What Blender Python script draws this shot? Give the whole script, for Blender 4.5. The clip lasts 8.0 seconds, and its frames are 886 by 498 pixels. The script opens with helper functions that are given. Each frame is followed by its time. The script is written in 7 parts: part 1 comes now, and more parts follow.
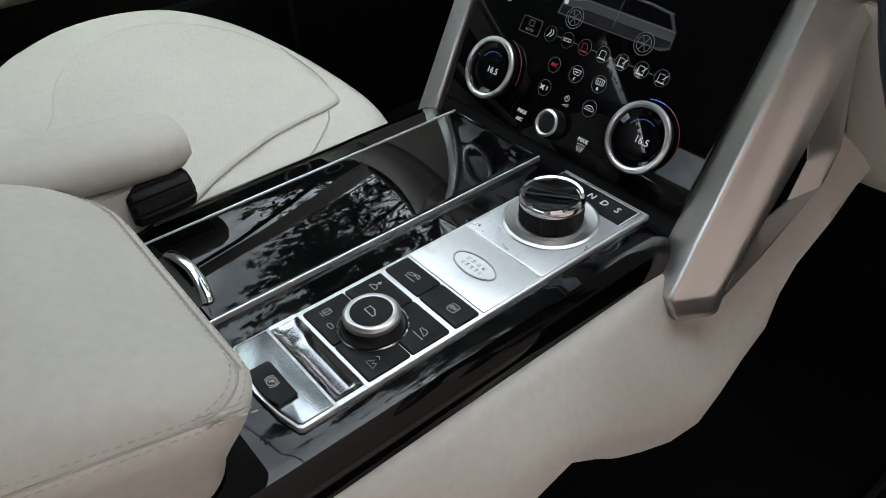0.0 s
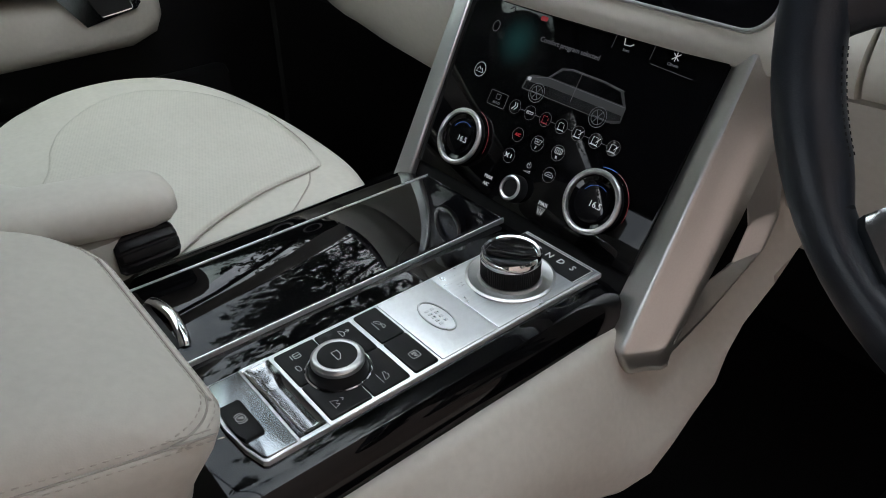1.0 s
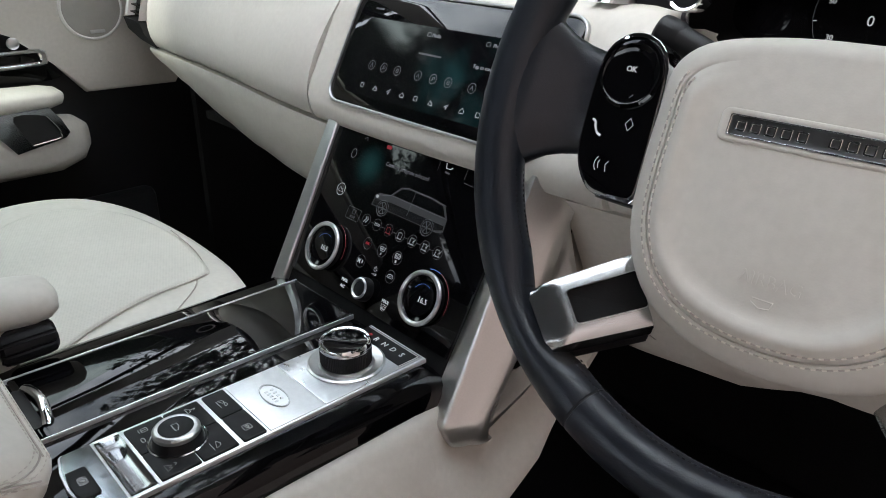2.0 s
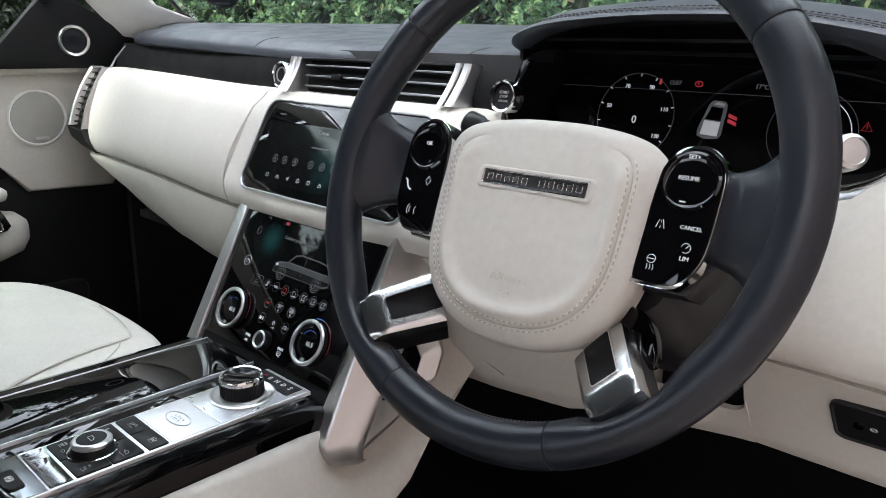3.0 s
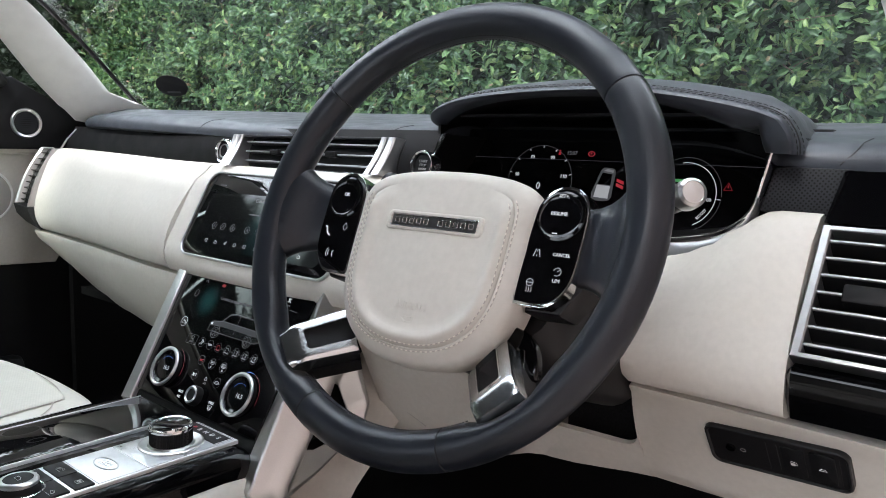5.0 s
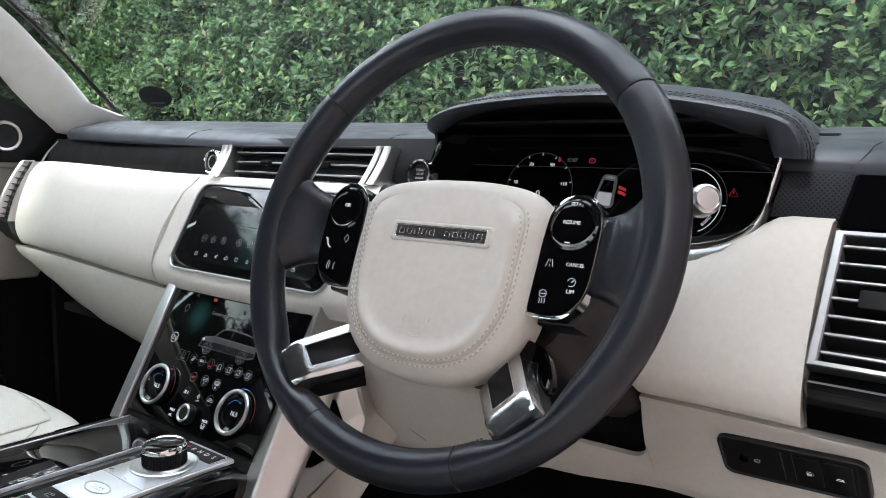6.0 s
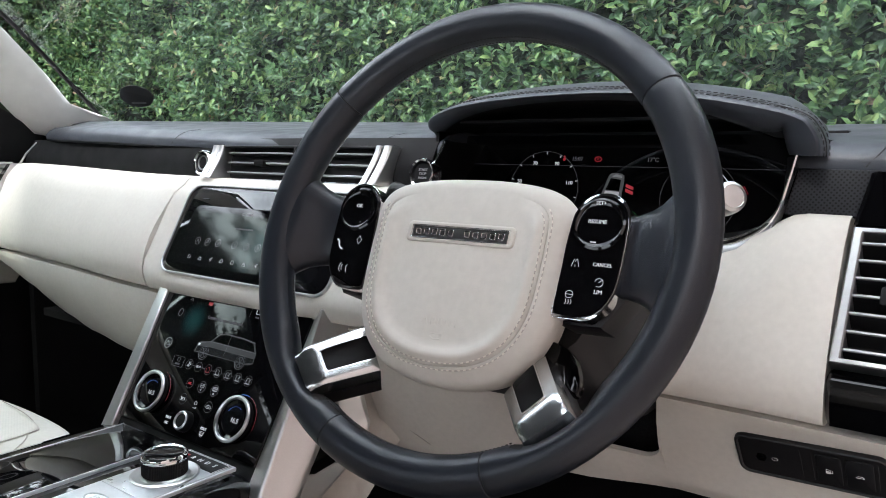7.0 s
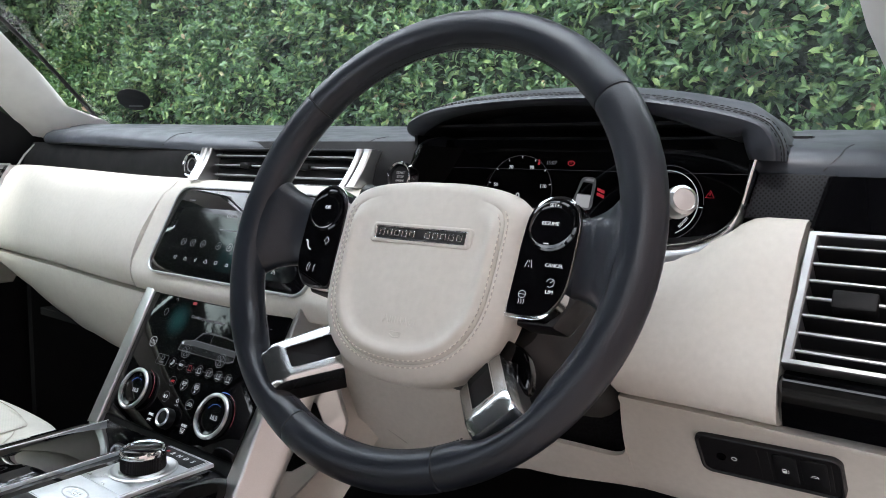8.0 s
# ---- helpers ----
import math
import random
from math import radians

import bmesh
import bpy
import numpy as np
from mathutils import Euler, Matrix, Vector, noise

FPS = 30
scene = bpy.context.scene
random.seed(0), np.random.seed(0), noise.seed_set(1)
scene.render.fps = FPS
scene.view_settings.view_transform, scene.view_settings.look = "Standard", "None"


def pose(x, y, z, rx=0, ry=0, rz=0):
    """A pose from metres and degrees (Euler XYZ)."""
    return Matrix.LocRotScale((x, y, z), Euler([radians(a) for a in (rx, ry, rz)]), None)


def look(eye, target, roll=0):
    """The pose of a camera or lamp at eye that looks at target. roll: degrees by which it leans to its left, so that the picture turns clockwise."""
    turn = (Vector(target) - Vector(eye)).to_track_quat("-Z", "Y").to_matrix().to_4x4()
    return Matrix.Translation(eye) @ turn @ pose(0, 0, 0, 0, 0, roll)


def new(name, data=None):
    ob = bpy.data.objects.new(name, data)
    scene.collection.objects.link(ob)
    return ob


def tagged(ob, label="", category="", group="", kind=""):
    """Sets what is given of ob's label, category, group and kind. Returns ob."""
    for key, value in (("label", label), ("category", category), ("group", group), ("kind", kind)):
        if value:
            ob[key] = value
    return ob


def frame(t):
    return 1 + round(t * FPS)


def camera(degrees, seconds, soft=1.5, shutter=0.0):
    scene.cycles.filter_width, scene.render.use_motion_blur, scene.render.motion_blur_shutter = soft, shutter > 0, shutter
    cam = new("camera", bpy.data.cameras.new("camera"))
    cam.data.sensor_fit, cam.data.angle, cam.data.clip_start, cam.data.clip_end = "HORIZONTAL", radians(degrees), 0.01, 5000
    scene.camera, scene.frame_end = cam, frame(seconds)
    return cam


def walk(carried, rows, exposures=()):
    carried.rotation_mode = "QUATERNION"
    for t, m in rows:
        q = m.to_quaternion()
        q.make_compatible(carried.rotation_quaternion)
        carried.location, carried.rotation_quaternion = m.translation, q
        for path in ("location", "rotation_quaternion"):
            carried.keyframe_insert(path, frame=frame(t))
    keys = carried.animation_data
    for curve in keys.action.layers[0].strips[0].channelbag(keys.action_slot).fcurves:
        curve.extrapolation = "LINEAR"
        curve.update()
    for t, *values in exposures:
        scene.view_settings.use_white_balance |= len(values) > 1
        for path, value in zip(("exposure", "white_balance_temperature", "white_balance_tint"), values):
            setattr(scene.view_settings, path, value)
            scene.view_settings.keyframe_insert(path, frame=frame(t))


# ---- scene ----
# Car interior, right-hand drive. x: to the car's right, y: forward, z: up. Ground at z = 0.
cam = camera(60.99, 8.0, soft=0.9)
PATH = [
    (0.0, (0.3696, -0.3424, 1.2638), (-0.2465, 0.1357, 0.6378), -2.50),
    (0.5, (0.3795, -0.3470, 1.2680), (-0.2520, 0.1462, 0.6698), -1.85),
    (1.0, (0.4102, -0.3531, 1.2773), (-0.2373, 0.1724, 0.7255), -0.71),
    (1.5, (0.4622, -0.3460, 1.2915), (-0.2011, 0.2191, 0.8009), 0.03),
    (2.0, (0.5576, -0.3357, 1.3093), (-0.1172, 0.2763, 0.8968), 0.16),
    (2.2, (0.6049, -0.3432, 1.3185), (-0.0681, 0.2879, 0.9329), 0.06),
    (3.3, (0.7618, -0.4267, 1.2980), (0.1024, 0.2901, 1.0714), 1.19),
    (3.5, (0.7741, -0.4380, 1.2918), (0.1194, 0.2893, 1.0859), 1.37),
    (4.0, (0.7957, -0.4385, 1.2859), (0.1491, 0.3055, 1.1174), 1.52),
    (4.5, (0.8176, -0.4375, 1.2760), (0.1750, 0.3147, 1.1305), 1.78),
    (6.0, (0.7881, -0.4353, 1.2732), (0.1690, 0.3402, 1.1499), 1.05),
    (6.5, (0.7657, -0.4415, 1.2738), (0.1626, 0.3466, 1.1510), 0.80),
    (7.0, (0.7528, -0.4471, 1.2719), (0.1622, 0.3504, 1.1491), 0.76),
    (7.5, (0.7631, -0.4435, 1.2721), (0.1748, 0.3561, 1.1514), 0.90),
    (8.0, (0.7908, -0.4368, 1.2715), (0.1906, 0.3544, 1.1541), 1.05),
]
walk(cam, [(t, look(eye, target, roll)) for t, eye, target, roll in PATH], exposures=((0.0, 0.20, 6560, 10), (0.5, -0.06, 6560, 10), (1.0, -0.06, 6560, 10), (1.5, 0.0, 6540, 10), (2.2, 0.31, 6440, 12), (3.5, 0.59, 6360, 12), (8.0, 0.57, 6380, 12)))

# ---- daylight: a bright overcast sky and a wide, weak sun ----
world = bpy.data.worlds.new("overcast_sky")
scene.world = world
world.use_nodes = True
wn = world.node_tree.nodes
wl = world.node_tree.links
sky = wn.new("ShaderNodeTexSky")
sky.sky_type, sky.sun_disc = "NISHITA", False
sky.sun_elevation, sky.sun_rotation = radians(48), radians(183)
sky.dust_density = 3.0
cloud_noise = wn.new("ShaderNodeTexNoise")
cloud_noise.inputs["Scale"].default_value = 2.2
cloud_noise.inputs["Detail"].default_value = 7
cloud_noise.inputs["Roughness"].default_value = 0.58
cloud_ramp = wn.new("ShaderNodeValToRGB")
cloud_ramp.color_ramp.elements[0].position = 0.42
cloud_ramp.color_ramp.elements[1].position = 0.66
cloud_ramp.color_ramp.elements[0].color = (4.3, 4.9, 5.6, 1)
cloud_ramp.color_ramp.elements[1].color = (15.0, 16.0, 16.7, 1)
cloud_mix = wn.new("ShaderNodeMixRGB")
cloud_mix.inputs[0].default_value = 0.85
sky_map = wn.new("ShaderNodeTexCoord")
wl.new(sky_map.outputs["Generated"], cloud_noise.inputs["Vector"])
wl.new(cloud_noise.outputs["Fac"], cloud_ramp.inputs[0])
wl.new(sky.outputs[0], cloud_mix.inputs[1])
wl.new(cloud_ramp.outputs[0], cloud_mix.inputs[2])
wl.new(cloud_mix.outputs[0], wn["Background"].inputs["Color"])
wn["Background"].inputs["Strength"].default_value = 0.5
sun = new("sun", bpy.data.lights.new("sun", "SUN"))
sun.data.energy, sun.data.angle, sun.data.color = 3.5, radians(14), (1.0, 0.97, 0.93)
sun.matrix_world = look((-0.3, -6.0, 7.0), (0, 0, 0))

# ---- materials ----
def mat(name, color, rough=0.5, metal=0.0, coat=0.0, spec=0.5):
    m = bpy.data.materials.new(name)
    m.use_nodes = True
    b = m.node_tree.nodes["Principled BSDF"]
    b.inputs["Base Color"].default_value = (*color, 1)
    b.inputs["Roughness"].default_value = rough
    b.inputs["Metallic"].default_value = metal
    b.inputs["Coat Weight"].default_value = coat
    b.inputs["Coat Roughness"].default_value = 0.03
    b.inputs["Specular IOR Level"].default_value = spec
    return m


def coords(m):
    return m.node_tree.nodes.new("ShaderNodeTexCoord").outputs["Object"]


def vary(m, scale, amount, detail=4, stretch=None):
    """Uneven colour: multiplies the base colour by a noise between 1 - amount and 1 + amount / 3."""
    nt = m.node_tree
    b = nt.nodes["Principled BSDF"]
    n = nt.nodes.new("ShaderNodeTexNoise")
    n.inputs["Scale"].default_value, n.inputs["Detail"].default_value = scale, detail
    vec = coords(m)
    if stretch:
        mp = nt.nodes.new("ShaderNodeMapping")
        mp.inputs["Scale"].default_value = stretch
        nt.links.new(vec, mp.inputs[0])
        vec = mp.outputs[0]
    nt.links.new(vec, n.inputs["Vector"])
    r = nt.nodes.new("ShaderNodeMapRange")
    r.inputs["From Min"].default_value, r.inputs["From Max"].default_value = 0.3, 0.7
    r.inputs["To Min"].default_value, r.inputs["To Max"].default_value = 1 - amount, 1 + amount / 3
    nt.links.new(n.outputs["Fac"], r.inputs["Value"])
    mix = nt.nodes.new("ShaderNodeMixRGB")
    mix.blend_type, mix.inputs[0].default_value = "MULTIPLY", 1.0
    src = b.inputs["Base Color"]
    if src.is_linked:
        nt.links.new(src.links[0].from_socket, mix.inputs[1])
    else:
        mix.inputs[1].default_value = src.default_value
    nt.links.new(r.outputs[0], mix.inputs[2])
    nt.links.new(mix.outputs[0], src)
    return m


def rough_vary(m, scale, low, high):
    nt = m.node_tree
    n = nt.nodes.new("ShaderNodeTexNoise")
    n.inputs["Scale"].default_value, n.inputs["Detail"].default_value = scale, 5
    nt.links.new(coords(m), n.inputs["Vector"])
    r = nt.nodes.new("ShaderNodeMapRange")
    r.inputs["From Min"].default_value, r.inputs["From Max"].default_value = 0.3, 0.7
    r.inputs["To Min"].default_value, r.inputs["To Max"].default_value = low, high
    nt.links.new(n.outputs["Fac"], r.inputs["Value"])
    nt.links.new(r.outputs[0], nt.nodes["Principled BSDF"].inputs["Roughness"])
    return m


def bump(m, kind, scale, strength, dist=0.001, stretch=None, feature="F1"):
    """Fine relief; several calls chain."""
    nt = m.node_tree
    b = nt.nodes["Principled BSDF"]
    t = nt.nodes.new("ShaderNodeTexVoronoi" if kind == "cells" else "ShaderNodeTexNoise")
    if kind == "cells":
        t.feature = feature
    else:
        t.inputs["Detail"].default_value = 6
    t.inputs["Scale"].default_value = scale
    vec = coords(m)
    if stretch:
        mp = nt.nodes.new("ShaderNodeMapping")
        mp.inputs["Scale"].default_value = stretch
        nt.links.new(vec, mp.inputs[0])
        vec = mp.outputs[0]
    nt.links.new(vec, t.inputs["Vector"])
    bp = nt.nodes.new("ShaderNodeBump")
    bp.inputs["Strength"].default_value, bp.inputs["Distance"].default_value = strength, dist
    nt.links.new(t.outputs[0], bp.inputs["Height"])
    if b.inputs["Normal"].is_linked:
        nt.links.new(b.inputs["Normal"].links[0].from_socket, bp.inputs["Normal"])
    nt.links.new(bp.outputs[0], b.inputs["Normal"])
    return m


def glow(name, color, strength):
    m = mat(name, tuple(min(1, c) * 0.5 for c in color), 0.4)
    b = m.node_tree.nodes["Principled BSDF"]
    b.inputs["Emission Color"].default_value = (*color, 1)
    b.inputs["Emission Strength"].default_value = strength
    return m


def blob(name, color, strength, center, radius, patchy=0.0):
    """A soft-edged glowing picture on a screen, fading out at radius from center (in the thing's own coordinates)."""
    m = mat(name, (0.003, 0.003, 0.0035), 0.05, spec=0.35)
    nt = m.node_tree
    d = nt.nodes.new("ShaderNodeVectorMath")
    d.operation = "DISTANCE"
    d.inputs[1].default_value = center
    co = coords(m)
    nt.links.new(co, d.inputs[0])
    r = nt.nodes.new("ShaderNodeMapRange")
    r.interpolation_type = "SMOOTHSTEP"
    r.inputs["From Min"].default_value, r.inputs["From Max"].default_value = 0.0, radius
    r.inputs["To Min"].default_value, r.inputs["To Max"].default_value = strength, 0.0
    nt.links.new(d.outputs["Value"], r.inputs["Value"])
    out = r.outputs[0]
    if patchy:
        n = nt.nodes.new("ShaderNodeTexNoise")
        n.inputs["Scale"].default_value = patchy
        nt.links.new(co, n.inputs["Vector"])
        p = nt.nodes.new("ShaderNodeMapRange")
        p.inputs["From Min"].default_value, p.inputs["From Max"].default_value = 0.4, 0.7
        nt.links.new(n.outputs["Fac"], p.inputs["Value"])
        mul = nt.nodes.new("ShaderNodeMath")
        mul.operation = "MULTIPLY"
        nt.links.new(out, mul.inputs[0])
        nt.links.new(p.outputs[0], mul.inputs[1])
        out = mul.outputs[0]
    b = nt.nodes["Principled BSDF"]
    b.inputs["Emission Color"].default_value = (*color, 1)
    nt.links.new(out, b.inputs["Emission Strength"])
    return m


def clear(name, tint=(1, 1, 1), ior=1.45, rough=0.0):
    m = mat(name, tint, rough)
    b = m.node_tree.nodes["Principled BSDF"]
    b.inputs["Transmission Weight"].default_value = 1.0
    b.inputs["IOR"].default_value = ior
    return m


def tinted(name, tint):
    """Thin coloured window glass: lets daylight through with its tint, and mirrors a little."""
    m = mat(name, tint, 0.0)
    nt = m.node_tree
    through_glass, shine, mix = nt.nodes.new("ShaderNodeBsdfTransparent"), nt.nodes.new("ShaderNodeBsdfGlossy"), nt.nodes.new("ShaderNodeMixShader")
    through_glass.inputs["Color"].default_value = (*tint, 1)
    shine.inputs["Roughness"].default_value = 0.0
    mix.inputs[0].default_value = 0.05
    nt.links.new(through_glass.outputs[0], mix.inputs[1])
    nt.links.new(shine.outputs[0], mix.inputs[2])
    nt.links.new(mix.outputs[0], nt.nodes["Material Output"].inputs["Surface"])
    return m


def leather(name, color, rough, grain=900, relief=0.10, spec=0.4):
    m = mat(name, color, rough, spec=spec)
    vary(m, 9, 0.05)
    vary(m, 160, 0.05)
    rough_vary(m, 30, rough - 0.06, rough + 0.08)
    bump(m, "noise", 10, 0.006, 0.004)
    bump(m, "cells", grain, relief, 0.0006)
    return m


CREAM = leather("cream_leather", (0.578, 0.553, 0.503), 0.54, 900, 0.05, 0.22)
DARK = leather("black_leather", (0.0095, 0.0118, 0.0170), 0.345, 1100)
PAD = leather("charcoal_leather", (0.030, 0.035, 0.044), 0.44, 800)
BAND = leather("black_fascia_leather", (0.0055, 0.0057, 0.0064), 0.6, 900, 0.08, 0.12)
SEAT = leather("cream_seat_leather", (0.60, 0.578, 0.518), 0.54, 900, 0.06, 0.28)
PERF = leather("perforated_cream_leather", (0.59, 0.568, 0.508), 0.56, 900, 0.06, 0.28)


def pierced(m, pitch, turn, keep, flat):
    """rows of fine punched holes; flat: the axes that the rows run along"""
    nt = m.node_tree
    holes = nt.nodes.new("ShaderNodeTexVoronoi")
    holes.inputs["Scale"].default_value, holes.inputs["Randomness"].default_value = 1 / pitch, 0.0
    turned = nt.nodes.new("ShaderNodeMapping")
    turned.inputs["Rotation"].default_value = turn
    turned.inputs["Scale"].default_value = flat
    nt.links.new(coords(m), turned.inputs[0])
    nt.links.new(turned.outputs[0], holes.inputs["Vector"])
    edge = nt.nodes.new("ShaderNodeMapRange")
    edge.inputs["From Min"].default_value, edge.inputs["From Max"].default_value = 0.20, 0.36
    edge.inputs["To Min"].default_value, edge.inputs["To Max"].default_value = keep, 1.0
    nt.links.new(holes.outputs["Distance"], edge.inputs["Value"])
    mix = nt.nodes.new("ShaderNodeMixRGB")
    mix.blend_type, mix.inputs[0].default_value = "MULTIPLY", 1.0
    base = nt.nodes["Principled BSDF"].inputs["Base Color"]
    nt.links.new(base.links[0].from_socket, mix.inputs[1])
    nt.links.new(edge.outputs[0], mix.inputs[2])
    nt.links.new(mix.outputs[0], base)
    return m


pierced(PERF, 1 / 300, (0, 0, radians(24)), 0.92, (1, 1, 0))
GLOSS = rough_vary(mat("piano_black", (0.0015, 0.0015, 0.0018), 0.03, 0, 0.0, 0.30), 25, 0.01, 0.03)
PLASTIC = bump(vary(mat("black_plastic", (0.008, 0.008, 0.009), 0.45, spec=0.35), 60, 0.15), "cells", 1300, 0.15, 0.0004)
BUTTON = rough_vary(mat("soft_black_button", (0.0075, 0.0078, 0.0088), 0.45, spec=0.18), 60, 0.40, 0.52)
SATIN = vary(mat("satin_silver", (0.56, 0.565, 0.56), 0.34, 1.0), 900, 0.03)
SPOKE = vary(mat("spoke_silver", (0.52, 0.53, 0.53), 0.22, 1.0), 1500, 0.02)
TRAYM = mat("smoked_chrome", (0.27, 0.275, 0.285), 0.17, 1.0)
BPANEL = vary(mat("blue_grey_satin", (0.31, 0.335, 0.355), 0.27, 1.0), 700, 0.03)
HANDLE = rough_vary(vary(mat("handle_silver", (0.66, 0.66, 0.645), 0.32, 1.0), 600, 0.03), 12, 0.30, 0.34)
VENTMETAL = vary(mat("satin_grey_vent", (0.36, 0.365, 0.37), 0.42, 1.0), 800, 0.03)
CHROME = rough_vary(mat("bright_chrome", (0.78, 0.79, 0.80), 0.1, 1.0), 60, 0.06, 0.14)
BRUSHED = rough_vary(vary(mat("brushed_aluminium", (0.66, 0.68, 0.70), 0.3, 1.0), 500, 0.06, 3, (1, 0.02, 1)), 120, 0.26, 0.36)
PALE = rough_vary(vary(mat("pale_aluminium", (0.84, 0.86, 0.88), 0.42, 1.0), 300, 0.04), 120, 0.38, 0.48)
DCHROME = rough_vary(mat("dark_chrome", (0.15, 0.152, 0.155), 0.16, 1.0), 80, 0.12, 0.2)
CARPET = bump(vary(mat("black_carpet", (0.013, 0.013, 0.0145), 0.95, spec=0.1), 400, 0.5), "noise", 900, 0.8, 0.004)
LINER = bump(vary(mat("dark_headlining", (0.022, 0.022, 0.024), 0.9), 300, 0.08), "noise", 1200, 0.4, 0.001)
TRIM = bump(vary(mat("pale_pillar_trim", (0.80, 0.80, 0.77), 0.55), 40, 0.05), "cells", 900, 0.15, 0.0005)
SCREEN = mat("screen_glass", (0.0020, 0.0020, 0.0024), 0.025, 0, 0.0, 0.34)
PANELGLASS = mat("climate_glass", (0.0015, 0.0015, 0.0018), 0.03, 0, 0.0, 0.20)
WHITE = glow("white_symbol", (0.56, 0.58, 0.60), 0.5)
DIM = glow("dim_symbol", (0.12, 0.123, 0.135), 0.26)
RED = glow("red_symbol", (0.40, 0.018, 0.03), 0.40)
BLUE = glow("blue_symbol", (0.05, 0.14, 0.5), 0.5)
CAPTION = glow("pale_caption", (0.30, 0.31, 0.33), 0.35)
GREYPRINT = glow("grey_car_drawing", (0.042, 0.043, 0.046), 0.22)
PRINT = mat("white_print", (0.7, 0.7, 0.7), 0.5)
THREAD = mat("pale_thread", (0.70, 0.66, 0.59), 0.8)
SEAMSHADE = mat("seam_shade_on_cover", (0.43, 0.40, 0.36), 0.8)
DTHREAD = mat("dark_thread", (0.008, 0.008, 0.009), 0.8)
GLASS = clear("window_glass", (0.97, 0.99, 0.98))
# tint added as a filter: dims and greens daylight from the passenger side
DOORGLASS = tinted("green_tinted_glass", (0.86, 0.905, 0.86))
GRILLE = pierced(vary(mat("speaker_mesh", (0.016, 0.017, 0.020), 0.55, spec=0.15), 60, 0.1), 0.0030, (0, radians(45), 0), 0.08, (1, 0, 1))
PGRILLE = bump(vary(mat("pale_speaker_mesh", (0.36, 0.35, 0.32), 0.55), 60, 0.05), "cells", 420, 0.4, 0.0006)
CORNER = bump(vary(mat("black_corner_trim", (0.0045, 0.0045, 0.005), 0.55, spec=0.15), 60, 0.15), "cells", 1300, 0.15, 0.0004)
RUBBER = mat("dark_rubber", (0.012, 0.012, 0.012), 0.7)


# ---- building helpers ----
def thing(name, at, label, category, group="", kind=""):
    ob = new(name)
    ob.location = at
    ob.empty_display_size = 0.02
    bpy.context.view_layer.update()
    return tagged(ob, label, category, group, kind)


def base_of(ob):
    p = Vector((0, 0, 0))
    while ob:
        p += ob.location
        ob = ob.parent
    return p


def part(name, bm, material, parent=None, label="", sharp=35, at=None):
    """Links a bmesh in world coordinates as one mesh object, under parent if given."""
    off = base_of(parent) if parent else Vector(at or (0, 0, 0))
    bmesh.ops.translate(bm, verts=bm.verts, vec=-off)
    me = bpy.data.meshes.new(name)
    bm.to_mesh(me)
    bm.free()
    for p in me.polygons:
        p.use_smooth = True
    me.set_sharp_from_angle(angle=radians(sharp))
    me.materials.append(material)
    ob = new(name, me)
    if parent:
        ob.parent = parent
    else:
        ob.location = off
    if label:
        ob["label"] = label
    return ob


def plane_at(origin, lean):
    """Frame of a surface that leans forward by lean degrees: x across, y up along it, z out of it towards the rear."""
    a = radians(lean)
    return Matrix(((1, 0, 0, origin[0]), (0, math.sin(a), -math.cos(a), origin[1]), (0, math.cos(a), math.sin(a), origin[2]), (0, 0, 0, 1)))


def flat_at(origin):
    return Matrix.Translation(origin)


def rrect(w, h, r, n=5, cx=0.0, cy=0.0):
    pts = []
    for sx, sy, a0 in ((1, 1, 0), (-1, 1, 90), (-1, -1, 180), (1, -1, 270)):
        for i in range(n + 1):
            a = radians(a0 + 90 * i / n)
            pts.append((cx + sx * (w / 2 - r) + r * math.cos(a), cy + sy * (h / 2 - r) + r * math.sin(a)))
    return pts


def oval(rx, ry, n=40, cx=0.0, cy=0.0, a0=0.0, a1=360.0):
    full = abs(a1 - a0) >= 360
    return [(cx + rx * math.cos(radians(a0 + (a1 - a0) * i / (n if full else n - 1))), cy + ry * math.sin(radians(a0 + (a1 - a0) * i / (n if full else n - 1)))) for i in range(n)]


def smooth_outline(pts, n=4, closed=True):
    """Catmull-Rom through the points."""
    out, k = [], len(pts)
    for i in range(k if closed else k - 1):
        p = [Vector(pts[(i + j - 1) % k] if closed else pts[min(max(i + j - 1, 0), k - 1)]) for j in range(4)]
        for s in range(n):
            t = s / n
            out.append(tuple(0.5 * (2 * p[1] + (p[2] - p[0]) * t + (2 * p[0] - 5 * p[1] + 4 * p[2] - p[3]) * t * t + (3 * p[1] - p[0] - 3 * p[2] + p[3]) * t ** 3)))
    if not closed:
        out.append(tuple(pts[-1]))
    return out


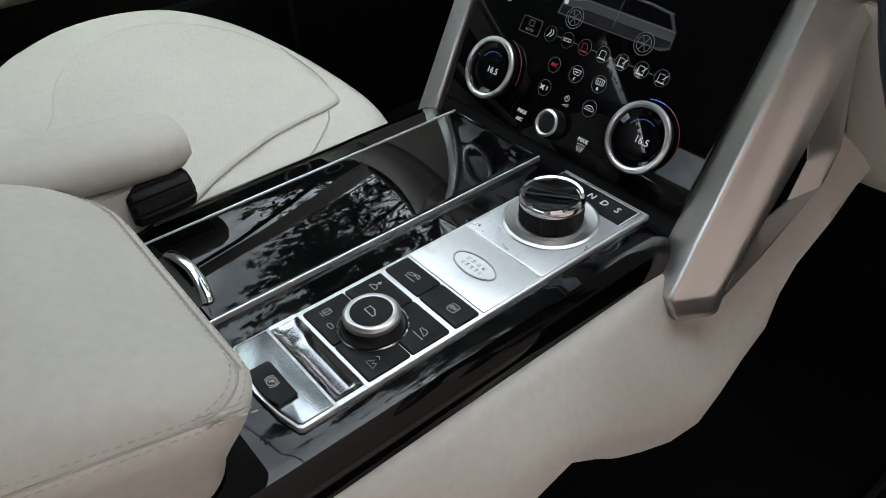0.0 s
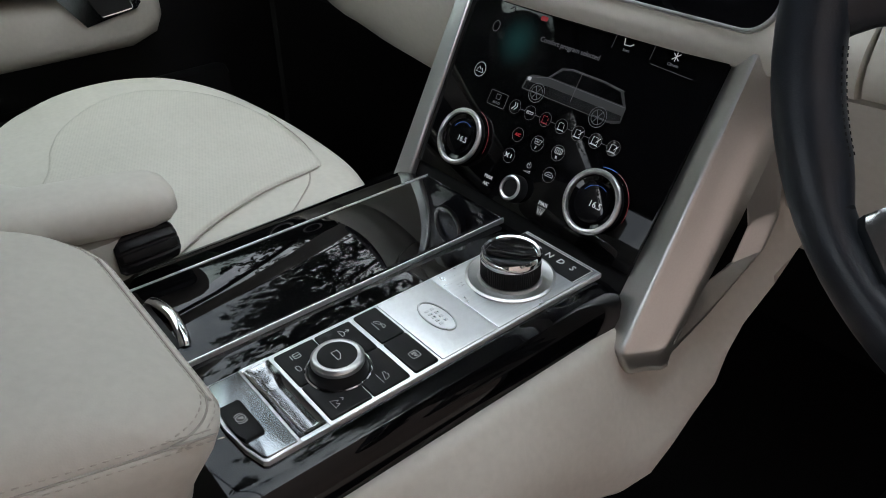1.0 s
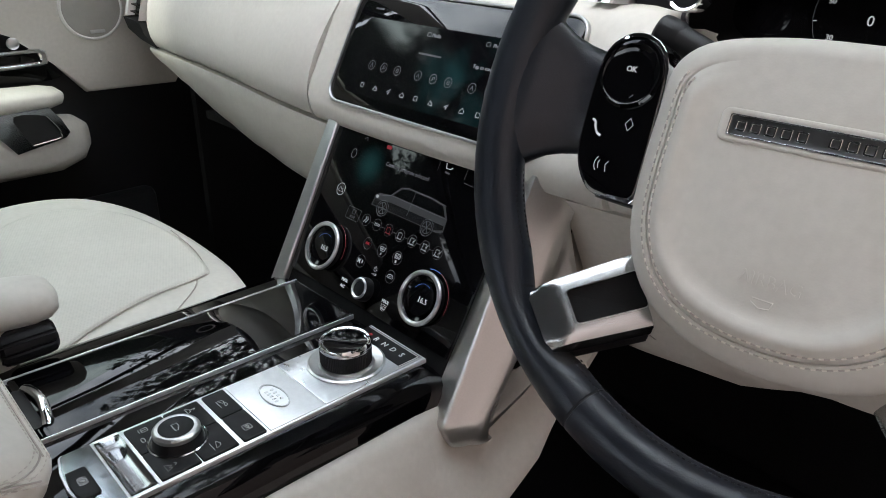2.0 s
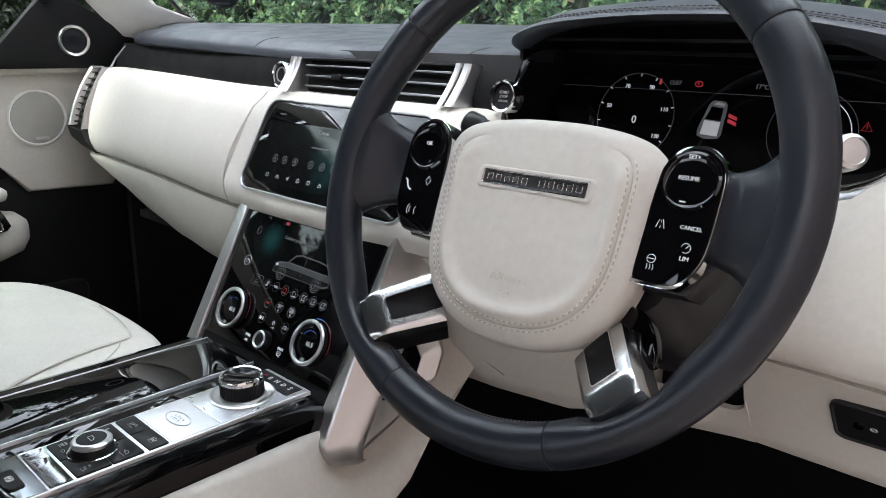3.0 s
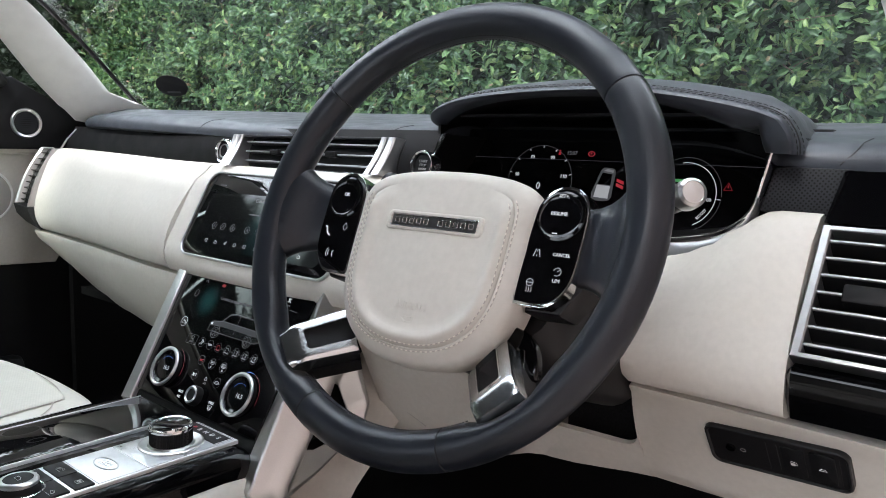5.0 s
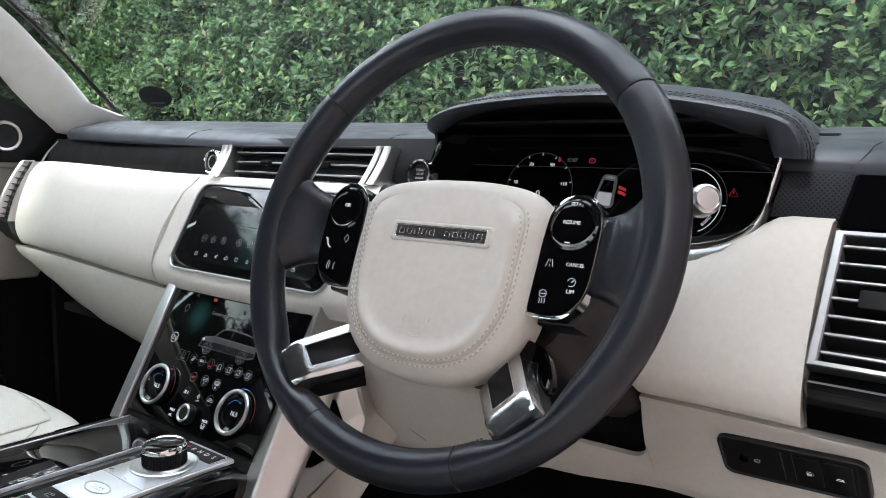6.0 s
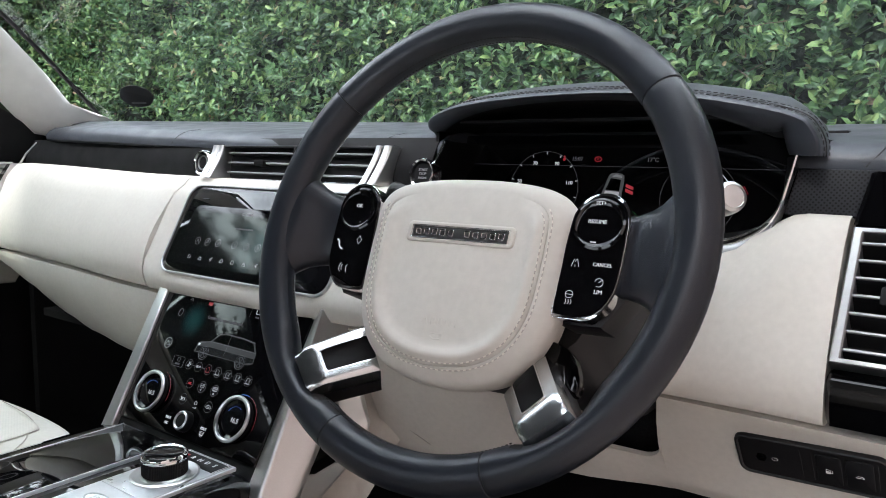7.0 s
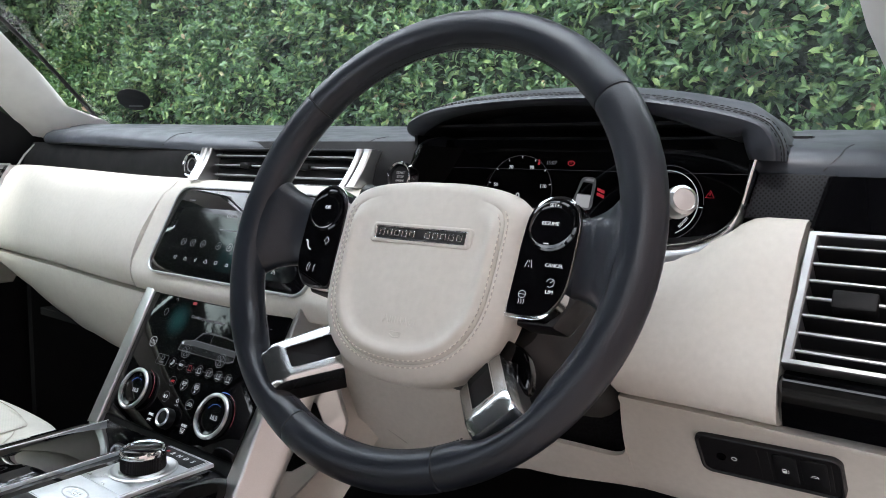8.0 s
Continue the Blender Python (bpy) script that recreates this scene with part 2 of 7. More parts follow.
def prism(outline, low, high, m=None, bevel=0.0, seg=2, bm=None, both=False):
    """An outline drawn in a frame's x, y, raised from low to high along its z, with its upper rim rounded."""
    bm = bm or bmesh.new()
    m = m or Matrix()
    area = sum(outline[i - 1][0] * outline[i][1] - outline[i][0] * outline[i - 1][1] for i in range(len(outline)))
    if area < 0:
        outline = outline[::-1]
    lo = [bm.verts.new((x, y, low)) for x, y in outline]
    hi = [bm.verts.new((x, y, high)) for x, y in outline]
    top = bm.faces.new(hi)
    bot = bm.faces.new(lo[::-1])
    k = len(outline)
    for i in range(k):
        bm.faces.new((lo[i], lo[(i + 1) % k], hi[(i + 1) % k], hi[i]))
    verts = set(lo + hi)
    if bevel:
        edges = list(top.edges) + (list(bot.edges) if both else [])
        r = bmesh.ops.bevel(bm, geom=edges, offset=bevel, segments=seg, profile=0.5, affect="EDGES", clamp_overlap=True)
        verts = {v for v in verts if v.is_valid} | set(r["verts"])
    bmesh.ops.transform(bm, matrix=m, verts=[v for v in verts if v.is_valid])
    return bm


def ring_plate(outer, inner, low, high, m=None, bevel=0.0, bm=None):
    """A flat frame between two outlines with the same number of points."""
    bm = bm or bmesh.new()
    m = m or Matrix()
    k = len(outer)
    rows = []
    b = bevel
    for o, z, s in ((outer, low, 0), (outer, high - b, 0), (outer, high, 1), (inner, high, 1), (inner, high - b, 0), (inner, low, 0)):
        row = []
        for i in range(k):
            p = Vector(o[i])
            if s and b:
                q = Vector(inner[i] if o is outer else outer[i])
                d = q - p
                if d.length > 0:
                    p = p + d.normalized() * min(b, d.length * 0.4)
            row.append(bm.verts.new(m @ Vector((p.x, p.y, z))))
        rows.append(row)
    for a in range(6):
        r0, r1 = rows[a], rows[(a + 1) % 6]
        for i in range(k):
            bm.faces.new((r0[i], r0[(i + 1) % k], r1[(i + 1) % k], r1[i]))
    bmesh.ops.recalc_face_normals(bm, faces=bm.faces)
    return bm


def loft(rings, closed=True, caps=True, loop=False, bm=None):
    """A skin over rings of equally many points."""
    bm = bm or bmesh.new()
    vs = [[bm.verts.new(p) for p in r] for r in rings]
    k, n = len(rings[0]), len(rings)
    for a in range(n if loop else n - 1):
        r0, r1 = vs[a], vs[(a + 1) % n]
        for i in range(k if closed else k - 1):
            j = (i + 1) % k
            try:
                bm.faces.new((r0[i], r0[j], r1[j], r1[i]))
            except ValueError:
                pass
    if caps and closed and not loop:
        bm.faces.new(vs[0][::-1])
        bm.faces.new(vs[-1])
    bmesh.ops.recalc_face_normals(bm, faces=bm.faces)
    return bm


def tube(pts, r, n=8, closed=False, flat=1.0, up=None, bm=None):
    """A round (or flattened) bar along points; r may be a list."""
    pts = [Vector(p) for p in pts]
    k = len(pts)
    rings, side = [], None
    for i, p in enumerate(pts):
        a = pts[(i - 1) % k] if closed else pts[max(i - 1, 0)]
        b = pts[(i + 1) % k] if closed else pts[min(i + 1, k - 1)]
        t = (b - a).normalized()
        if up is not None:
            s = t.cross(Vector(up)).normalized()
        elif side is None:
            s = t.cross(Vector((0, 0, 1)) if abs(t.z) < 0.9 else Vector((1, 0, 0))).normalized()
        else:
            s = (side - t * side.dot(t)).normalized()
        side = s
        u = s.cross(t)
        rr = r[i] if isinstance(r, (list, tuple)) else r
        rings.append([p + (s * math.cos(2 * math.pi * j / n) + u * flat * math.sin(2 * math.pi * j / n)) * rr for j in range(n)])
    return loft(rings, True, not closed, closed, bm)


def lathe(profile, m=None, n=48, bm=None, cap=True):
    """Turns (radius, height) pairs about a frame's z."""
    m = m or Matrix()
    rings = [[m @ Vector((r * math.cos(2 * math.pi * j / n), r * math.sin(2 * math.pi * j / n), z)) for j in range(n)] for r, z in profile]
    return loft(rings, True, cap and profile[-1][0] < 0.002, False, bm)


def box(x0, x1, y0, y1, z0, z1, bevel=0.0, seg=2, m=None):
    bm = bmesh.new()
    bmesh.ops.create_cube(bm, size=1)
    bmesh.ops.scale(bm, vec=(x1 - x0, y1 - y0, z1 - z0), verts=bm.verts)
    bmesh.ops.translate(bm, vec=((x0 + x1) / 2, (y0 + y1) / 2, (z0 + z1) / 2), verts=bm.verts)
    if bevel:
        bmesh.ops.bevel(bm, geom=list(bm.edges), offset=bevel, segments=seg, profile=0.5, affect="EDGES", clamp_overlap=True)
    if m:
        bmesh.ops.transform(bm, matrix=m, verts=bm.verts)
    return bm


def words(text, size, m, x, y, z, depth=0.0003, align="CENTER", turn=0.0, squash=1.0, bold=0.0):
    """Raised characters on a surface's frame."""
    cu = bpy.data.curves.new("lettering", "FONT")
    cu.body, cu.size, cu.align_x, cu.align_y, cu.extrude, cu.resolution_u = text, size, align, "CENTER", depth, 3
    cu.offset = bold
    ob = bpy.data.objects.new("lettering", cu)
    scene.collection.objects.link(ob)
    me = bpy.data.meshes.new_from_object(ob.evaluated_get(bpy.context.evaluated_depsgraph_get()))
    bm = bmesh.new()
    bm.from_mesh(me)
    bpy.data.objects.remove(ob)
    bpy.data.curves.remove(cu)
    bpy.data.meshes.remove(me)
    bmesh.ops.transform(bm, matrix=m @ Matrix.Translation((x, y, z)) @ Matrix.Rotation(radians(turn), 4, "Z") @ Matrix.Diagonal((squash, 1, 1, 1)), verts=bm.verts)
    return bm


def join(*bms):
    """One bmesh from several."""
    out = bms[0]
    for b in bms[1:]:
        me = bpy.data.meshes.new("joined")
        b.to_mesh(me)
        b.free()
        out.from_mesh(me)
        bpy.data.meshes.remove(me)
    return out


def strokes(lines, width, m, z=0.0006, depth=0.0004, n=4):
    """Line drawing on a frame: each entry a list of (x, y)."""
    bm = bmesh.new()
    for pts in lines:
        closed = len(pts) > 2 and pts[0] == pts[-1]
        p = pts[:-1] if closed else pts
        tube([m @ Vector((x, y, z)) for x, y in p], width / 2, n, closed, bm=bm)
    return bm


def stitches(path, length, gap, r, lift=0.0):
    """Separate short stitches along a polyline of world points."""
    bm = bmesh.new()
    pts = [Vector(p) for p in path]
    acc, pos = 0.0, []
    for a, b in zip(pts, pts[1:]):
        seg = (b - a).length
        while acc < seg:
            pos.append((a + (b - a) * (acc / seg), (b - a).normalized()))
            acc += length + gap
        acc -= seg
    for p, t in pos:
        tube([p - t * length / 2, p - t * length * 0.3 + Vector((0, 0, lift)), p + t * length * 0.3 + Vector((0, 0, lift)), p + t * length / 2], [r * 0.5, r, r, r * 0.5], 5, bm=bm)
    return bm


def lerp_table(x, table):
    if x <= table[0][0]:
        return table[0][1]
    for (a, va), (b, vb) in zip(table, table[1:]):
        if x <= b:
            t = (x - a) / (b - a)
            t = t * t * (3 - 2 * t)
            return va + (vb - va) * t
    return table[-1][1]

def ease(x, table):
    """A smooth curve through the table's points."""
    k = len(table)
    i = max(0, min(k - 2, sum(1 for p, q in table if p <= x) - 1))
    (x0, y0), (x1, y1) = table[i], table[i + 1]
    t = max(0.0, min(1.0, (x - x0) / (x1 - x0)))

    def slope(j):
        a, b = table[max(j - 1, 0)], table[min(j + 1, k - 1)]
        return (b[1] - a[1]) / (b[0] - a[0])
    h = x1 - x0
    return (2 * t ** 3 - 3 * t * t + 1) * y0 + (t ** 3 - 2 * t * t + t) * h * slope(i) + (3 * t * t - 2 * t ** 3) * y1 + (t ** 3 - t * t) * h * slope(i + 1)


# ---- surroundings ----
def ground():
    bm = bmesh.new()
    bmesh.ops.create_grid(bm, x_segments=40, y_segments=40, size=400)
    m = mat("paving", (0.29, 0.245, 0.22), 0.85)
    vary(m, 0.6, 0.25)
    vary(m, 40, 0.3)
    bump(m, "cells", 12, 0.5, 0.01)
    ob = part("ground", bm, m)
    tagged(ob, "pinkish beige gravel drive reaching to the horizon", "ground", kind="structure")


LEAF = mat("hedge_leaf", (0.088, 0.145, 0.038), 0.42, spec=0.36)
nt = LEAF.node_tree
geo = nt.nodes.new("ShaderNodeNewGeometry")
leaf_ramp = nt.nodes.new("ShaderNodeValToRGB")
el = leaf_ramp.color_ramp.elements
el[0].color, el[1].color = (0.036, 0.076, 0.038, 1), (0.22, 0.335, 0.125, 1)
for pos, col in ((0.35, (0.058, 0.125, 0.056, 1)), (0.7, (0.105, 0.20, 0.076, 1)), (0.97, (0.20, 0.30, 0.11, 1)), (0.985, (0.24, 0.16, 0.11, 1))):
    e = el.new(pos)
    e.color = col
nt.links.new(geo.outputs["Random Per Island"], leaf_ramp.inputs[0])
nt.links.new(leaf_ramp.outputs[0], nt.nodes["Principled BSDF"].inputs["Base Color"])
lucent = nt.nodes.new("ShaderNodeBsdfTranslucent")
leaf_mix = nt.nodes.new("ShaderNodeMixShader")
leaf_mix.inputs[0].default_value = 0.3
nt.links.new(leaf_ramp.outputs[0], lucent.inputs[0])
nt.links.new(nt.nodes["Principled BSDF"].outputs[0], leaf_mix.inputs[1])
nt.links.new(lucent.outputs[0], leaf_mix.inputs[2])
nt.links.new(leaf_mix.outputs[0], nt.nodes["Material Output"].inputs[0])
# dark colour painted as the shade deep between the leaves
HEDGE_SHADE = bump(vary(mat("hedge_inner_shade", (0.02, 0.035, 0.016), 0.95), 3, 0.5), "noise", 6, 1.0, 0.15)
BARK = bump(vary(mat("bark", (0.10, 0.075, 0.055), 0.9), 12, 0.4), "noise", 30, 0.8, 0.02)


def leaf_mesh(name, shoots, rng, size, count, length, material=None):
    """Leafy shoots: each a stem direction with folded, pointed leaves spiralling round it."""
    s = np.repeat(np.array([p for p, d in shoots]), count, 0)
    d = np.repeat(np.array([d for p, d in shoots]), count, 0)
    n = len(s)
    k = np.tile(np.arange(count), len(shoots))
    along = (k + rng.random(n) * 0.6) / count
    d /= np.linalg.norm(d, axis=1)[:, None]
    ref = rng.normal(size=(n, 3))
    a = np.cross(d, ref)
    a /= np.linalg.norm(a, axis=1)[:, None]
    out = a * 0.9 + d * (0.25 + 0.7 * along)[:, None] + rng.normal(size=(n, 3)) * 0.18
    out /= np.linalg.norm(out, axis=1)[:, None]
    side = np.cross(out, d + rng.normal(size=(n, 3)) * 0.3)
    side /= np.linalg.norm(side, axis=1)[:, None]
    up = np.cross(side, out)
    base = s + d * (along * length)[:, None]
    sz = size * (0.6 + 0.7 * rng.random(n)) * (1.15 - 0.45 * along)
    L, W = sz[:, None], (sz * (0.21 + 0.08 * rng.random(n)))[:, None]
    curl = (rng.random(n) * 0.35 - 0.05)[:, None]
    p0 = base
    p1 = base + out * L * 0.36 + side * W * 0.9 + up * W * 0.30
    p2 = base + out * L * 0.74 + side * W * 0.85 + up * W * 0.22 - up * L * curl * 0.4
    p3 = base + out * L - up * L * curl
    p4 = base + out * L * 0.74 - side * W * 0.85 + up * W * 0.22 - up * L * curl * 0.4
    p5 = base + out * L * 0.36 - side * W * 0.9 + up * W * 0.30
    pm = base + out * L * 0.55 - up * L * curl * 0.2
    v = np.stack((p0, p1, p2, p3, p4, p5, pm), 1).reshape(-1, 3)
    i = np.arange(n) * 7
    tri = np.stack([np.stack((i + k, i + (k + 1) % 6, i + 6), 1) for k in range(6)], 1).reshape(-1, 3)
    me = bpy.data.meshes.new(name)
    me.from_pydata(v.tolist(), [], tri.tolist())
    me.materials.append(material or LEAF)
    return me


def hedge(y0, x0, x1, height, shoots_per_m2, rng, leaf=0.046, turn=0.0, label="tall dense green laurel hedge with pale young shoots", material=None):
    def bulge(x, z):
        return 0.28 * noise.noise(Vector((x * 0.9, z * 0.9, 3.1))) + 0.12 * noise.noise(Vector((x * 2.6, z * 2.6, 7.7))) - 0.25 * max(0, z - height + 0.5) ** 2
    root = thing("hedge", (x0 / 2 + x1 / 2, y0, 0), label, "hedge", kind="stuff")
    root.rotation_euler.z = radians(turn)
    nx, nz = int((x1 - x0) / 0.25), int(height / 0.25)
    rings = []
    for j in range(nz + 1):
        z = height * j / nz
        rings.append([(x0 + (x1 - x0) * i / nx, y0 - bulge(x0 + (x1 - x0) * i / nx, z) + 0.18, z) for i in range(nx + 1)])
    bm = loft(rings, False)
    back = loft([[(x0, y0 + 1.4, 0), (x1, y0 + 1.4, 0)], [(x0, y0 + 1.4, height), (x1, y0 + 1.4, height)]], False)
    top = loft([[(x0, y0 + 0.4, height - 0.02), (x1, y0 + 0.4, height - 0.02)], [(x0, y0 + 1.4, height), (x1, y0 + 1.4, height)]], False)
    # dark sheet behind the leaves, coloured as inner shade
    part("foliage_shade_core", join(bm, back, top), HEDGE_SHADE, root)
    shoots = []
    for _ in range(int((x1 - x0) * height * shoots_per_m2)):
        x, z = x0 + (x1 - x0) * rng.random(), height * rng.random()
        gap = noise.noise(Vector((x * 2.3, z * 2.3, 1.3)))
        if gap < -0.5 and rng.random() < 0.35:
            continue
        depth = rng.random() ** 1.4 * 0.28
        p = (x, y0 - bulge(x, z) + depth - 0.02, z)
        shoots.append((p, (rng.normal() * 0.5, -0.6 - 0.3 * rng.random(), 0.75 + rng.normal() * 0.4)))
    me = leaf_mesh("leaves", shoots, rng, leaf, 14, 0.16, material)
    ob = new("leaves", me)
    ob.parent = root
    ob.matrix_parent_inverse = Matrix.Translation(-root.location)
    twigs = bmesh.new()
    for p, d in shoots[::9]:
        p, d = Vector(p), Vector(d).normalized()
        tube([p - d * 0.1, p + d * 0.16], [0.004, 0.0015], 3, bm=twigs)
    part("twigs", twigs, BARK, root)


TREE_LEAF = vary(mat("dark_tree_leaf", (0.030, 0.042, 0.022), 0.6, spec=0.3), 3, 0.5)


def tree(x, y, height, spread, rng, limbs=26, leaf=0.15):
    root = thing("tree", (x, y, 0), "unseen broadleaf tree with an open crown, added to block sky and darken reflections", "tree", "trees beside the drive")
    tb = bmesh.new()
    top = Vector((x + rng.normal() * 0.2, y + rng.normal() * 0.2, height * 0.75))
    trunk = [Vector((x, y, 0)).lerp(top, t) + Vector((math.sin(t * 5) * 0.1, math.cos(t * 4) * 0.1, 0)) for t in (0, 0.25, 0.5, 0.75, 1)]
    tube(trunk, [0.17, 0.14, 0.11, 0.07, 0.03], 10, bm=tb)
    shoots = []
    for i in range(limbs):
        t = 0.35 + 0.62 * rng.random()
        start = Vector((x, y, 0)).lerp(top, t)
        a = rng.random() * 6.283
        reach = spread * (0.5 + 0.6 * rng.random()) * (1.25 - t)
        end = start + Vector((math.cos(a) * reach, math.sin(a) * reach, height * 0.16 * (0.4 + rng.random())))
        mid = start.lerp(end, 0.5) + Vector((0, 0, 0.12))
        tube([start, mid, end], [0.05 * (1.2 - t), 0.03 * (1.2 - t), 0.008], 6, bm=tb)
        for j in range(34):
            q = mid.lerp(end, rng.random() * 1.1) + Vector(rng.normal(size=3) * 0.1 * spread)
            shoots.append((tuple(q), tuple(rng.normal(size=3) + np.array((0, 0, 0.4)))))
    part("trunk", tb, BARK, root)
    ob = new("crown", leaf_mesh("crown", shoots, rng, leaf, 13, 0.4, TREE_LEAF))
    ob.parent = root
    ob.matrix_parent_inverse = Matrix.Translation(-root.location)


ground()
rng = np.random.default_rng(5)
hedge(3.4, -8.5, 3.2, 3.7, 250, rng, 0.066)
# unseen side hedges, added dark to hold back sky and dim reflections
YEW = mat("dark_yew", (0.022, 0.036, 0.018), 0.55)
vary(YEW, 1.5, 0.5)
vary(YEW, 40, 0.4)
hedge(-4.25, -8.75, -2.25, 4.25, 60, rng, 0.075, 90.0, "unseen dark yew hedge added to dim reflections and sky from the left", YEW)
hedge(1.2, -9.7, -5.3, 5.3, 60, rng, 0.085, 90.0, "unseen tall dark yew hedge added to shape reflections from the left", YEW)
# trees out of view, added to block skylight and break up reflections
for tx, ty, th, ts, limbs, leaf in ((-5.4, 4.9, 13.5, 5.4, 46, 0.20), (-6.4, -5.6, 8.6, 3.3, 96, 0.11), (-9.8, 1.2, 6.0, 2.8, 30, 0.15), (-0.8, 6.2, 12.5, 5.5, 50, 0.18)):
    tree(tx, ty, th, ts, rng, limbs, leaf)
# wall out of view, added to bounce warm light in from the right
brick = bump(vary(vary(mat("pink_brick", (0.56, 0.435, 0.385), 0.85), 1.2, 0.2), 60, 0.3), "cells", 9, 0.4, 0.01)
tagged(part("wall_reflector", box(2.9, 3.2, -9.0, 3.2, 0.0, 6.5, 0.02), brick), "unseen pink brick wall added to bounce light onto the driver's side", "wall", kind="structure")


# ---- car body round the cabin ----
def slab(quad, thick, n):
    """A four-cornered plate with thickness along n."""
    q = [Vector(p) for p in quad]
    n = Vector(n).normalized() * thick
    return loft([q, [p + n for p in q]])


def car_body():
    floor = part("floor", box(-0.92, 0.86, -1.9, 0.95, 0.42, 0.46, 0.01), CARPET)
    tagged(floor, "black carpet floor of the car", "floor", kind="structure")
    wall = part("wall_front", join(box(-0.92, 0.86, 0.72, 0.78, 0.42, 1.20, 0.01), box(-0.90, -0.88, 0.30, 0.75, 0.45, 1.0), box(0.80, 0.83, 0.34, 0.75, 0.45, 1.2)), CARPET)
    tagged(wall, "black carpeted bulkhead at the end of the footwells", "bulkhead", kind="structure")
    back = part("wall_rear", join(box(-0.92, 0.86, -1.95, -1.9, 0.42, 1.28, 0.01), box(-0.92, 0.86, -1.95, -1.9, 1.66, 1.76, 0.01)), PLASTIC)
    tagged(back, "dark trim round the rear window opening", "wall", kind="structure")
    bm = box(-0.70, 0.66, -1.95, -0.18, 1.735, 1.77, 0.01)
    tagged(part("ceiling", bm, LINER), "dark fabric headlining", "ceiling", kind="structure")


def pillar(name, pts, width, inward, label):
    """A leaning roof pillar: pts its windscreen edge, width towards the door."""
    rings = []
    for p, w in zip(pts, width):
        p, w = Vector(p), Vector(w)
        n = Vector(inward)
        prof = [(0, 0), (0.06, 0.010), (0.35, 0.020), (0.7, 0.020), (0.94, 0.010), (1, 0), (1, -0.04), (0, -0.04)]
        rings.append([p + w * a + n * b for a, b in prof])
    rings2 = [[tuple(v) for v in r] for r in rings]
    ob = part(name, loft(rings2), TRIM, sharp=50)
    return tagged(ob, label, "pillar", kind="structure")


car_body()
pillar("pillar_left", [(-0.824, 0.47, 1.335), (-0.814, 0.437, 1.347), (-0.818, 0.361, 1.371), (-0.786, 0.288, 1.437), (-0.75, 0.19, 1.515), (-0.70, 0.02, 1.625), (-0.64, -0.19, 1.745)],
       [(-0.065, -0.14, -0.045), (-0.063, -0.125, -0.045), (-0.057, -0.070, -0.044), (-0.060, -0.068, -0.050), (-0.060, -0.050, -0.048), (-0.055, -0.032, -0.040), (-0.055, -0.032, -0.035)], (0.5, -0.6, 0.3), "pale trimmed windscreen pillar above the passenger door")
pillar("pillar_right", [(0.722, 0.40, 1.295), (0.708, 0.33, 1.320), (0.687, 0.24, 1.380), (0.670, 0.12, 1.475), (0.648, 0.0, 1.56), (0.585, -0.22, 1.745)],
       [(0.09, -0.04, 0.0), (0.09, -0.05, -0.01), (0.095, -0.05, -0.02), (0.095, -0.05, -0.03), (0.10, -0.05, -0.05), (0.10, -0.05, -0.05)], (-0.5, -0.6, 0.3), "pale trimmed windscreen pillar on the driver's side")
# door and rear pillars, rear quarter glass
for nm, q in (("pillar_1", box(-0.90, -0.80, -0.92, -0.80, 0.5, 1.74, 0.02)), ("pillar_2", box(0.76, 0.84, -1.05, -0.93, 0.5, 1.74, 0.02)), ("pillar_3", box(-0.88, -0.70, -1.95, -1.75, 0.5, 1.74, 0.02)), ("pillar_4", box(0.66, 0.84, -1.95, -1.75, 0.5, 1.74, 0.02)), ("rail_1", box(-0.78, -0.66, -1.9, -0.2, 1.69, 1.75, 0.02)), ("rail_2", box(0.60, 0.72, -1.9, -0.2, 1.69, 1.75, 0.02))):
    tagged(part(nm, q, LINER), "dark trimmed roof pillar or rail", "pillar", kind="structure")
# unseen opaque panels added in place of the rear doors; they block daylight
tagged(part("wall_left", box(-0.93, -0.89, -1.9, -0.86, 0.45, 1.74, 0.01), PLASTIC), "unseen solid dark panel in place of the rear passenger door", "door panel", kind="structure")
tagged(part("wall_right", box(0.80, 0.84, -1.9, -1.0, 0.45, 1.74, 0.01), PLASTIC), "unseen solid dark panel in place of the rear door behind the driver", "door panel", kind="structure")


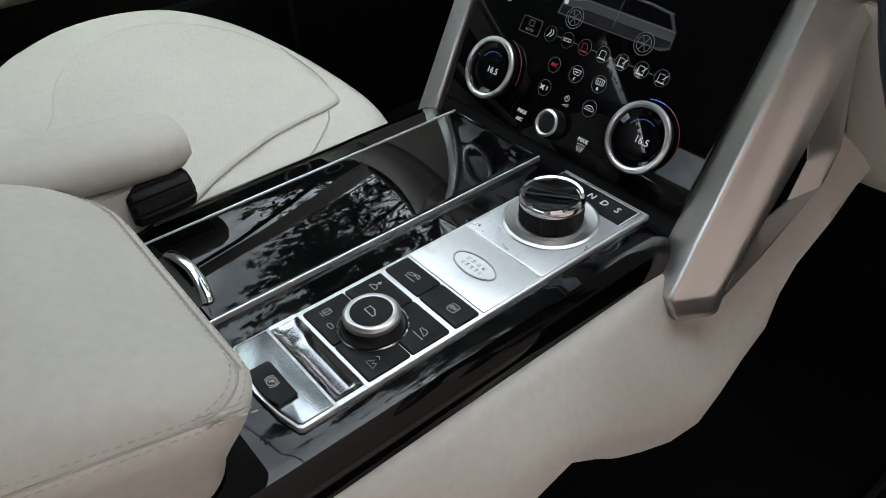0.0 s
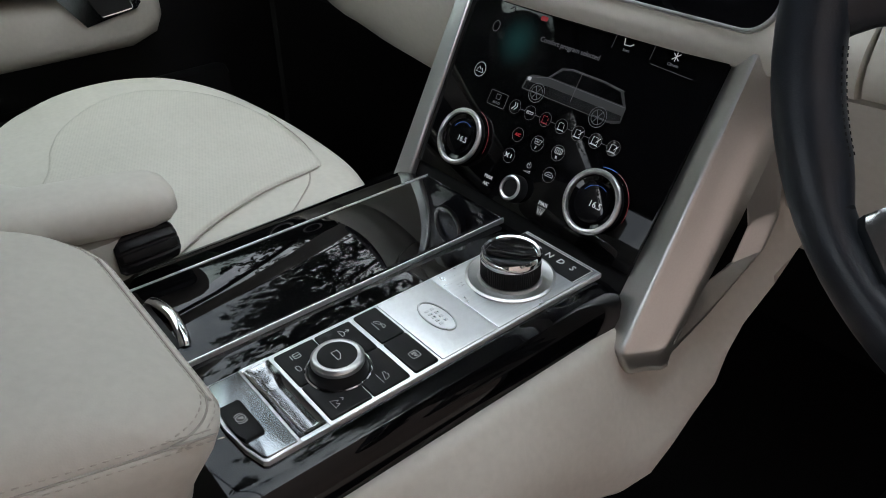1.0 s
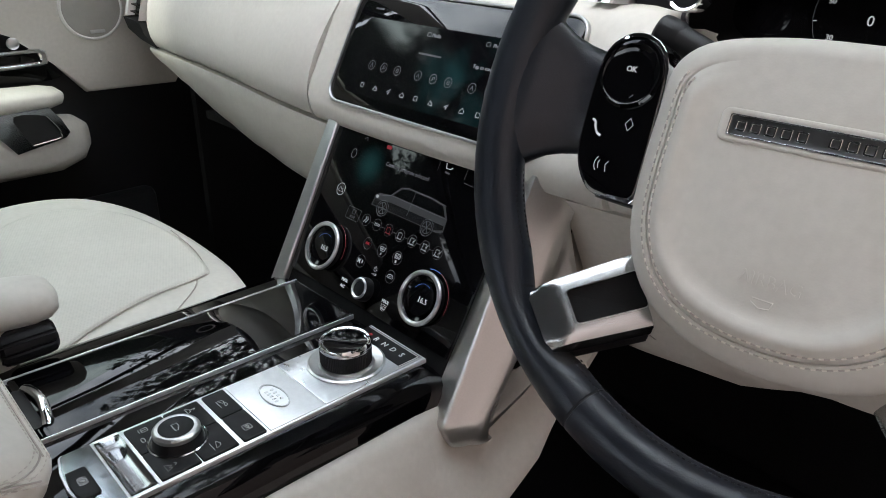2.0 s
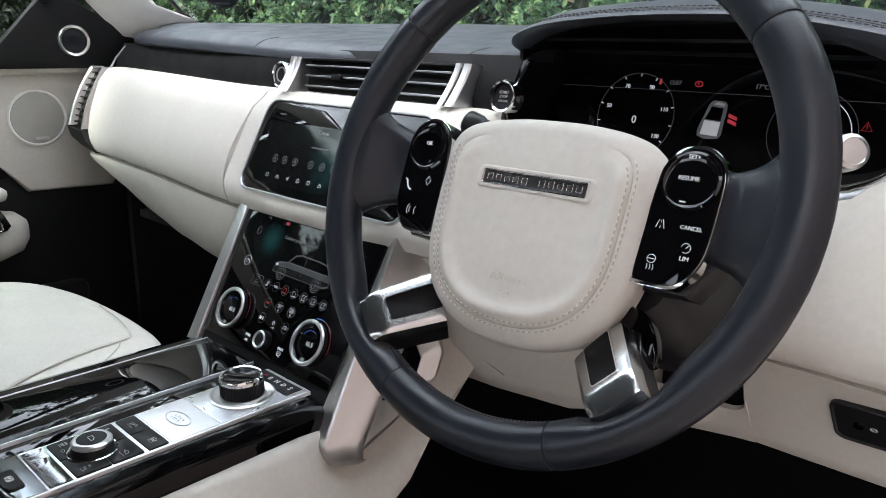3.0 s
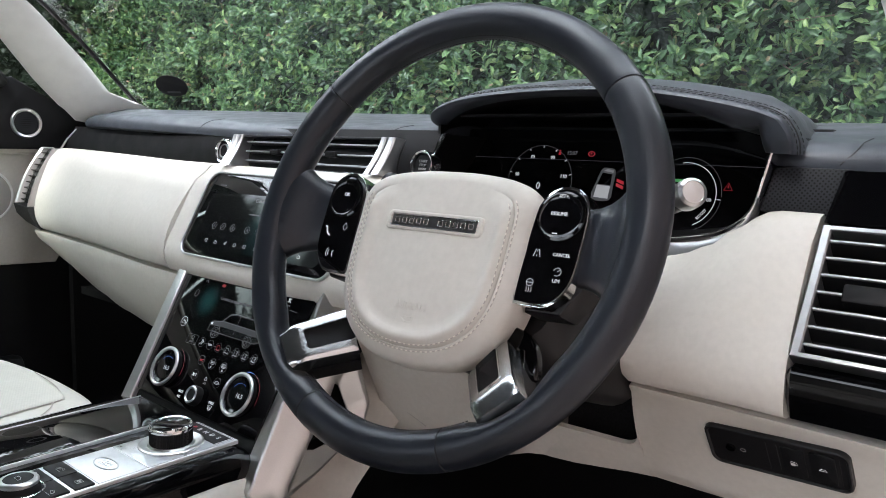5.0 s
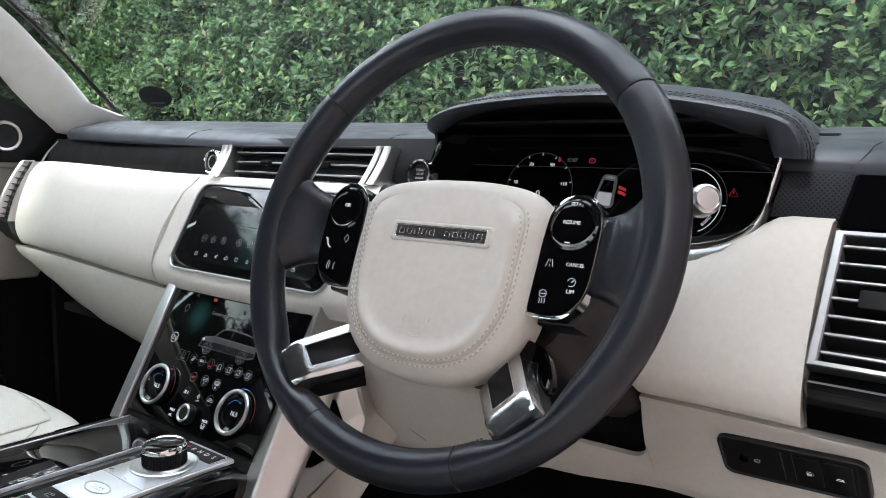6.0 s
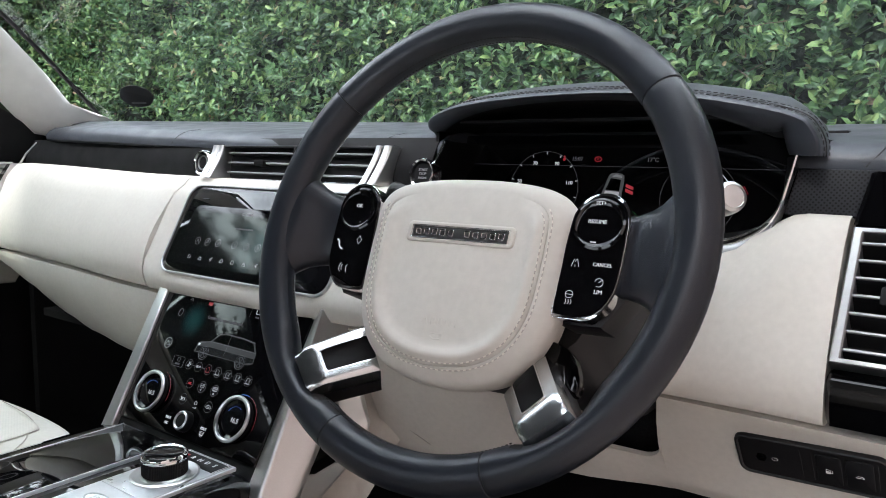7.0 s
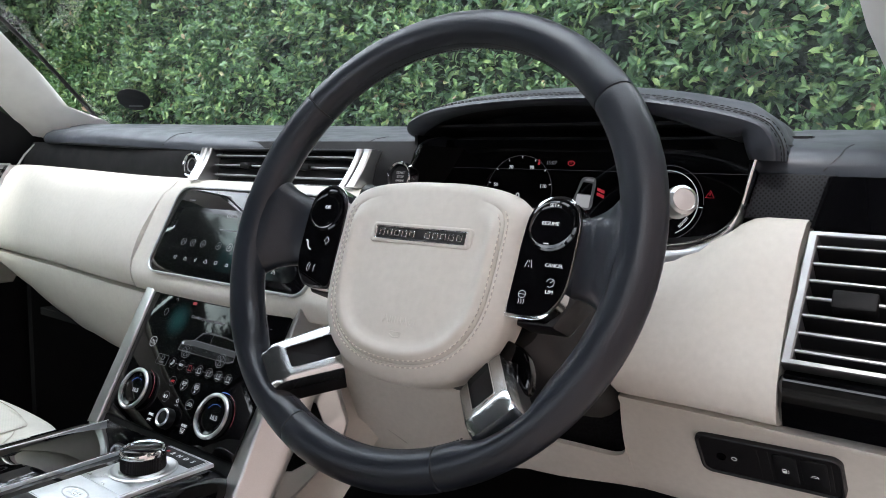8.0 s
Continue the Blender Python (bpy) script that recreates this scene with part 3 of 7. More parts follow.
def windscreen():
    base = [(-0.84, 0.46, 1.333), (-0.62, 0.66, 1.338), (-0.30, 0.76, 1.335), (0.0, 0.78, 1.33), (0.30, 0.75, 1.32), (0.55, 0.64, 1.31), (0.74, 0.44, 1.305)]
    top = [(-0.66, -0.20, 1.745), (-0.46, -0.13, 1.755), (-0.22, -0.09, 1.76), (0.0, -0.08, 1.76), (0.2, -0.09, 1.76), (0.42, -0.13, 1.755), (0.60, -0.20, 1.745)]
    rings = []
    for j in range(9):
        t = j / 8
        sag = 0.035 * math.sin(math.pi * t)
        rings.append([Vector(a).lerp(Vector(b), t) + Vector((0, sag * 0.6, sag)) for a, b in zip(base, top)])
    sm = [smooth_outline([tuple(p) for p in r], 4, False) for r in rings]
    inner = [[Vector(p) - Vector((0, 0.0035, 0.0035)) for p in r] for r in sm]
    bm = loft([[tuple(v) for v in r] + [tuple(v) for v in q[::-1]] for r, q in zip(sm, inner)])
    root = thing("window_2", (0, 0.78, 1.33), "large clear windscreen with a small round sticker", "windscreen", kind="structure")
    pane = part("pane", bm, GLASS, root)
    pane.visible_shadow = False
    edge = bmesh.new()
    tube([Vector(p) + Vector((0, -0.006, -0.002)) for p in sm[0]], 0.008, 6, flat=0.5, bm=edge)
    tube([Vector(r[0]) + Vector((0.002, -0.006, 0)) for r in sm], 0.005, 6, bm=edge)
    tube([Vector(r[-1]) + Vector((-0.002, -0.006, 0)) for r in sm], 0.005, 6, bm=edge)
    part("dark_edge", edge, RUBBER, root, "black ceramic edge of the glass")
    n = Vector((0.39, -0.43, -0.81)).normalized()
    m = look(Vector((-0.742, 0.470, 1.390)), Vector((-0.742, 0.470, 1.390)) - n)
    part("sticker", prism(oval(0.034, 0.034, 32), 0, 0.0012, m), RUBBER, root, "round dark sticker on the glass")
    part("sticker_print", join(prism(rrect(0.03, 0.006, 0.002, 3, 0, -0.02), 0, 0.0006, m @ Matrix.Translation((0, 0, 0.0012)))), mat("grey_print", (0.12, 0.12, 0.12), 0.6), root, "faint grey print")


windscreen()

# ---- centre console ----
CZ = 0.936
CM = flat_at((0, 0, CZ))


def centre_console():
    root = thing("centre_console", (0.0, -0.1, 0.46), "piano-black centre console with chrome lines and cream leather sides", "centre console")
    # gloss body: a profile across the car, drawn along it
    def prof(y, drop=0.0):
        pts = [(-0.150, 0.86), (-0.150, 0.905), (-0.143, 0.923), (-0.130, 0.9315), (-0.118, 0.9335), (0.122, 0.9335), (0.132, 0.931), (0.139, 0.924), (0.1425, 0.914), (0.1425, 0.86)]
        return [(x, y, z - drop) for x, z in pts]
    body = loft([prof(-0.60), prof(-0.33), prof(-0.10), prof(0.032), prof(0.047, 0.006), prof(0.052, 0.03)])
    part("body", body, GLOSS, root, "glossy piano-black console top", sharp=30)
    # lid over the cup holders
    lid = part("lid", prism(rrect(0.1035, 0.292, 0.004, 3, -0.0455, -0.1045), -0.004, 0.0015, CM, 0.0012), GLOSS, root, "glossy black sliding lid")
    for x in (-0.0985, 0.0075):
        part("chrome_strip", prism(rrect(0.0015, 0.298, 0.0006, 2, x, -0.107), -0.003, 0.0020, CM, 0.0005), PALE, lid, "thin chrome edge strip")
    part("seam", prism(rrect(0.1035, 0.0012, 0.0004, 2, -0.0455, 0.0395), -0.003, 0.0021, CM), DCHROME, lid)
    # finger pull: a bowed chrome bar before a painted hollow
    pull = [(-0.074, -0.243, CZ + 0.001), (-0.066, -0.2405, CZ + 0.006), (-0.042, -0.237, CZ + 0.0075), (-0.018, -0.2395, CZ + 0.006), (-0.010, -0.242, CZ + 0.001)]
    part("handle", tube(smooth_outline(pull, 5, False), 0.0042, 12, flat=0.75), CHROME, lid, "bowed chrome finger pull")
    # flat dark patch painted as the shade of a hollow
    part("handle_recess", prism(rrect(0.066, 0.016, 0.006, 4, -0.042, -0.2515), 0.0016, 0.0022, CM), RUBBER, lid, "flat black patch painted as the shaded hollow behind the pull")
    # control strip in a chrome surround
    outer = [(0.1175, 0.043), (0.0365, 0.043), (0.0365, -0.2470), (0.0385, -0.2495), (0.0550, -0.2535), (0.0780, -0.2552), (0.1000, -0.2535), (0.1155, -0.2495), (0.1175, -0.2470)]
    part("surround", join(prism([(0.1175, 0.043), (0.0365, 0.043), (0.0365, -0.2050), (0.1175, -0.2050)], -0.003, 0.0016, CM, 0.0008), prism([(0.1175, -0.2238), (0.0365, -0.2238)] + outer[2:], -0.003, 0.0016, CM, 0.0008), prism(rrect(0.0035, 0.0192, 0.0002, 1, 0.03825, -0.2144), -0.003, 0.0016, CM), prism(rrect(0.0035, 0.0192, 0.0002, 1, 0.11575, -0.2144), -0.003, 0.0016, CM)), PALE, root, "bright silver surround of the controls")
    part("gear_plate", prism(rrect(0.0768, 0.1045, 0.0012, 2, 0.077, -0.0118), 0, 0.0026, CM, 0.0005), BRUSHED, root, "brushed aluminium plate round the gear selector")
    part("badge_plate", prism(rrect(0.0768, 0.0500, 0.0012, 2, 0.077, -0.0902), 0, 0.0026, CM, 0.0005), PALE, root, "pale satin aluminium plate")
    em = CM @ Matrix.Translation((0.0775, -0.0897, 0.0026))
    emb = part("emblem", ring_plate(oval(0.0195, 0.0095, 48), oval(0.0180, 0.0082, 48), 0, 0.0012, em, 0.0004), BRUSHED, root, "raised oval metal emblem")
    part("emblem_field", prism(oval(0.0178, 0.008, 40), 0, 0.0003, em), PALE, emb)
    bars = bmesh.new()
    for row, y in ((0, 0.0026), (1, -0.0026)):
        for i in range(4 + row):
            prism(rrect(0.0028 if row == 0 else 0.0024, 0.0032, 0.0006, 2, -0.0085 + i * (0.0052 if row == 0 else 0.0042), y), 0.0002, 0.0006, em, 0.0002, 1, bm=bars)
    part("raised_bars", bars, BRUSHED, emb, "raised plain bars")
    # gear scale
    part("gear_scale", prism([(0.0395, 0.0385), (0.1130, 0.0385), (0.1130, 0.0150), (0.1121, 0.0150), (0.1121, 0.0376), (0.0395, 0.0376)], 0.0026, 0.0031, CM), PRINT, root, "thin pale line round the gear letters")
    part("gear_field", prism(rrect(0.0745, 0.024, 0.001, 2, 0.0760, 0.0275), 0.0024, 0.00285, CM), BUTTON, root, "black field of the gear letters")
    for ch, x, mt in (("P", 0.052, RED), ("R", 0.063, WHITE), ("N", 0.0755, WHITE), ("D", 0.0878, WHITE), ("S", 0.1002, WHITE)):
        part("gear_letter", words(ch, 0.0085, CM, x, 0.0285, 0.0030), mt, root, "lit gear letter " + ch)
    # rear end: park-brake panel, tray
    part("brake_panel", prism([(0.1155, -0.2262), (0.0385, -0.2262), (0.0385, -0.2460), (0.0402, -0.2480), (0.0556, -0.2518), (0.0780, -0.2535), (0.0994, -0.2518), (0.1138, -0.2480), (0.1155, -0.2460)], 0, 0.0030, CM, 0.0008), BPANEL, root, "satin grey park-brake panel")
    part("brake_switch", prism([(0.0985, -0.2388), (0.0960, -0.2374), (0.0655, -0.2374), (0.0630, -0.2388), (0.0630, -0.2515), (0.0700, -0.2526), (0.0790, -0.2530), (0.0900, -0.2526), (0.0985, -0.2512)], 0.002, 0.0050, CM, 0.0014, 3), BUTTON, root, "black park-brake switch")
    pm = CM @ Matrix.Translation((0.0800, -0.2448, 0.0050))
    arcs = [oval(0.0030, 0.0030, 20) + [oval(0.0030, 0.0030, 20)[0]], oval(0.0044, 0.0044, 8, 0, 0, -45, 45), oval(0.0044, 0.0044, 8, 0, 0, 135, 225)]
    part("brake_symbol", join(strokes(arcs, 0.00045, pm, 0.0002), words("P", 0.0042, pm, 0, 0, 0.0002)), WHITE, root, "white circled P symbol")
    x0, x1, y0, y1, zt, zb = 0.0400, 0.1140, -0.2238, -0.2050, 0.0020, -0.0021
    rings = []
    for i in range(15):
        v = -1 + 2 * i / 14
        row = []
        for k in range(21):
            u = -1 + 2 * k / 20
            wall = max(abs(u) - 0.86, 0) / 0.14
            deep = (1 - abs(v) ** 3.0) * (1 - wall ** 2)
            deep *= 0.45 + 0.55 * min(1, max(0, (u + 0.55) / 0.18))
            row.append(tuple(CM @ Vector(((x0 + x1) / 2 + u * (x1 - x0) / 2, (y0 + y1) / 2 + v * (y1 - y0) / 2, zt + (zb - zt) * deep))))
        rings.append(row)
    part("tray", loft(rings, False, False), TRAYM, root, "small polished storage tray", sharp=60)
    # drive-mode switches: four quarters with seams
    for i, (ax, bx, ay, by) in enumerate(((0.0415, 0.0775, -0.1705, -0.1415), (0.0785, 0.1145, -0.1705, -0.1415), (0.0415, 0.0775, -0.2020, -0.1715), (0.0785, 0.1145, -0.2020, -0.1715))):
        part("mode_switch", prism(rrect(bx - ax, by - ay, 0.0015, 3, (ax + bx) / 2, (ay + by) / 2), 0.001, 0.0034, CM, 0.0007), BUTTON, root, "matt black drive-mode switch")
    for ax, bx in ((0.0405, 0.0765), (0.0775, 0.1145)):
        part("drive_switch", prism(rrect(bx - ax, 0.0195, 0.0015, 3, (ax + bx) / 2, -0.1275), 0.001, 0.0034, CM, 0.0007), BUTTON, root, "matt black switch")
    z = 0.0034
    sym = bmesh.new()
    def draw(lines, w=0.00045):
        nonlocal sym
        sym = join(sym, strokes(lines, w, CM, z + 0.0002))
    def car(x, y, s, tilt=0.0):
        p = [(-1, -0.3), (-1, 0.15), (-0.55, 0.2), (-0.3, 0.6), (0.5, 0.6), (0.85, 0.2), (1, 0.1), (1, -0.3), (-1, -0.3)]
        ca, sa = math.cos(radians(tilt)), math.sin(radians(tilt))
        return [(x + s * (a * ca - b * sa), y + s * (a * sa + b * ca)) for a, b in p]
    draw([car(0.0505, -0.1535, 0.0033), [(0.0505, -0.1515), (0.0505, -0.1475)], [(0.0490, -0.149), (0.0505, -0.147), (0.0520, -0.149)]])
    draw([rrect(0.0048, 0.0048, 0.0008, 2, 0.0505, -0.1890) + [rrect(0.0048, 0.0048, 0.0008, 2, 0.0505, -0.1890)[0]], [(0.0505, -0.1912), (0.0505, -0.1868)], [(0.0482, -0.1932), (0.0528, -0.1932)]])
    draw([[(0.0620, -0.1855), (0.0645, -0.1835), (0.0620, -0.1815), (0.0620, -0.1855)]], 0.0009)
    draw([rrect(0.0055, 0.0026, 0.0012, 2, 0.0625, -0.1945) + [rrect(0.0055, 0.0026, 0.0012, 2, 0.0625, -0.1945)[0]]])
    draw([[(0.1012, -0.195), (0.1038, -0.1902), (0.1053, -0.1928), (0.1068, -0.1910), (0.1088, -0.195), (0.1012, -0.195)], [(0.1022, -0.1880), (0.1038, -0.1866), (0.1054, -0.1880)]])
    draw([car(0.1045, -0.1545, 0.0036, -20), [(0.1000, -0.1590), (0.1095, -0.1590)]])
    draw([car(0.0570, -0.1275, 0.0028, 25), car(0.0620, -0.1260, 0.0024, -15), [(0.0545, -0.1308), (0.0645, -0.1308)]])
    draw([rrect(0.0068, 0.0068, 0.0012, 2, 0.1005, -0.1275) + [rrect(0.0068, 0.0068, 0.0012, 2, 0.1005, -0.1275)[0]]])
    sym = join(sym, words("EV", 0.0042, CM, 0.1005, -0.1275, z + 0.0001))
    tagged(part("switch_symbols", sym, PRINT, root, "small white line symbols and EV"), "small white line symbols and EV on the switches", kind="stuff")
    part("warning_mark", prism(rrect(0.0035, 0.0012, 0.0004, 2, 0.0535, -0.1712), z - 0.001, z + 0.0002, CM), glow("amber", (0.9, 0.35, 0.05), 0.5), root, "tiny amber mark")

    # cream sides
    def side(s, label):
        top = 0.1475
        stations = [(-0.62, 0.60), (-0.34, 0.72), (-0.20, 0.80), (-0.14, 0.838), (-0.105, 0.848), (-0.08, 0.828), (-0.054, 0.805), (-0.03, 0.791), (0.0, 0.782), (0.03, 0.783), (0.063, 0.791), (0.095, 0.800), (0.125, 0.815), (0.15, 0.838), (0.17, 0.859), (0.20, 0.890), (0.243, 0.929), (0.29, 0.955)]
        rings = []
        for y, low in stations:
            t = (y + 0.62) / 0.96
            hi = 0.9085 - 0.004 * max(0, -y) + max(0, y - 0.085) * 0.75
            row = []
            for k in range(17):
                f = k / 16
                z = hi + (low - hi) * f
                x = top + 0.030 * math.sin(min(1, f * 1.25) * math.pi * 0.5) + 0.012 * f
                x += 0.012 * math.exp(-((y - 0.03) / 0.05) ** 2) * f - (0.006 if k == 16 else 0)
                # hollow that takes the grab handle
                under = lerp_table(y, [(0.02, 0.862), (0.07, 0.868), (0.15, 0.884), (0.19, 0.922), (0.21, 0.96)])
                hollow = max(0, min(1, (y - 0.005) / 0.05)) * max(0, min(1, (0.235 - y) / 0.04))
                if s > 0 and z > under - 0.05:
                    x = x + (min(x, 0.1400 + 0.9 * max(0, under - z)) - x) * hollow
                if k == 0:
                    x -= 0.004
                row.append((s * x, y, z - (0.0035 if k == 0 else 0)))
            rings.append(row + [(s * (top - 0.02), y, low), (s * (top - 0.02), y, hi - 0.006)])
        part("side_panel", loft(rings), CREAM, root, label, sharp=40)
    side(1, "cream leather console side by the driver")
    side(-1, "cream leather console side by the passenger")
    return root


def rotary(name, label, cx, cy, rbase, rtop, ztop, cat, knurl):
    root = thing(name, (cx, cy, CZ + 0.003), label, cat)
    m = flat_at((cx, cy, CZ + 0.0025))
    h = ztop - CZ - 0.0025
    if knurl:
        part("dished_ring", lathe([(rbase, 0), (rbase, 0.0012), (rbase - 0.002, 0.0022), (rbase - 0.005, 0.0012), (rtop + 0.002, 0.0004), (rtop + 0.0005, 0.002), (rtop - 0.004, 0.002)], m, 72), SATIN, root, "satin dished ring")
        grip = bmesh.new()
        n = 160
        rings = []
        for z, r in ((0.001, rtop - 0.0015), (0.0035, rtop - 0.0003), (h * 0.70, rtop - 0.0003), (h * 0.74, rtop - 0.001)):
            rings.append([m @ Vector(((r + (0.0003 if j % 2 else -0.0003)) * math.cos(2 * math.pi * j / n), (r + (0.0003 if j % 2 else -0.0003)) * math.sin(2 * math.pi * j / n), z)) for j in range(n)])
        loft(rings, bm=grip)
        part("grip", grip, BUTTON, root, "finely ribbed black grip", sharp=20)
        part("collar", lathe([(rtop - 0.002, h * 0.71), (rtop, h * 0.73), (rtop + 0.0003, h * 0.82), (rtop - 0.0003, h * 0.94), (rtop - 0.0016, h), (rtop - 0.0032, h * 0.97), (rtop - 0.0035, h * 0.86), (rtop - 0.006, h * 0.86)], m, 72), CHROME, root, "bright chrome collar")
        part("cap", lathe([(rtop - 0.0034, h * 0.84), (rtop - 0.0045, h * 0.90), (0.012, h * 0.86), (0.004, h * 0.845), (0.0006, h * 0.843)], m, 60), GLOSS, root, "dished gloss-black cap")
        part("cap_bar", prism(rrect(0.040, 0.0016, 0.0006, 2), h * 0.86, h * 0.905, m @ Matrix.Rotation(radians(35), 4, "Z"), 0.0004), GLOSS, root)
    else:
        part("base_ring", lathe([(rbase, 0.0008), (rbase, 0.002), (rbase - 0.0008, 0.0027), (rbase - 0.002, 0.002), (rbase - 0.003, 0.0008)], m, 64), CHROME, root, "chrome base ring")
        part("skirt", lathe([(rbase - 0.0025, 0.0008), (rbase - 0.0028, 0.003), (rtop + 0.0008, h * 0.5), (rtop + 0.0002, h * 0.62), (rtop - 0.003, h * 0.62)], m, 64), BUTTON, root, "black tapered skirt")
        part("collar", lathe([(rtop - 0.001, h * 0.58), (rtop + 0.0006, h * 0.64), (rtop + 0.0006, h * 0.84), (rtop - 0.0008, h * 0.96), (rtop - 0.0022, h), (rtop - 0.004, h * 0.97)], m, 64), SATIN, root, "satin silver collar")
        part("cap", lathe([(rtop - 0.003, h * 0.9), (rtop - 0.0042, h * 0.985), (0.008, h * 0.97), (0.0006, h * 0.965)], m, 48), BUTTON, root, "matt black push cap")
        p = [(-0.004, 0.0022), (0.001, 0.0022), (0.0028, 0.0006), (0.0045, 0.0), (0.0045, -0.0022), (-0.004, -0.0022), (-0.004, 0.0022)]
        part("symbol", strokes([p], 0.0006, m, h * 0.975), PRINT, root, "white car outline")


def grab_handle():
    root = thing("grab_handle", (0.16, 0.04, 0.87), "brushed silver grab handle between console and dashboard", "grab handle")
    # leaning bar: left face, ridge, right face; stations from the foot to the top (z, left, ridge, right edge)
    right = [(0.8605, 0.074), (0.865, 0.062), (0.8947, 0.0648), (0.94, 0.0975), (0.98, 0.1235), (1.02, 0.1420), (1.06, 0.1610), (1.10, 0.1850)]
    st = [(0.8600, (0.1495, 0.058), (0.160, 0.052), (0.168, 0.074)), (0.8620, (0.1450, 0.049), (0.160, 0.044), (0.171, 0.068)), (0.866, (0.1415, 0.0400), (0.160, 0.0360), (0.1725, 0.064)), (0.874, (0.1380, 0.0345), (0.1592, 0.0315), (0.1735, 0.0630)), (0.8875, (0.1350, 0.0292), (0.1580, 0.0268), (0.1745, 0.0632)), (0.892, (0.1338, 0.0286), (0.1578, 0.0270), (0.1745, 0.0636))]
    for z in (0.896, 0.905, 0.92, 0.94, 0.96, 0.98, 1.00, 1.02, 1.04, 1.06, 1.08, 1.10):
        st.append((z, (0.1330 - 0.010 * (z - 0.9), 0.0335 + 0.609 * (z - 0.9)), (0.1577 - 0.012 * (z - 0.9), 0.0325 + 0.505 * (z - 0.9)), (0.1745, np.interp(z, [p for p, q in right], [q for p, q in right]).item())))
    rings = []
    for z, a, r, b in st:
        A, Rg, B = Vector((*a, z)), Vector((*r, z)), Vector((*b, z))
        fwd = Vector((0, 1, 0))
        rings.append([tuple(p) for p in (A + fwd * 0.030 + Vector((-0.001, 0, 0)), A + Vector((-0.0005, 0.003, 0)), A.lerp(Rg, 0.05), A.lerp(Rg, 0.5), Rg.lerp(A, 0.14), Rg.lerp(A, 0.05) + fwd * 0.0006, Rg.lerp(B, 0.04) + fwd * 0.0002, Rg.lerp(B, 0.10), Rg.lerp(B, 0.35), Rg.lerp(B, 0.52) + Vector((0.0006, 0, 0)), Rg.lerp(B, 0.66) + Vector((0.0018, 0, 0)), Rg.lerp(B, 0.78) + Vector((0.0023, 0, 0)), Rg.lerp(B, 0.89) + Vector((0.0018, 0, 0)), B + Vector((0.0008, 0, 0)), B + fwd * 0.005 + Vector((0.0010, 0, 0)), B + fwd * 0.006 + Vector((-0.004, 0, 0)), B + fwd * 0.004 + Vector((-0.024, 0, 0)))])
    part("bar", loft(rings), HANDLE, root, "angular satin silver bar", sharp=45)
    # loop round the hand hole: broad facets falling inwards
    inner_c = [(0.1370, 0.996), (0.151, 0.988), (0.166, 0.953), (0.153, 0.9225), (0.1135, 0.918), (0.104, 0.921)]
    outer_c = [(0.1670, 1.058), (0.1720, 1.036), (0.1965, 0.957), (0.186, 0.930), (0.112, 0.8915), (0.0625, 0.8735)]

    def fill(c, n=6):
        return [tuple(Vector(c[i]).lerp(Vector(c[(i + 1) % len(c)]), k / n)) for i in range(len(c)) for k in range(n)]
    inner, outer = fill(inner_c), fill(outer_c)
    rows = []
    for f, x in ((0.0, 0.146), (0.0, 0.1700), (0.03, 0.1730), (0.08, 0.1742), (0.22, 0.1744), (0.28, 0.1738), (0.34, 0.1728), (0.92, 0.1655), (0.98, 0.1645), (1.0, 0.1630)):
        rows.append([(x, *Vector(o).lerp(Vector(q), f)) for o, q in zip(outer, inner)])
    part("loop", loft(rows, True, False, True), HANDLE, root, "silver loop round the hand hole", sharp=20)
    m = Matrix(((0, 0, 1, 0.0), (1, 0, 0, 0), (0, 1, 0, 0), (0, 0, 0, 1)))
    # black fill closes the opening; its colour stands for the shade inside
    part("hand_hole", join(prism(inner, 0.1405, 0.1440, m), loft([[(x, *q) for q in inner] for x in (0.1638, 0.1410)], True, False)), CORNER, root, "black fill painted as the shade inside the hand hole")


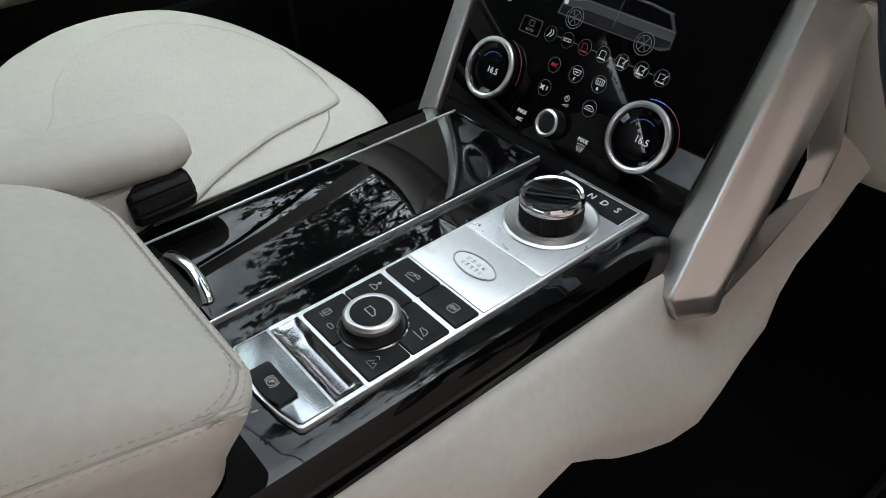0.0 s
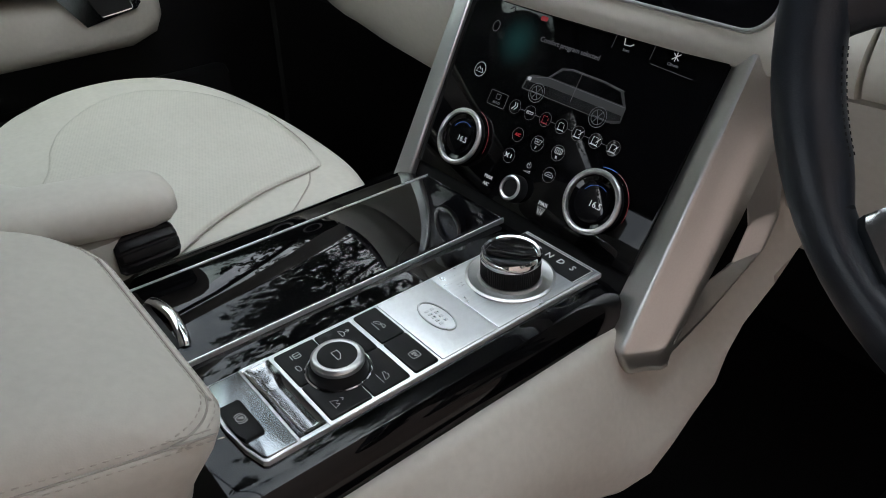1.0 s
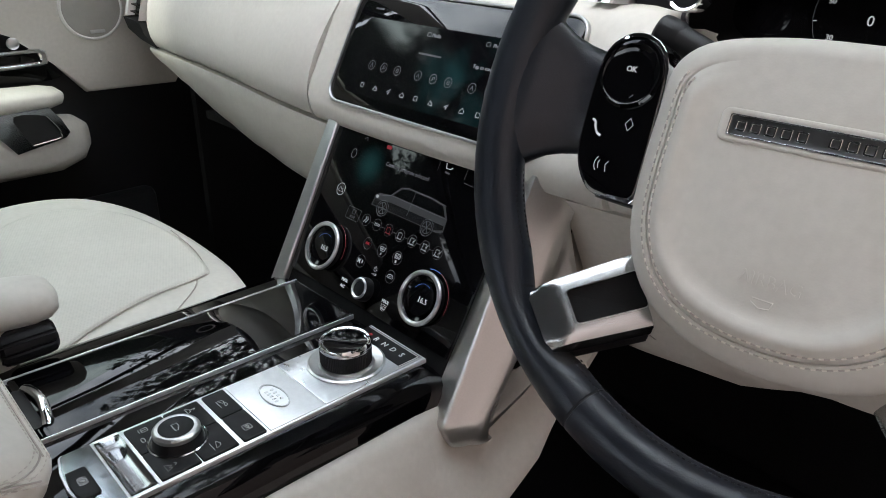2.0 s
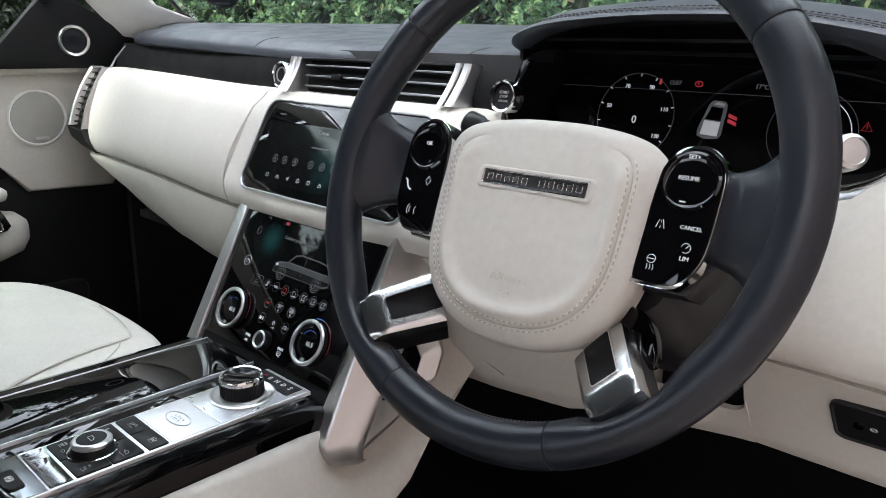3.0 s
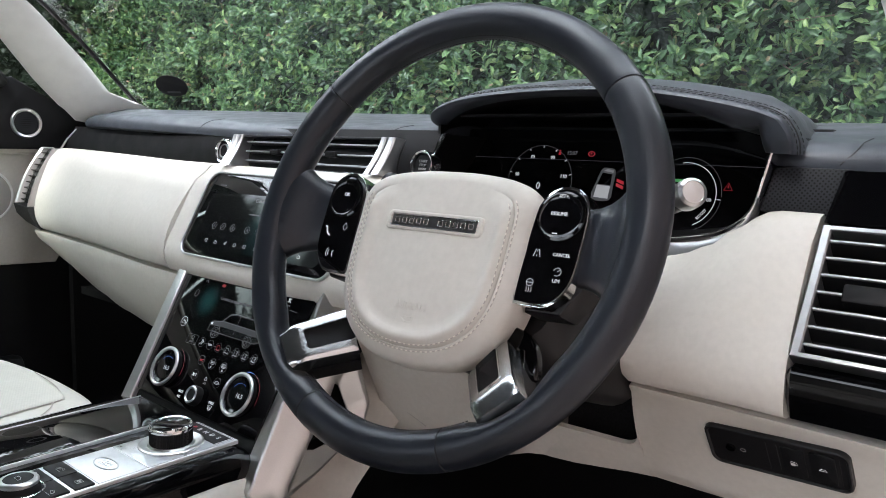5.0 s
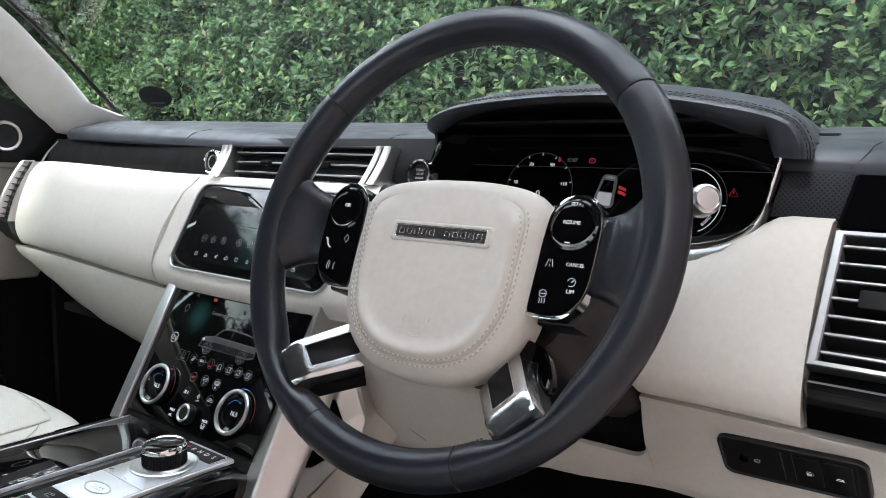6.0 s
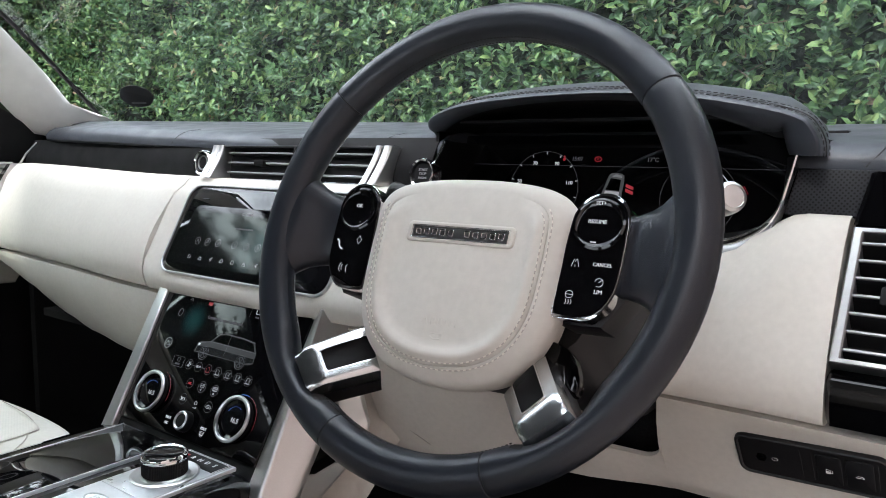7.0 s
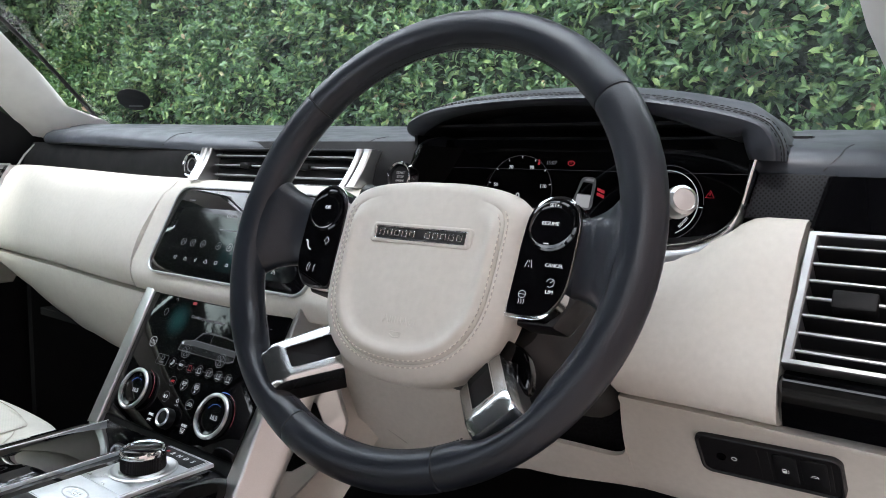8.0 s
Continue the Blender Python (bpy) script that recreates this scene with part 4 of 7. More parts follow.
def climate_panel():
    M = plane_at((0, 0.096, 1.0115), 30.6)
    root = thing("climate_panel", (0, 0.08, 0.94), "black glass climate touch panel with two dial knobs", "control panel")
    part("glass", prism([(-0.1375, -0.084), (0.134, -0.084), (0.134, 0.094), (-0.142, 0.094)], -0.012, 0.0, M, 0.001), PANELGLASS, root, "black touch glass")
    part("trim", prism([(-0.1625, 0.094), (-0.1425, 0.097), (-0.1275, -0.104), (-0.150, -0.118)], -0.02, 0.004, M, 0.003, 3), SATIN, root, "satin silver side trim")
    # black strip stands for the shade in the gap under the glass
    part("lower_gap_shade", prism(rrect(0.268, 0.034, 0.003, 3, 0, -0.101), -0.014, -0.004, M, 0.002), CORNER, root, "black strip painted as the shaded gap below the touch glass")

    def dial(x, y, r):
        km = M @ Matrix.Translation((x, y, 0)) @ Matrix.Diagonal((1, 1, 0.65, 1))
        k = part("knob", lathe([(r * 0.94, 0), (r * 0.95, 0.008), (r * 0.9, 0.0105), (r * 0.8, 0.011)], km, 64), BUTTON, root, "black knob body")
        part("bezel", lathe([(r * 0.93, 0.0085), (r, 0.0105), (r * 1.0, 0.0125), (r * 0.965, 0.0145), (r * 0.90, 0.0150), (r * 0.84, 0.0138), (r * 0.82, 0.010)], km, 72), SATIN, k, "polished chrome bezel")
        part("face", lathe([(r * 0.84, 0.003), (r * 0.84, 0.0110), (r * 0.80, 0.0085), (r * 0.66, 0.0068), (r * 0.62, 0.0100), (r * 0.5, 0.0104), (0.0004, 0.0104)], km, 56), SCREEN, k, "black glass dial face")
        part("digits", words("16.5", r * 0.28, km, r * 0.16, -r * 0.05, 0.0106), WHITE, k, "lit figure 16.5")
        part("arc", strokes([oval(r * 0.52, r * 0.52, 12, r * 0.05, 0, 60, 150)], 0.0004, km, 0.0106), BLUE, k)
        a = strokes([oval(r * 1.09, r * 1.09, 14, 0, 0, -10, 75)], 0.0006, km, 0.0004)
        part("warm_arc", a, glow("dim_red", (0.2, 0.012, 0.02), 0.25), k, "red arc beside the knob")
        if x > 0:
            part("cool_arc", strokes([oval(r * 1.09, r * 1.09, 8, 0, 0, 78, 105)], 0.0009, km, 0.0004), BLUE, k, "blue arc")
    dial(-0.0810, -0.0450, 0.0270)
    dial(0.0810, -0.0450, 0.0270)
    km = M @ Matrix.Translation((0.0010, -0.0652, 0))
    k = part("volume_knob", lathe([(0.0125, 0), (0.0125, 0.007), (0.0115, 0.009), (0.009, 0.0092)], km, 48), BUTTON, root, "small black knob")
    part("bezel", lathe([(0.0105, 0.0085), (0.0112, 0.0098), (0.0095, 0.0108), (0.0082, 0.0098), (0.0078, 0.0085)], km, 48), SATIN, k, "chrome ring")
    part("cap", lathe([(0.008, 0.0085), (0.0076, 0.0094), (0.0004, 0.0096)], km, 32), BUTTON, k)

    def V(zworld):
        return (zworld - 1.0115) / math.cos(radians(30.6))
    z = 0.0003
    def icon(lines, mt=WHITE, w=0.00045, name="touch_symbol", label=""):
        part(name, strokes(lines, w, M, z, n=4), mt, root, label)
    def closed(p):
        return list(p) + [p[0]]
    row = V(1.0115)
    part("row_line", prism(rrect(0.112, 0.0004, 0.0001, 1, 0.018, row), 0, 0.0002, M), DIM, root)
    for i in range(7):
        x = -0.038 + 0.0187 * i
        mt = RED if i == 2 else WHITE
        part("symbol_disc", prism(oval(0.0060, 0.0060, 24, x, row), 0, 0.0004, M), SCREEN, root)
        icon([closed(oval(0.0063, 0.0063, 22, x, row))], DIM, 0.0003)
        if i == 1:
            part("eco_mark", words("ECO", 0.0041, M, x, row, z), WHITE, root, "ECO lettering")
        elif i == 0:
            icon([[(x - 0.003, row - 0.003), (x, row + 0.001), (x - 0.001, row + 0.0035)], [(x, row - 0.003), (x + 0.003, row + 0.001), (x + 0.001, row + 0.0035)]], mt, 0.0009)
        else:
            icon([[(x - 0.0028, row - 0.003), (x - 0.0028, row + 0.0028), (x + 0.0015, row + 0.0028), (x + 0.0028, row + 0.001), (x + 0.0028, row - 0.003), (x - 0.0028, row - 0.003)], [(x - 0.004, row - 0.0036), (x + 0.004, row - 0.0036)]] + ([[(x + 0.001, row - 0.001), (x + 0.0045, row + 0.003)]] if i > 3 else []), mt, 0.00055)
    icon([closed(rrect(0.022, 0.013, 0.001, 2, -0.061, row))], DIM, 0.0004)
    icon([[(-0.0635, row), (-0.0635, row + 0.0045), (-0.0585, row + 0.0045), (-0.0585, row), (-0.0635, row)]], DIM, 0.0006)
    part("auto_mark", words("AUTO", 0.0032, M, -0.061, row - 0.0035, z), DIM, root)
    y1 = V(0.993)
    icon([closed(oval(0.0062, 0.0062, 22, -0.022, y1))], DIM, 0.0004)
    part("ac_mark", words("A/C", 0.0041, M, -0.022, y1, z), RED, root, "red A/C lettering")
    for x, ch in ((0.002, "F"), (0.0262, "R")):
        icon([closed(oval(0.0068, 0.0068, 22, x, y1))], DIM, 0.0004)
        if ch == "F":
            icon([[(x - 0.004, y1 + 0.0035), (x + 0.004, y1 + 0.0035), (x + 0.0028, y1 - 0.0005), (x - 0.0028, y1 - 0.0005), (x - 0.004, y1 + 0.0035)], [(x - 0.0025, y1 + 0.001), (x - 0.001, y1 + 0.0022), (x, y1 + 0.001), (x + 0.0015, y1 + 0.0022)]], WHITE, 0.0005)
        else:
            icon([closed(rrect(0.0075, 0.0045, 0.0008, 2, x, y1 + 0.0018)), [(x - 0.002, y1 - 0.001), (x - 0.002, y1 + 0.003)], [(x, y1 - 0.001), (x, y1 + 0.003)], [(x + 0.002, y1 - 0.001), (x + 0.002, y1 + 0.003)]], WHITE, 0.0005)
        part("side_letter", words(ch, 0.0036, M, x, y1 - 0.004, z), WHITE, root)
    y2 = V(0.976)
    for x in (-0.022, 0.027):
        icon([closed(oval(0.0066, 0.0066, 22, x, y2))], DIM, 0.0004)
    part("fan_mark", words("1", 0.0055, M, -0.0195, y2, z), WHITE, root)
    icon([[(-0.0265, y2 - 0.002), (-0.0225, y2 + 0.002)], [(-0.0265, y2 + 0.002), (-0.0225, y2 - 0.002)], [(-0.0262, y2), (-0.0228, y2)]], WHITE, 0.0009)
    icon([[(0.0225, y2 - 0.0015), (0.0235, y2 + 0.0008), (0.026, y2 + 0.0022), (0.0295, y2 + 0.0018), (0.0315, y2 - 0.0002), (0.031, y2 - 0.0015), (0.0225, y2 - 0.0015)], [(0.025, y2), (0.029, y2)]], WHITE, 0.0005)
    yp = V(0.974)
    icon([oval(0.0022, 0.0022, 10, 0.0035, yp + 0.002, 120, 420), [(0.0035, yp + 0.002), (0.0035, yp + 0.0052)], [(0.0, yp - 0.004), (0.007, yp - 0.004), (0.007, yp - 0.0022), (0.0, yp - 0.004)]], WHITE, 0.0005)
    ym = V(0.951)
    part("max_mark", join(words("MAX", 0.0047, M, -0.034, ym + 0.0035, z), words("A/C", 0.0044, M, -0.034, ym - 0.003, z)), WHITE, root, "MAX A/C lettering")
    part("max_mark", words("MAX", 0.0048, M, 0.034, ym + 0.0045, z), WHITE, root, "MAX lettering")
    icon([[(0.030, ym + 0.0012), (0.038, ym + 0.0012), (0.0368, ym - 0.003), (0.0312, ym - 0.003), (0.030, ym + 0.0012)], [(0.032, ym - 0.005), (0.032, ym)], [(0.034, ym - 0.005), (0.034, ym)], [(0.036, ym - 0.005), (0.036, ym)]], WHITE, 0.0005)
    ymt = V(1.028)
    icon([closed(oval(0.0068, 0.0068, 22, -0.096, ymt)), [(-0.1005, ymt - 0.0025), (-0.0975, ymt + 0.0025), (-0.0955, ymt), (-0.0935, ymt + 0.0015), (-0.0915, ymt - 0.0025), (-0.1005, ymt - 0.0025)]], WHITE, 0.0005)
    # drawing of a car
    yc = V(1.027)
    s = 1.0
    car = [(-0.040, yc - 0.001), (-0.039, yc + 0.010), (-0.034, yc + 0.0135), (-0.016, yc + 0.016), (-0.006, yc + 0.0265), (0.005, yc + 0.029), (0.040, yc + 0.0285), (0.060, yc + 0.0265), (0.069, yc + 0.0145), (0.070, yc + 0.002), (0.062, yc - 0.001)]
    part("car_drawing", prism([(x, y) for x, y in car] , 0, 0.0002, M), GREYPRINT, root, "grey drawing of a car")
    part("car_drawing_glass", prism([(-0.0135, yc + 0.0165), (-0.004, yc + 0.0255), (0.006, yc + 0.0275), (0.040, yc + 0.027), (0.058, yc + 0.0250), (0.0655, yc + 0.0155)], 0.0002, 0.0004, M), SCREEN, root, "black glass of the drawn car")
    part("car_drawing_side", prism([(-0.0385, yc), (-0.0375, yc + 0.0065), (-0.012, yc + 0.0085), (0.068, yc + 0.0075), (0.069, yc + 0.0035), (0.055, yc - 0.0005)], 0.0002, 0.0004, M), mat("dark_car_print", (0.008, 0.008, 0.009), 0.2), root, "dark lower side of the drawn car")
    part("car_drawing_lamp", prism(rrect(0.004, 0.0035, 0.001, 2, -0.0355, yc + 0.0095), 0.0002, 0.0004, M), WHITE, root, "bright front lamp of the drawn car")
    icon([[(-0.016, yc + 0.016), (-0.006, yc + 0.0265), (0.005, yc + 0.029), (0.040, yc + 0.0285), (0.062, yc + 0.0262)], [(-0.039, yc + 0.010), (-0.016, yc + 0.0155), (0.068, yc + 0.0145)], [(0.016, yc + 0.003), (0.016, yc + 0.028)]], DIM, 0.0006)
    for x in (-0.0215, 0.048):
        icon([closed(oval(0.0085, 0.0085, 26, x, yc)), closed(oval(0.0062, 0.0062, 22, x, yc))] + [[(x, yc), (x + 0.006 * math.cos(a * 1.047), yc + 0.006 * math.sin(a * 1.047))] for a in range(6)], DIM, 0.0006)
    ytop = V(1.066)
    part("message", words("Comfort program selected", 0.0062, M, -0.008, ytop - 0.001, z), DIM, root, "line of text Comfort program selected")
    part("glow_patch", prism(oval(0.036, 0.028, 28, -0.066, V(1.058)), 0, 0.0002, M), blob("teal_glow", (0.03, 0.18, 0.18), 0.13, (-0.066, 0.044, 0.118), 0.027), root, "faint teal glow on the screen")
    yb = V(1.080)
    for line in ([(0.032, yb + 0.006), (0.032, yb - 0.006)], [(0.070, yb + 0.006), (0.070, yb - 0.006)], [(0.072, yb - 0.009), (0.112, yb - 0.011)]):
        part("tab_line", strokes([line], 0.0004, M, z), DIM, root)
    icon([[(0.041, yb + 0.004), (0.0425, yb - 0.001), (0.048, yb - 0.001), (0.051, yb + 0.001)]], WHITE, 0.0009)
    part("tab_name", words("Seats", 0.0032, M, 0.046, yb - 0.005, z), DIM, root)
    icon([[(0.088, yb + 0.004), (0.094, yb - 0.001)], [(0.088, yb - 0.001), (0.094, yb + 0.004)], [(0.091, yb - 0.002), (0.091, yb + 0.005)]], WHITE, 0.0008)
    part("tab_name", words("Climate", 0.0032, M, 0.091, yb - 0.005, z), DIM, root)
    icon([[(-0.090, yb), (-0.086, yb + 0.003), (-0.084, yb - 0.001)]], DIM, 0.0008)
    part("warning_mark", prism(rrect(0.008, 0.004, 0.001, 2, -0.047, yb), 0, 0.0003, M), glow("dark_red", (0.3, 0.02, 0.03), 0.4), root, "small red symbol")
    ys = V(1.064)
    icon([closed(oval(0.004, 0.005, 16, -0.098, ys))], DIM, 0.0007)


centre_console()
rotary("mode_dial", "black and silver rotary drive-mode dial on the console", 0.0800, -0.1745, 0.0224, 0.0172, 0.9525, "rotary dial", False)
rotary("gear_selector", "chrome-collared rotary gear selector on the console", 0.0755, -0.0150, 0.0350, 0.0233, 0.9625, "gear selector", True)
grab_handle()
climate_panel()

# ---- dashboard ----
YTOP = [(-0.84, 0.245), (-0.5, 0.232), (-0.24, 0.215), (0.0, 0.205), (0.25, 0.21), (0.45, 0.215), (0.8, 0.222)]
YBOT = [(-0.84, 0.200), (-0.5, 0.172), (-0.24, 0.142), (0.0, 0.135), (0.25, 0.145), (0.5, 0.160), (0.8, 0.168)]
ZTOP = [(-0.84, 1.246), (-0.27, 1.236), (0.2, 1.234), (0.26, 1.200), (0.33, 1.179), (0.42, 1.173), (0.50, 1.174), (0.530, 1.1795), (0.548, 1.1855), (0.5685, 1.1950), (0.587, 1.208), (0.600, 1.2185), (0.612, 1.2255), (0.625, 1.2275), (0.8, 1.228)]
ZBOT = [(-0.84, 1.082), (-0.3, 1.081), (0.2, 1.082), (0.3, 1.086), (0.51, 1.082), (0.53, 1.070), (0.8, 1.066)]


def upper_section(x):
    a, b, t, c = ease(x, YTOP), ease(x, YBOT), lerp_table(x, ZTOP), lerp_table(x, ZBOT)
    h = t - c
    pts = [(a + 0.06, t + 0.001), (a + 0.018, t + 0.001), (a + 0.006, t - 0.002), (a - 0.002, t - 0.010)]
    for f in (0.14, 0.24, 0.34, 0.44, 0.54, 0.64, 0.73, 0.81, 0.88, 0.94, 0.98):
        roll = math.sin(min(1.0, f / 0.86) * math.pi / 2) ** 1.1
        pts.append((a - 0.003 + (b - a + 0.002) * roll + 0.009 * max(0.0, (f - 0.80) / 0.20) ** 2.2, t - h * f))
    pts += [(b + 0.011, c + 0.0015), (b + 0.016, c), (b + 0.06, c)]
    return [(x, y, z) for y, z in pts]


def lower_section(x, zb, tuck=0.085, bend=0.9):
    b, c = ease(x, YBOT), lerp_table(x, ZBOT) - 0.003
    h = c - zb
    if bend > 1:
        pts = [(b + 0.06, c), (b + 0.016, c), (b + 0.0095, c - 0.0015), (b + 0.0085, c - 0.006)]
        for f in (0.15, 0.3, 0.45, 0.6, 0.72, 0.84, 0.93):
            pts.append((b + 0.0085 + (tuck + 0.008) * f ** bend, c - h * f))
    else:
        pts = [(b + 0.06, c), (b + 0.022, c), (b + 0.0175, c - 0.0020), (b + 0.0190, c - 0.0050)]
        for f in (0.09, 0.3, 0.5, 0.7, 0.85):
            pts.append((b + 0.018 + tuck * f ** bend, c - h * f))
    pts += [(b + 0.017 + tuck, zb + 0.004), (b + 0.03 + tuck, zb), (b + 0.2, zb + 0.01), (b + 0.2, c)]
    return [(x, y, z) for y, z in pts]


def span(a, b, n):
    return [a + (b - a) * i / n for i in range(n + 1)]


def dashboard():
    root = thing("dashboard", (0, 0.45, 1.0), "dashboard with charcoal leather top and cream leather fascia", "dashboard")
    # top pad from the glass to its front lip, set back under the instrument hood
    lip_line = [(-0.86, 0.335), (-0.75, 0.285), (-0.3, 0.262), (0.0, 0.255), (0.222, 0.258), (0.61, 0.254), (0.8, 0.24)]
    lip_height = [(-0.86, 1.310), (-0.6, 1.305), (-0.3, 1.296), (0.0, 1.288), (0.3, 1.286), (0.6, 1.280), (0.8, 1.274)]

    def pad_ring(x, lip):
        zl = ease(x, lip_height)
        far = ease(x, [(-0.86, 0.47), (-0.62, 0.67), (-0.3, 0.77), (0.0, 0.79), (0.3, 0.76), (0.55, 0.65), (0.74, 0.46), (0.8, 0.40)])
        zf = ease(x, [(-0.86, 1.338), (-0.3, 1.340), (0.3, 1.328), (0.8, 1.308)])
        return [(x, far, zf - 0.09), (x, far, zf - 0.004), (x, far - 0.01, zf), (x, (far + lip) / 2, (zf + zl) / 2 + 0.012), (x, lip + 0.05, zl + 0.014), (x, lip + 0.02, zl + 0.009), (x, lip + 0.006, zl + 0.002), (x, lip, zl - 0.006), (x, lip + 0.001, zl - 0.014), (x, lip + 0.008, zl - 0.018), (x, lip + 0.03, zl - 0.02), (x, lip + 0.05, zl - 0.09)]
    pad = join(loft([pad_ring(x, ease(x, lip_line)) for x in span(-0.86, 0.226, 26)]), loft([pad_ring(x, 0.42) for x in span(0.226, 0.609, 8)]), loft([pad_ring(x, ease(x, lip_line)) for x in span(0.609, 0.80, 8)]))
    part("top_pad", pad, PAD, root, "charcoal grained leather top pad", sharp=45)
    for x in (-0.30, 0.135, 0.672):
        seam = bmesh.new()
        lip, zl = ease(x, lip_line), ease(x, lip_height)
        tube(smooth_outline([(x - 0.01, lip - 0.0004, zl - 0.010), (x, lip + 0.006, zl + 0.0020), (x + 0.002, lip + 0.02, zl + 0.0088), (x + 0.004, lip + 0.045, zl + 0.0132)], 5, False), 0.0006, 5, bm=seam)
        part("top_seam", seam, RUBBER, root, "sewn seam of the top pad")
    # dark band behind the vents
    rings = []
    for x in span(-0.84, 0.22, 14):
        a = ease(x, YTOP)
        rings.append([(x, a + 0.16, 1.22), (x, a + 0.035, 1.225), (x, a + 0.034, 1.245), (x, a + 0.038, 1.262), (x, a + 0.046, 1.278), (x, a + 0.056, 1.293), (x, a + 0.16, 1.293)])
    part("fascia_band", loft(rings), BAND, root, "black leather band under the top pad", sharp=50)
    rings = []
    for x in span(0.60, 0.80, 4):
        rings.append([(x, 0.33, 1.215), (x, 0.254, 1.215), (x, 0.257, 1.25), (x, 0.262, 1.275), (x, 0.33, 1.275)])
    part("fascia_band", loft(rings), BAND, root, "black band beside the instruments", sharp=50)
    # cream fascia, passenger side
    part("fascia_pad", loft([upper_section(x) for x in span(-0.812, -0.206, 24)]), CREAM, root, "smooth cream leather fascia pad", sharp=50)
    zb = lambda x: lerp_table(x, [(-0.84, 1.016), (-0.76, 0.987), (-0.66, 0.957), (-0.55, 0.940), (-0.42, 0.931), (-0.15, 0.926)])
    part("glovebox", loft([lower_section(x, zb(x), 0.066, 1.9) for x in span(-0.84, -0.13, 20)]), CREAM, root, "cream leather glovebox door", sharp=50)
    # centre surround of the screen
    part("screen_surround", loft([[(x, max(y - 0.004 * min(1, (x + 0.203) / 0.01), 0.1675 + (min(max(z, 1.10), 1.225) - 1.17) * 0.54 if 1.095 < z < 1.23 else 0), z) for x, y, z in upper_section(x)] for x in [-0.203, -0.199, -0.194] + span(-0.188, 0.212, 16) + [0.218, 0.222]]), CREAM, root, "cream leather surround of the touchscreen", sharp=50)
    # driver's side
    part("fascia_pad", loft([upper_section(x) for x in span(0.225, 0.6575, 40)]), CREAM, root, "smooth cream leather fascia pad", sharp=50)
    zk = lambda x: lerp_table(x, [(0.20, 0.902), (0.30, 0.908), (0.39, 0.932), (0.42, 0.944)])
    part("knee_panel", loft([[(px + (lerp_table(pz, [(0.944, -0.0190), (0.990, -0.0180), (1.016, -0.0160), (1.042, -0.0110), (1.068, -0.0045)]) if x < 0.53 else 0), py, pz) for px, py, pz in lower_section(x, zk(x))] for x in [0.528, 0.5285] + span(0.545, 0.80, 9)]), CREAM, root, "cream leather knee panel", sharp=50)
    low = []
    for x in span(0.17, 0.485, 11) + [0.4905, 0.4955, 0.5000, 0.5040, 0.5070, 0.5095, 0.5112, 0.5124, 0.5130]:
        y = ease(x, YBOT)
        drop = lerp_table(x, [(0.40, 0.012), (0.53, 0.0)])
        # the lip turns up into the knee panel in a rounded corner
        up = 0.023 - math.sqrt(max(0.0, 0.023 ** 2 - max(0.0, x - 0.4902) ** 2))
        low.append([(x, yy, z) for yy, z in ((y + 0.118, 0.951), (y + 0.090 - 0.86 * up, 0.981 + up), (y + 0.084 - 0.86 * up, 0.986 + up), (y + 0.080 - 0.86 * up, 0.983 + up), (y + 0.0815, 0.978), (y + 0.092, 0.963), (y + 0.102, 0.948 - drop), (y + 0.112, 0.944 - drop), (y + 0.119, 0.946 - drop))])
    part("knee_panel", loft(low), CREAM, root, "cream lower knee panel", sharp=50)
    part("knee_panel", loft([lower_section(x, zk(x)) for x in span(0.165, 0.415, 10)]), CREAM, root, "cream knee panel beside the console", sharp=50)
    part("knee_seam", tube(smooth_outline([(0.166, 0.2135, 0.9745), (0.178, 0.2185, 0.964), (0.194, 0.2235, 0.9535), (0.214, 0.2285, 0.943), (0.234, 0.2335, 0.9325)], 4, False), 0.0005, 6), mat("seam_shadow", (0.36, 0.335, 0.305), 0.8), root, "sewn seam between the knee panels")
    # black block; its colour stands for the shade round the column
    part("column_recess_shade", box(0.36, 0.545, 0.262, 0.34, 0.970, 1.10), CARPET, root, "black block painted as the shade in the recess round the steering column")
    part("under_tray", box(-0.84, 0.80, 0.30, 0.72, 0.93, 0.945), CARPET, root, "black underside of the dashboard")
    return root


def slatted_vent(m, w, h, slats, root, frame_mat, tab_at, lip=0.0022):
    v = part("backing", prism(rrect(w, h, 0.003, 3), -0.03, -0.024, m), RUBBER, root, "dark inside of the vent")
    for i in range(slats):
        y = -h / 2 + h * (i + 0.5) / slats
        part("slat", prism([(-w / 2 + 0.001, -0.0008), (w / 2 - 0.001, -0.0008), (w / 2 - 0.001, 0.0008), (-w / 2 + 0.001, 0.0008)], -0.022, -0.002, m @ Matrix.Translation((0, y, 0)) @ Matrix.Rotation(radians(-12), 4, "X"), 0.0006, 1), PLASTIC, root)
        part("slat_edge", prism(rrect(w - 0.002, lip, 0.0007, 2, 0, y), -0.005, 0.0, m, 0.0007, 1), frame_mat, root, "bright edge of the slat")
    for x in tab_at:
        part("vane_tab", prism(rrect(0.020 if h < 0.06 else 0.031, 0.008 if h < 0.06 else 0.015, 0.002, 3, x, 0.0), -0.01, 0.005, m, 0.0018), CORNER, root, "black vane tab")
    return v


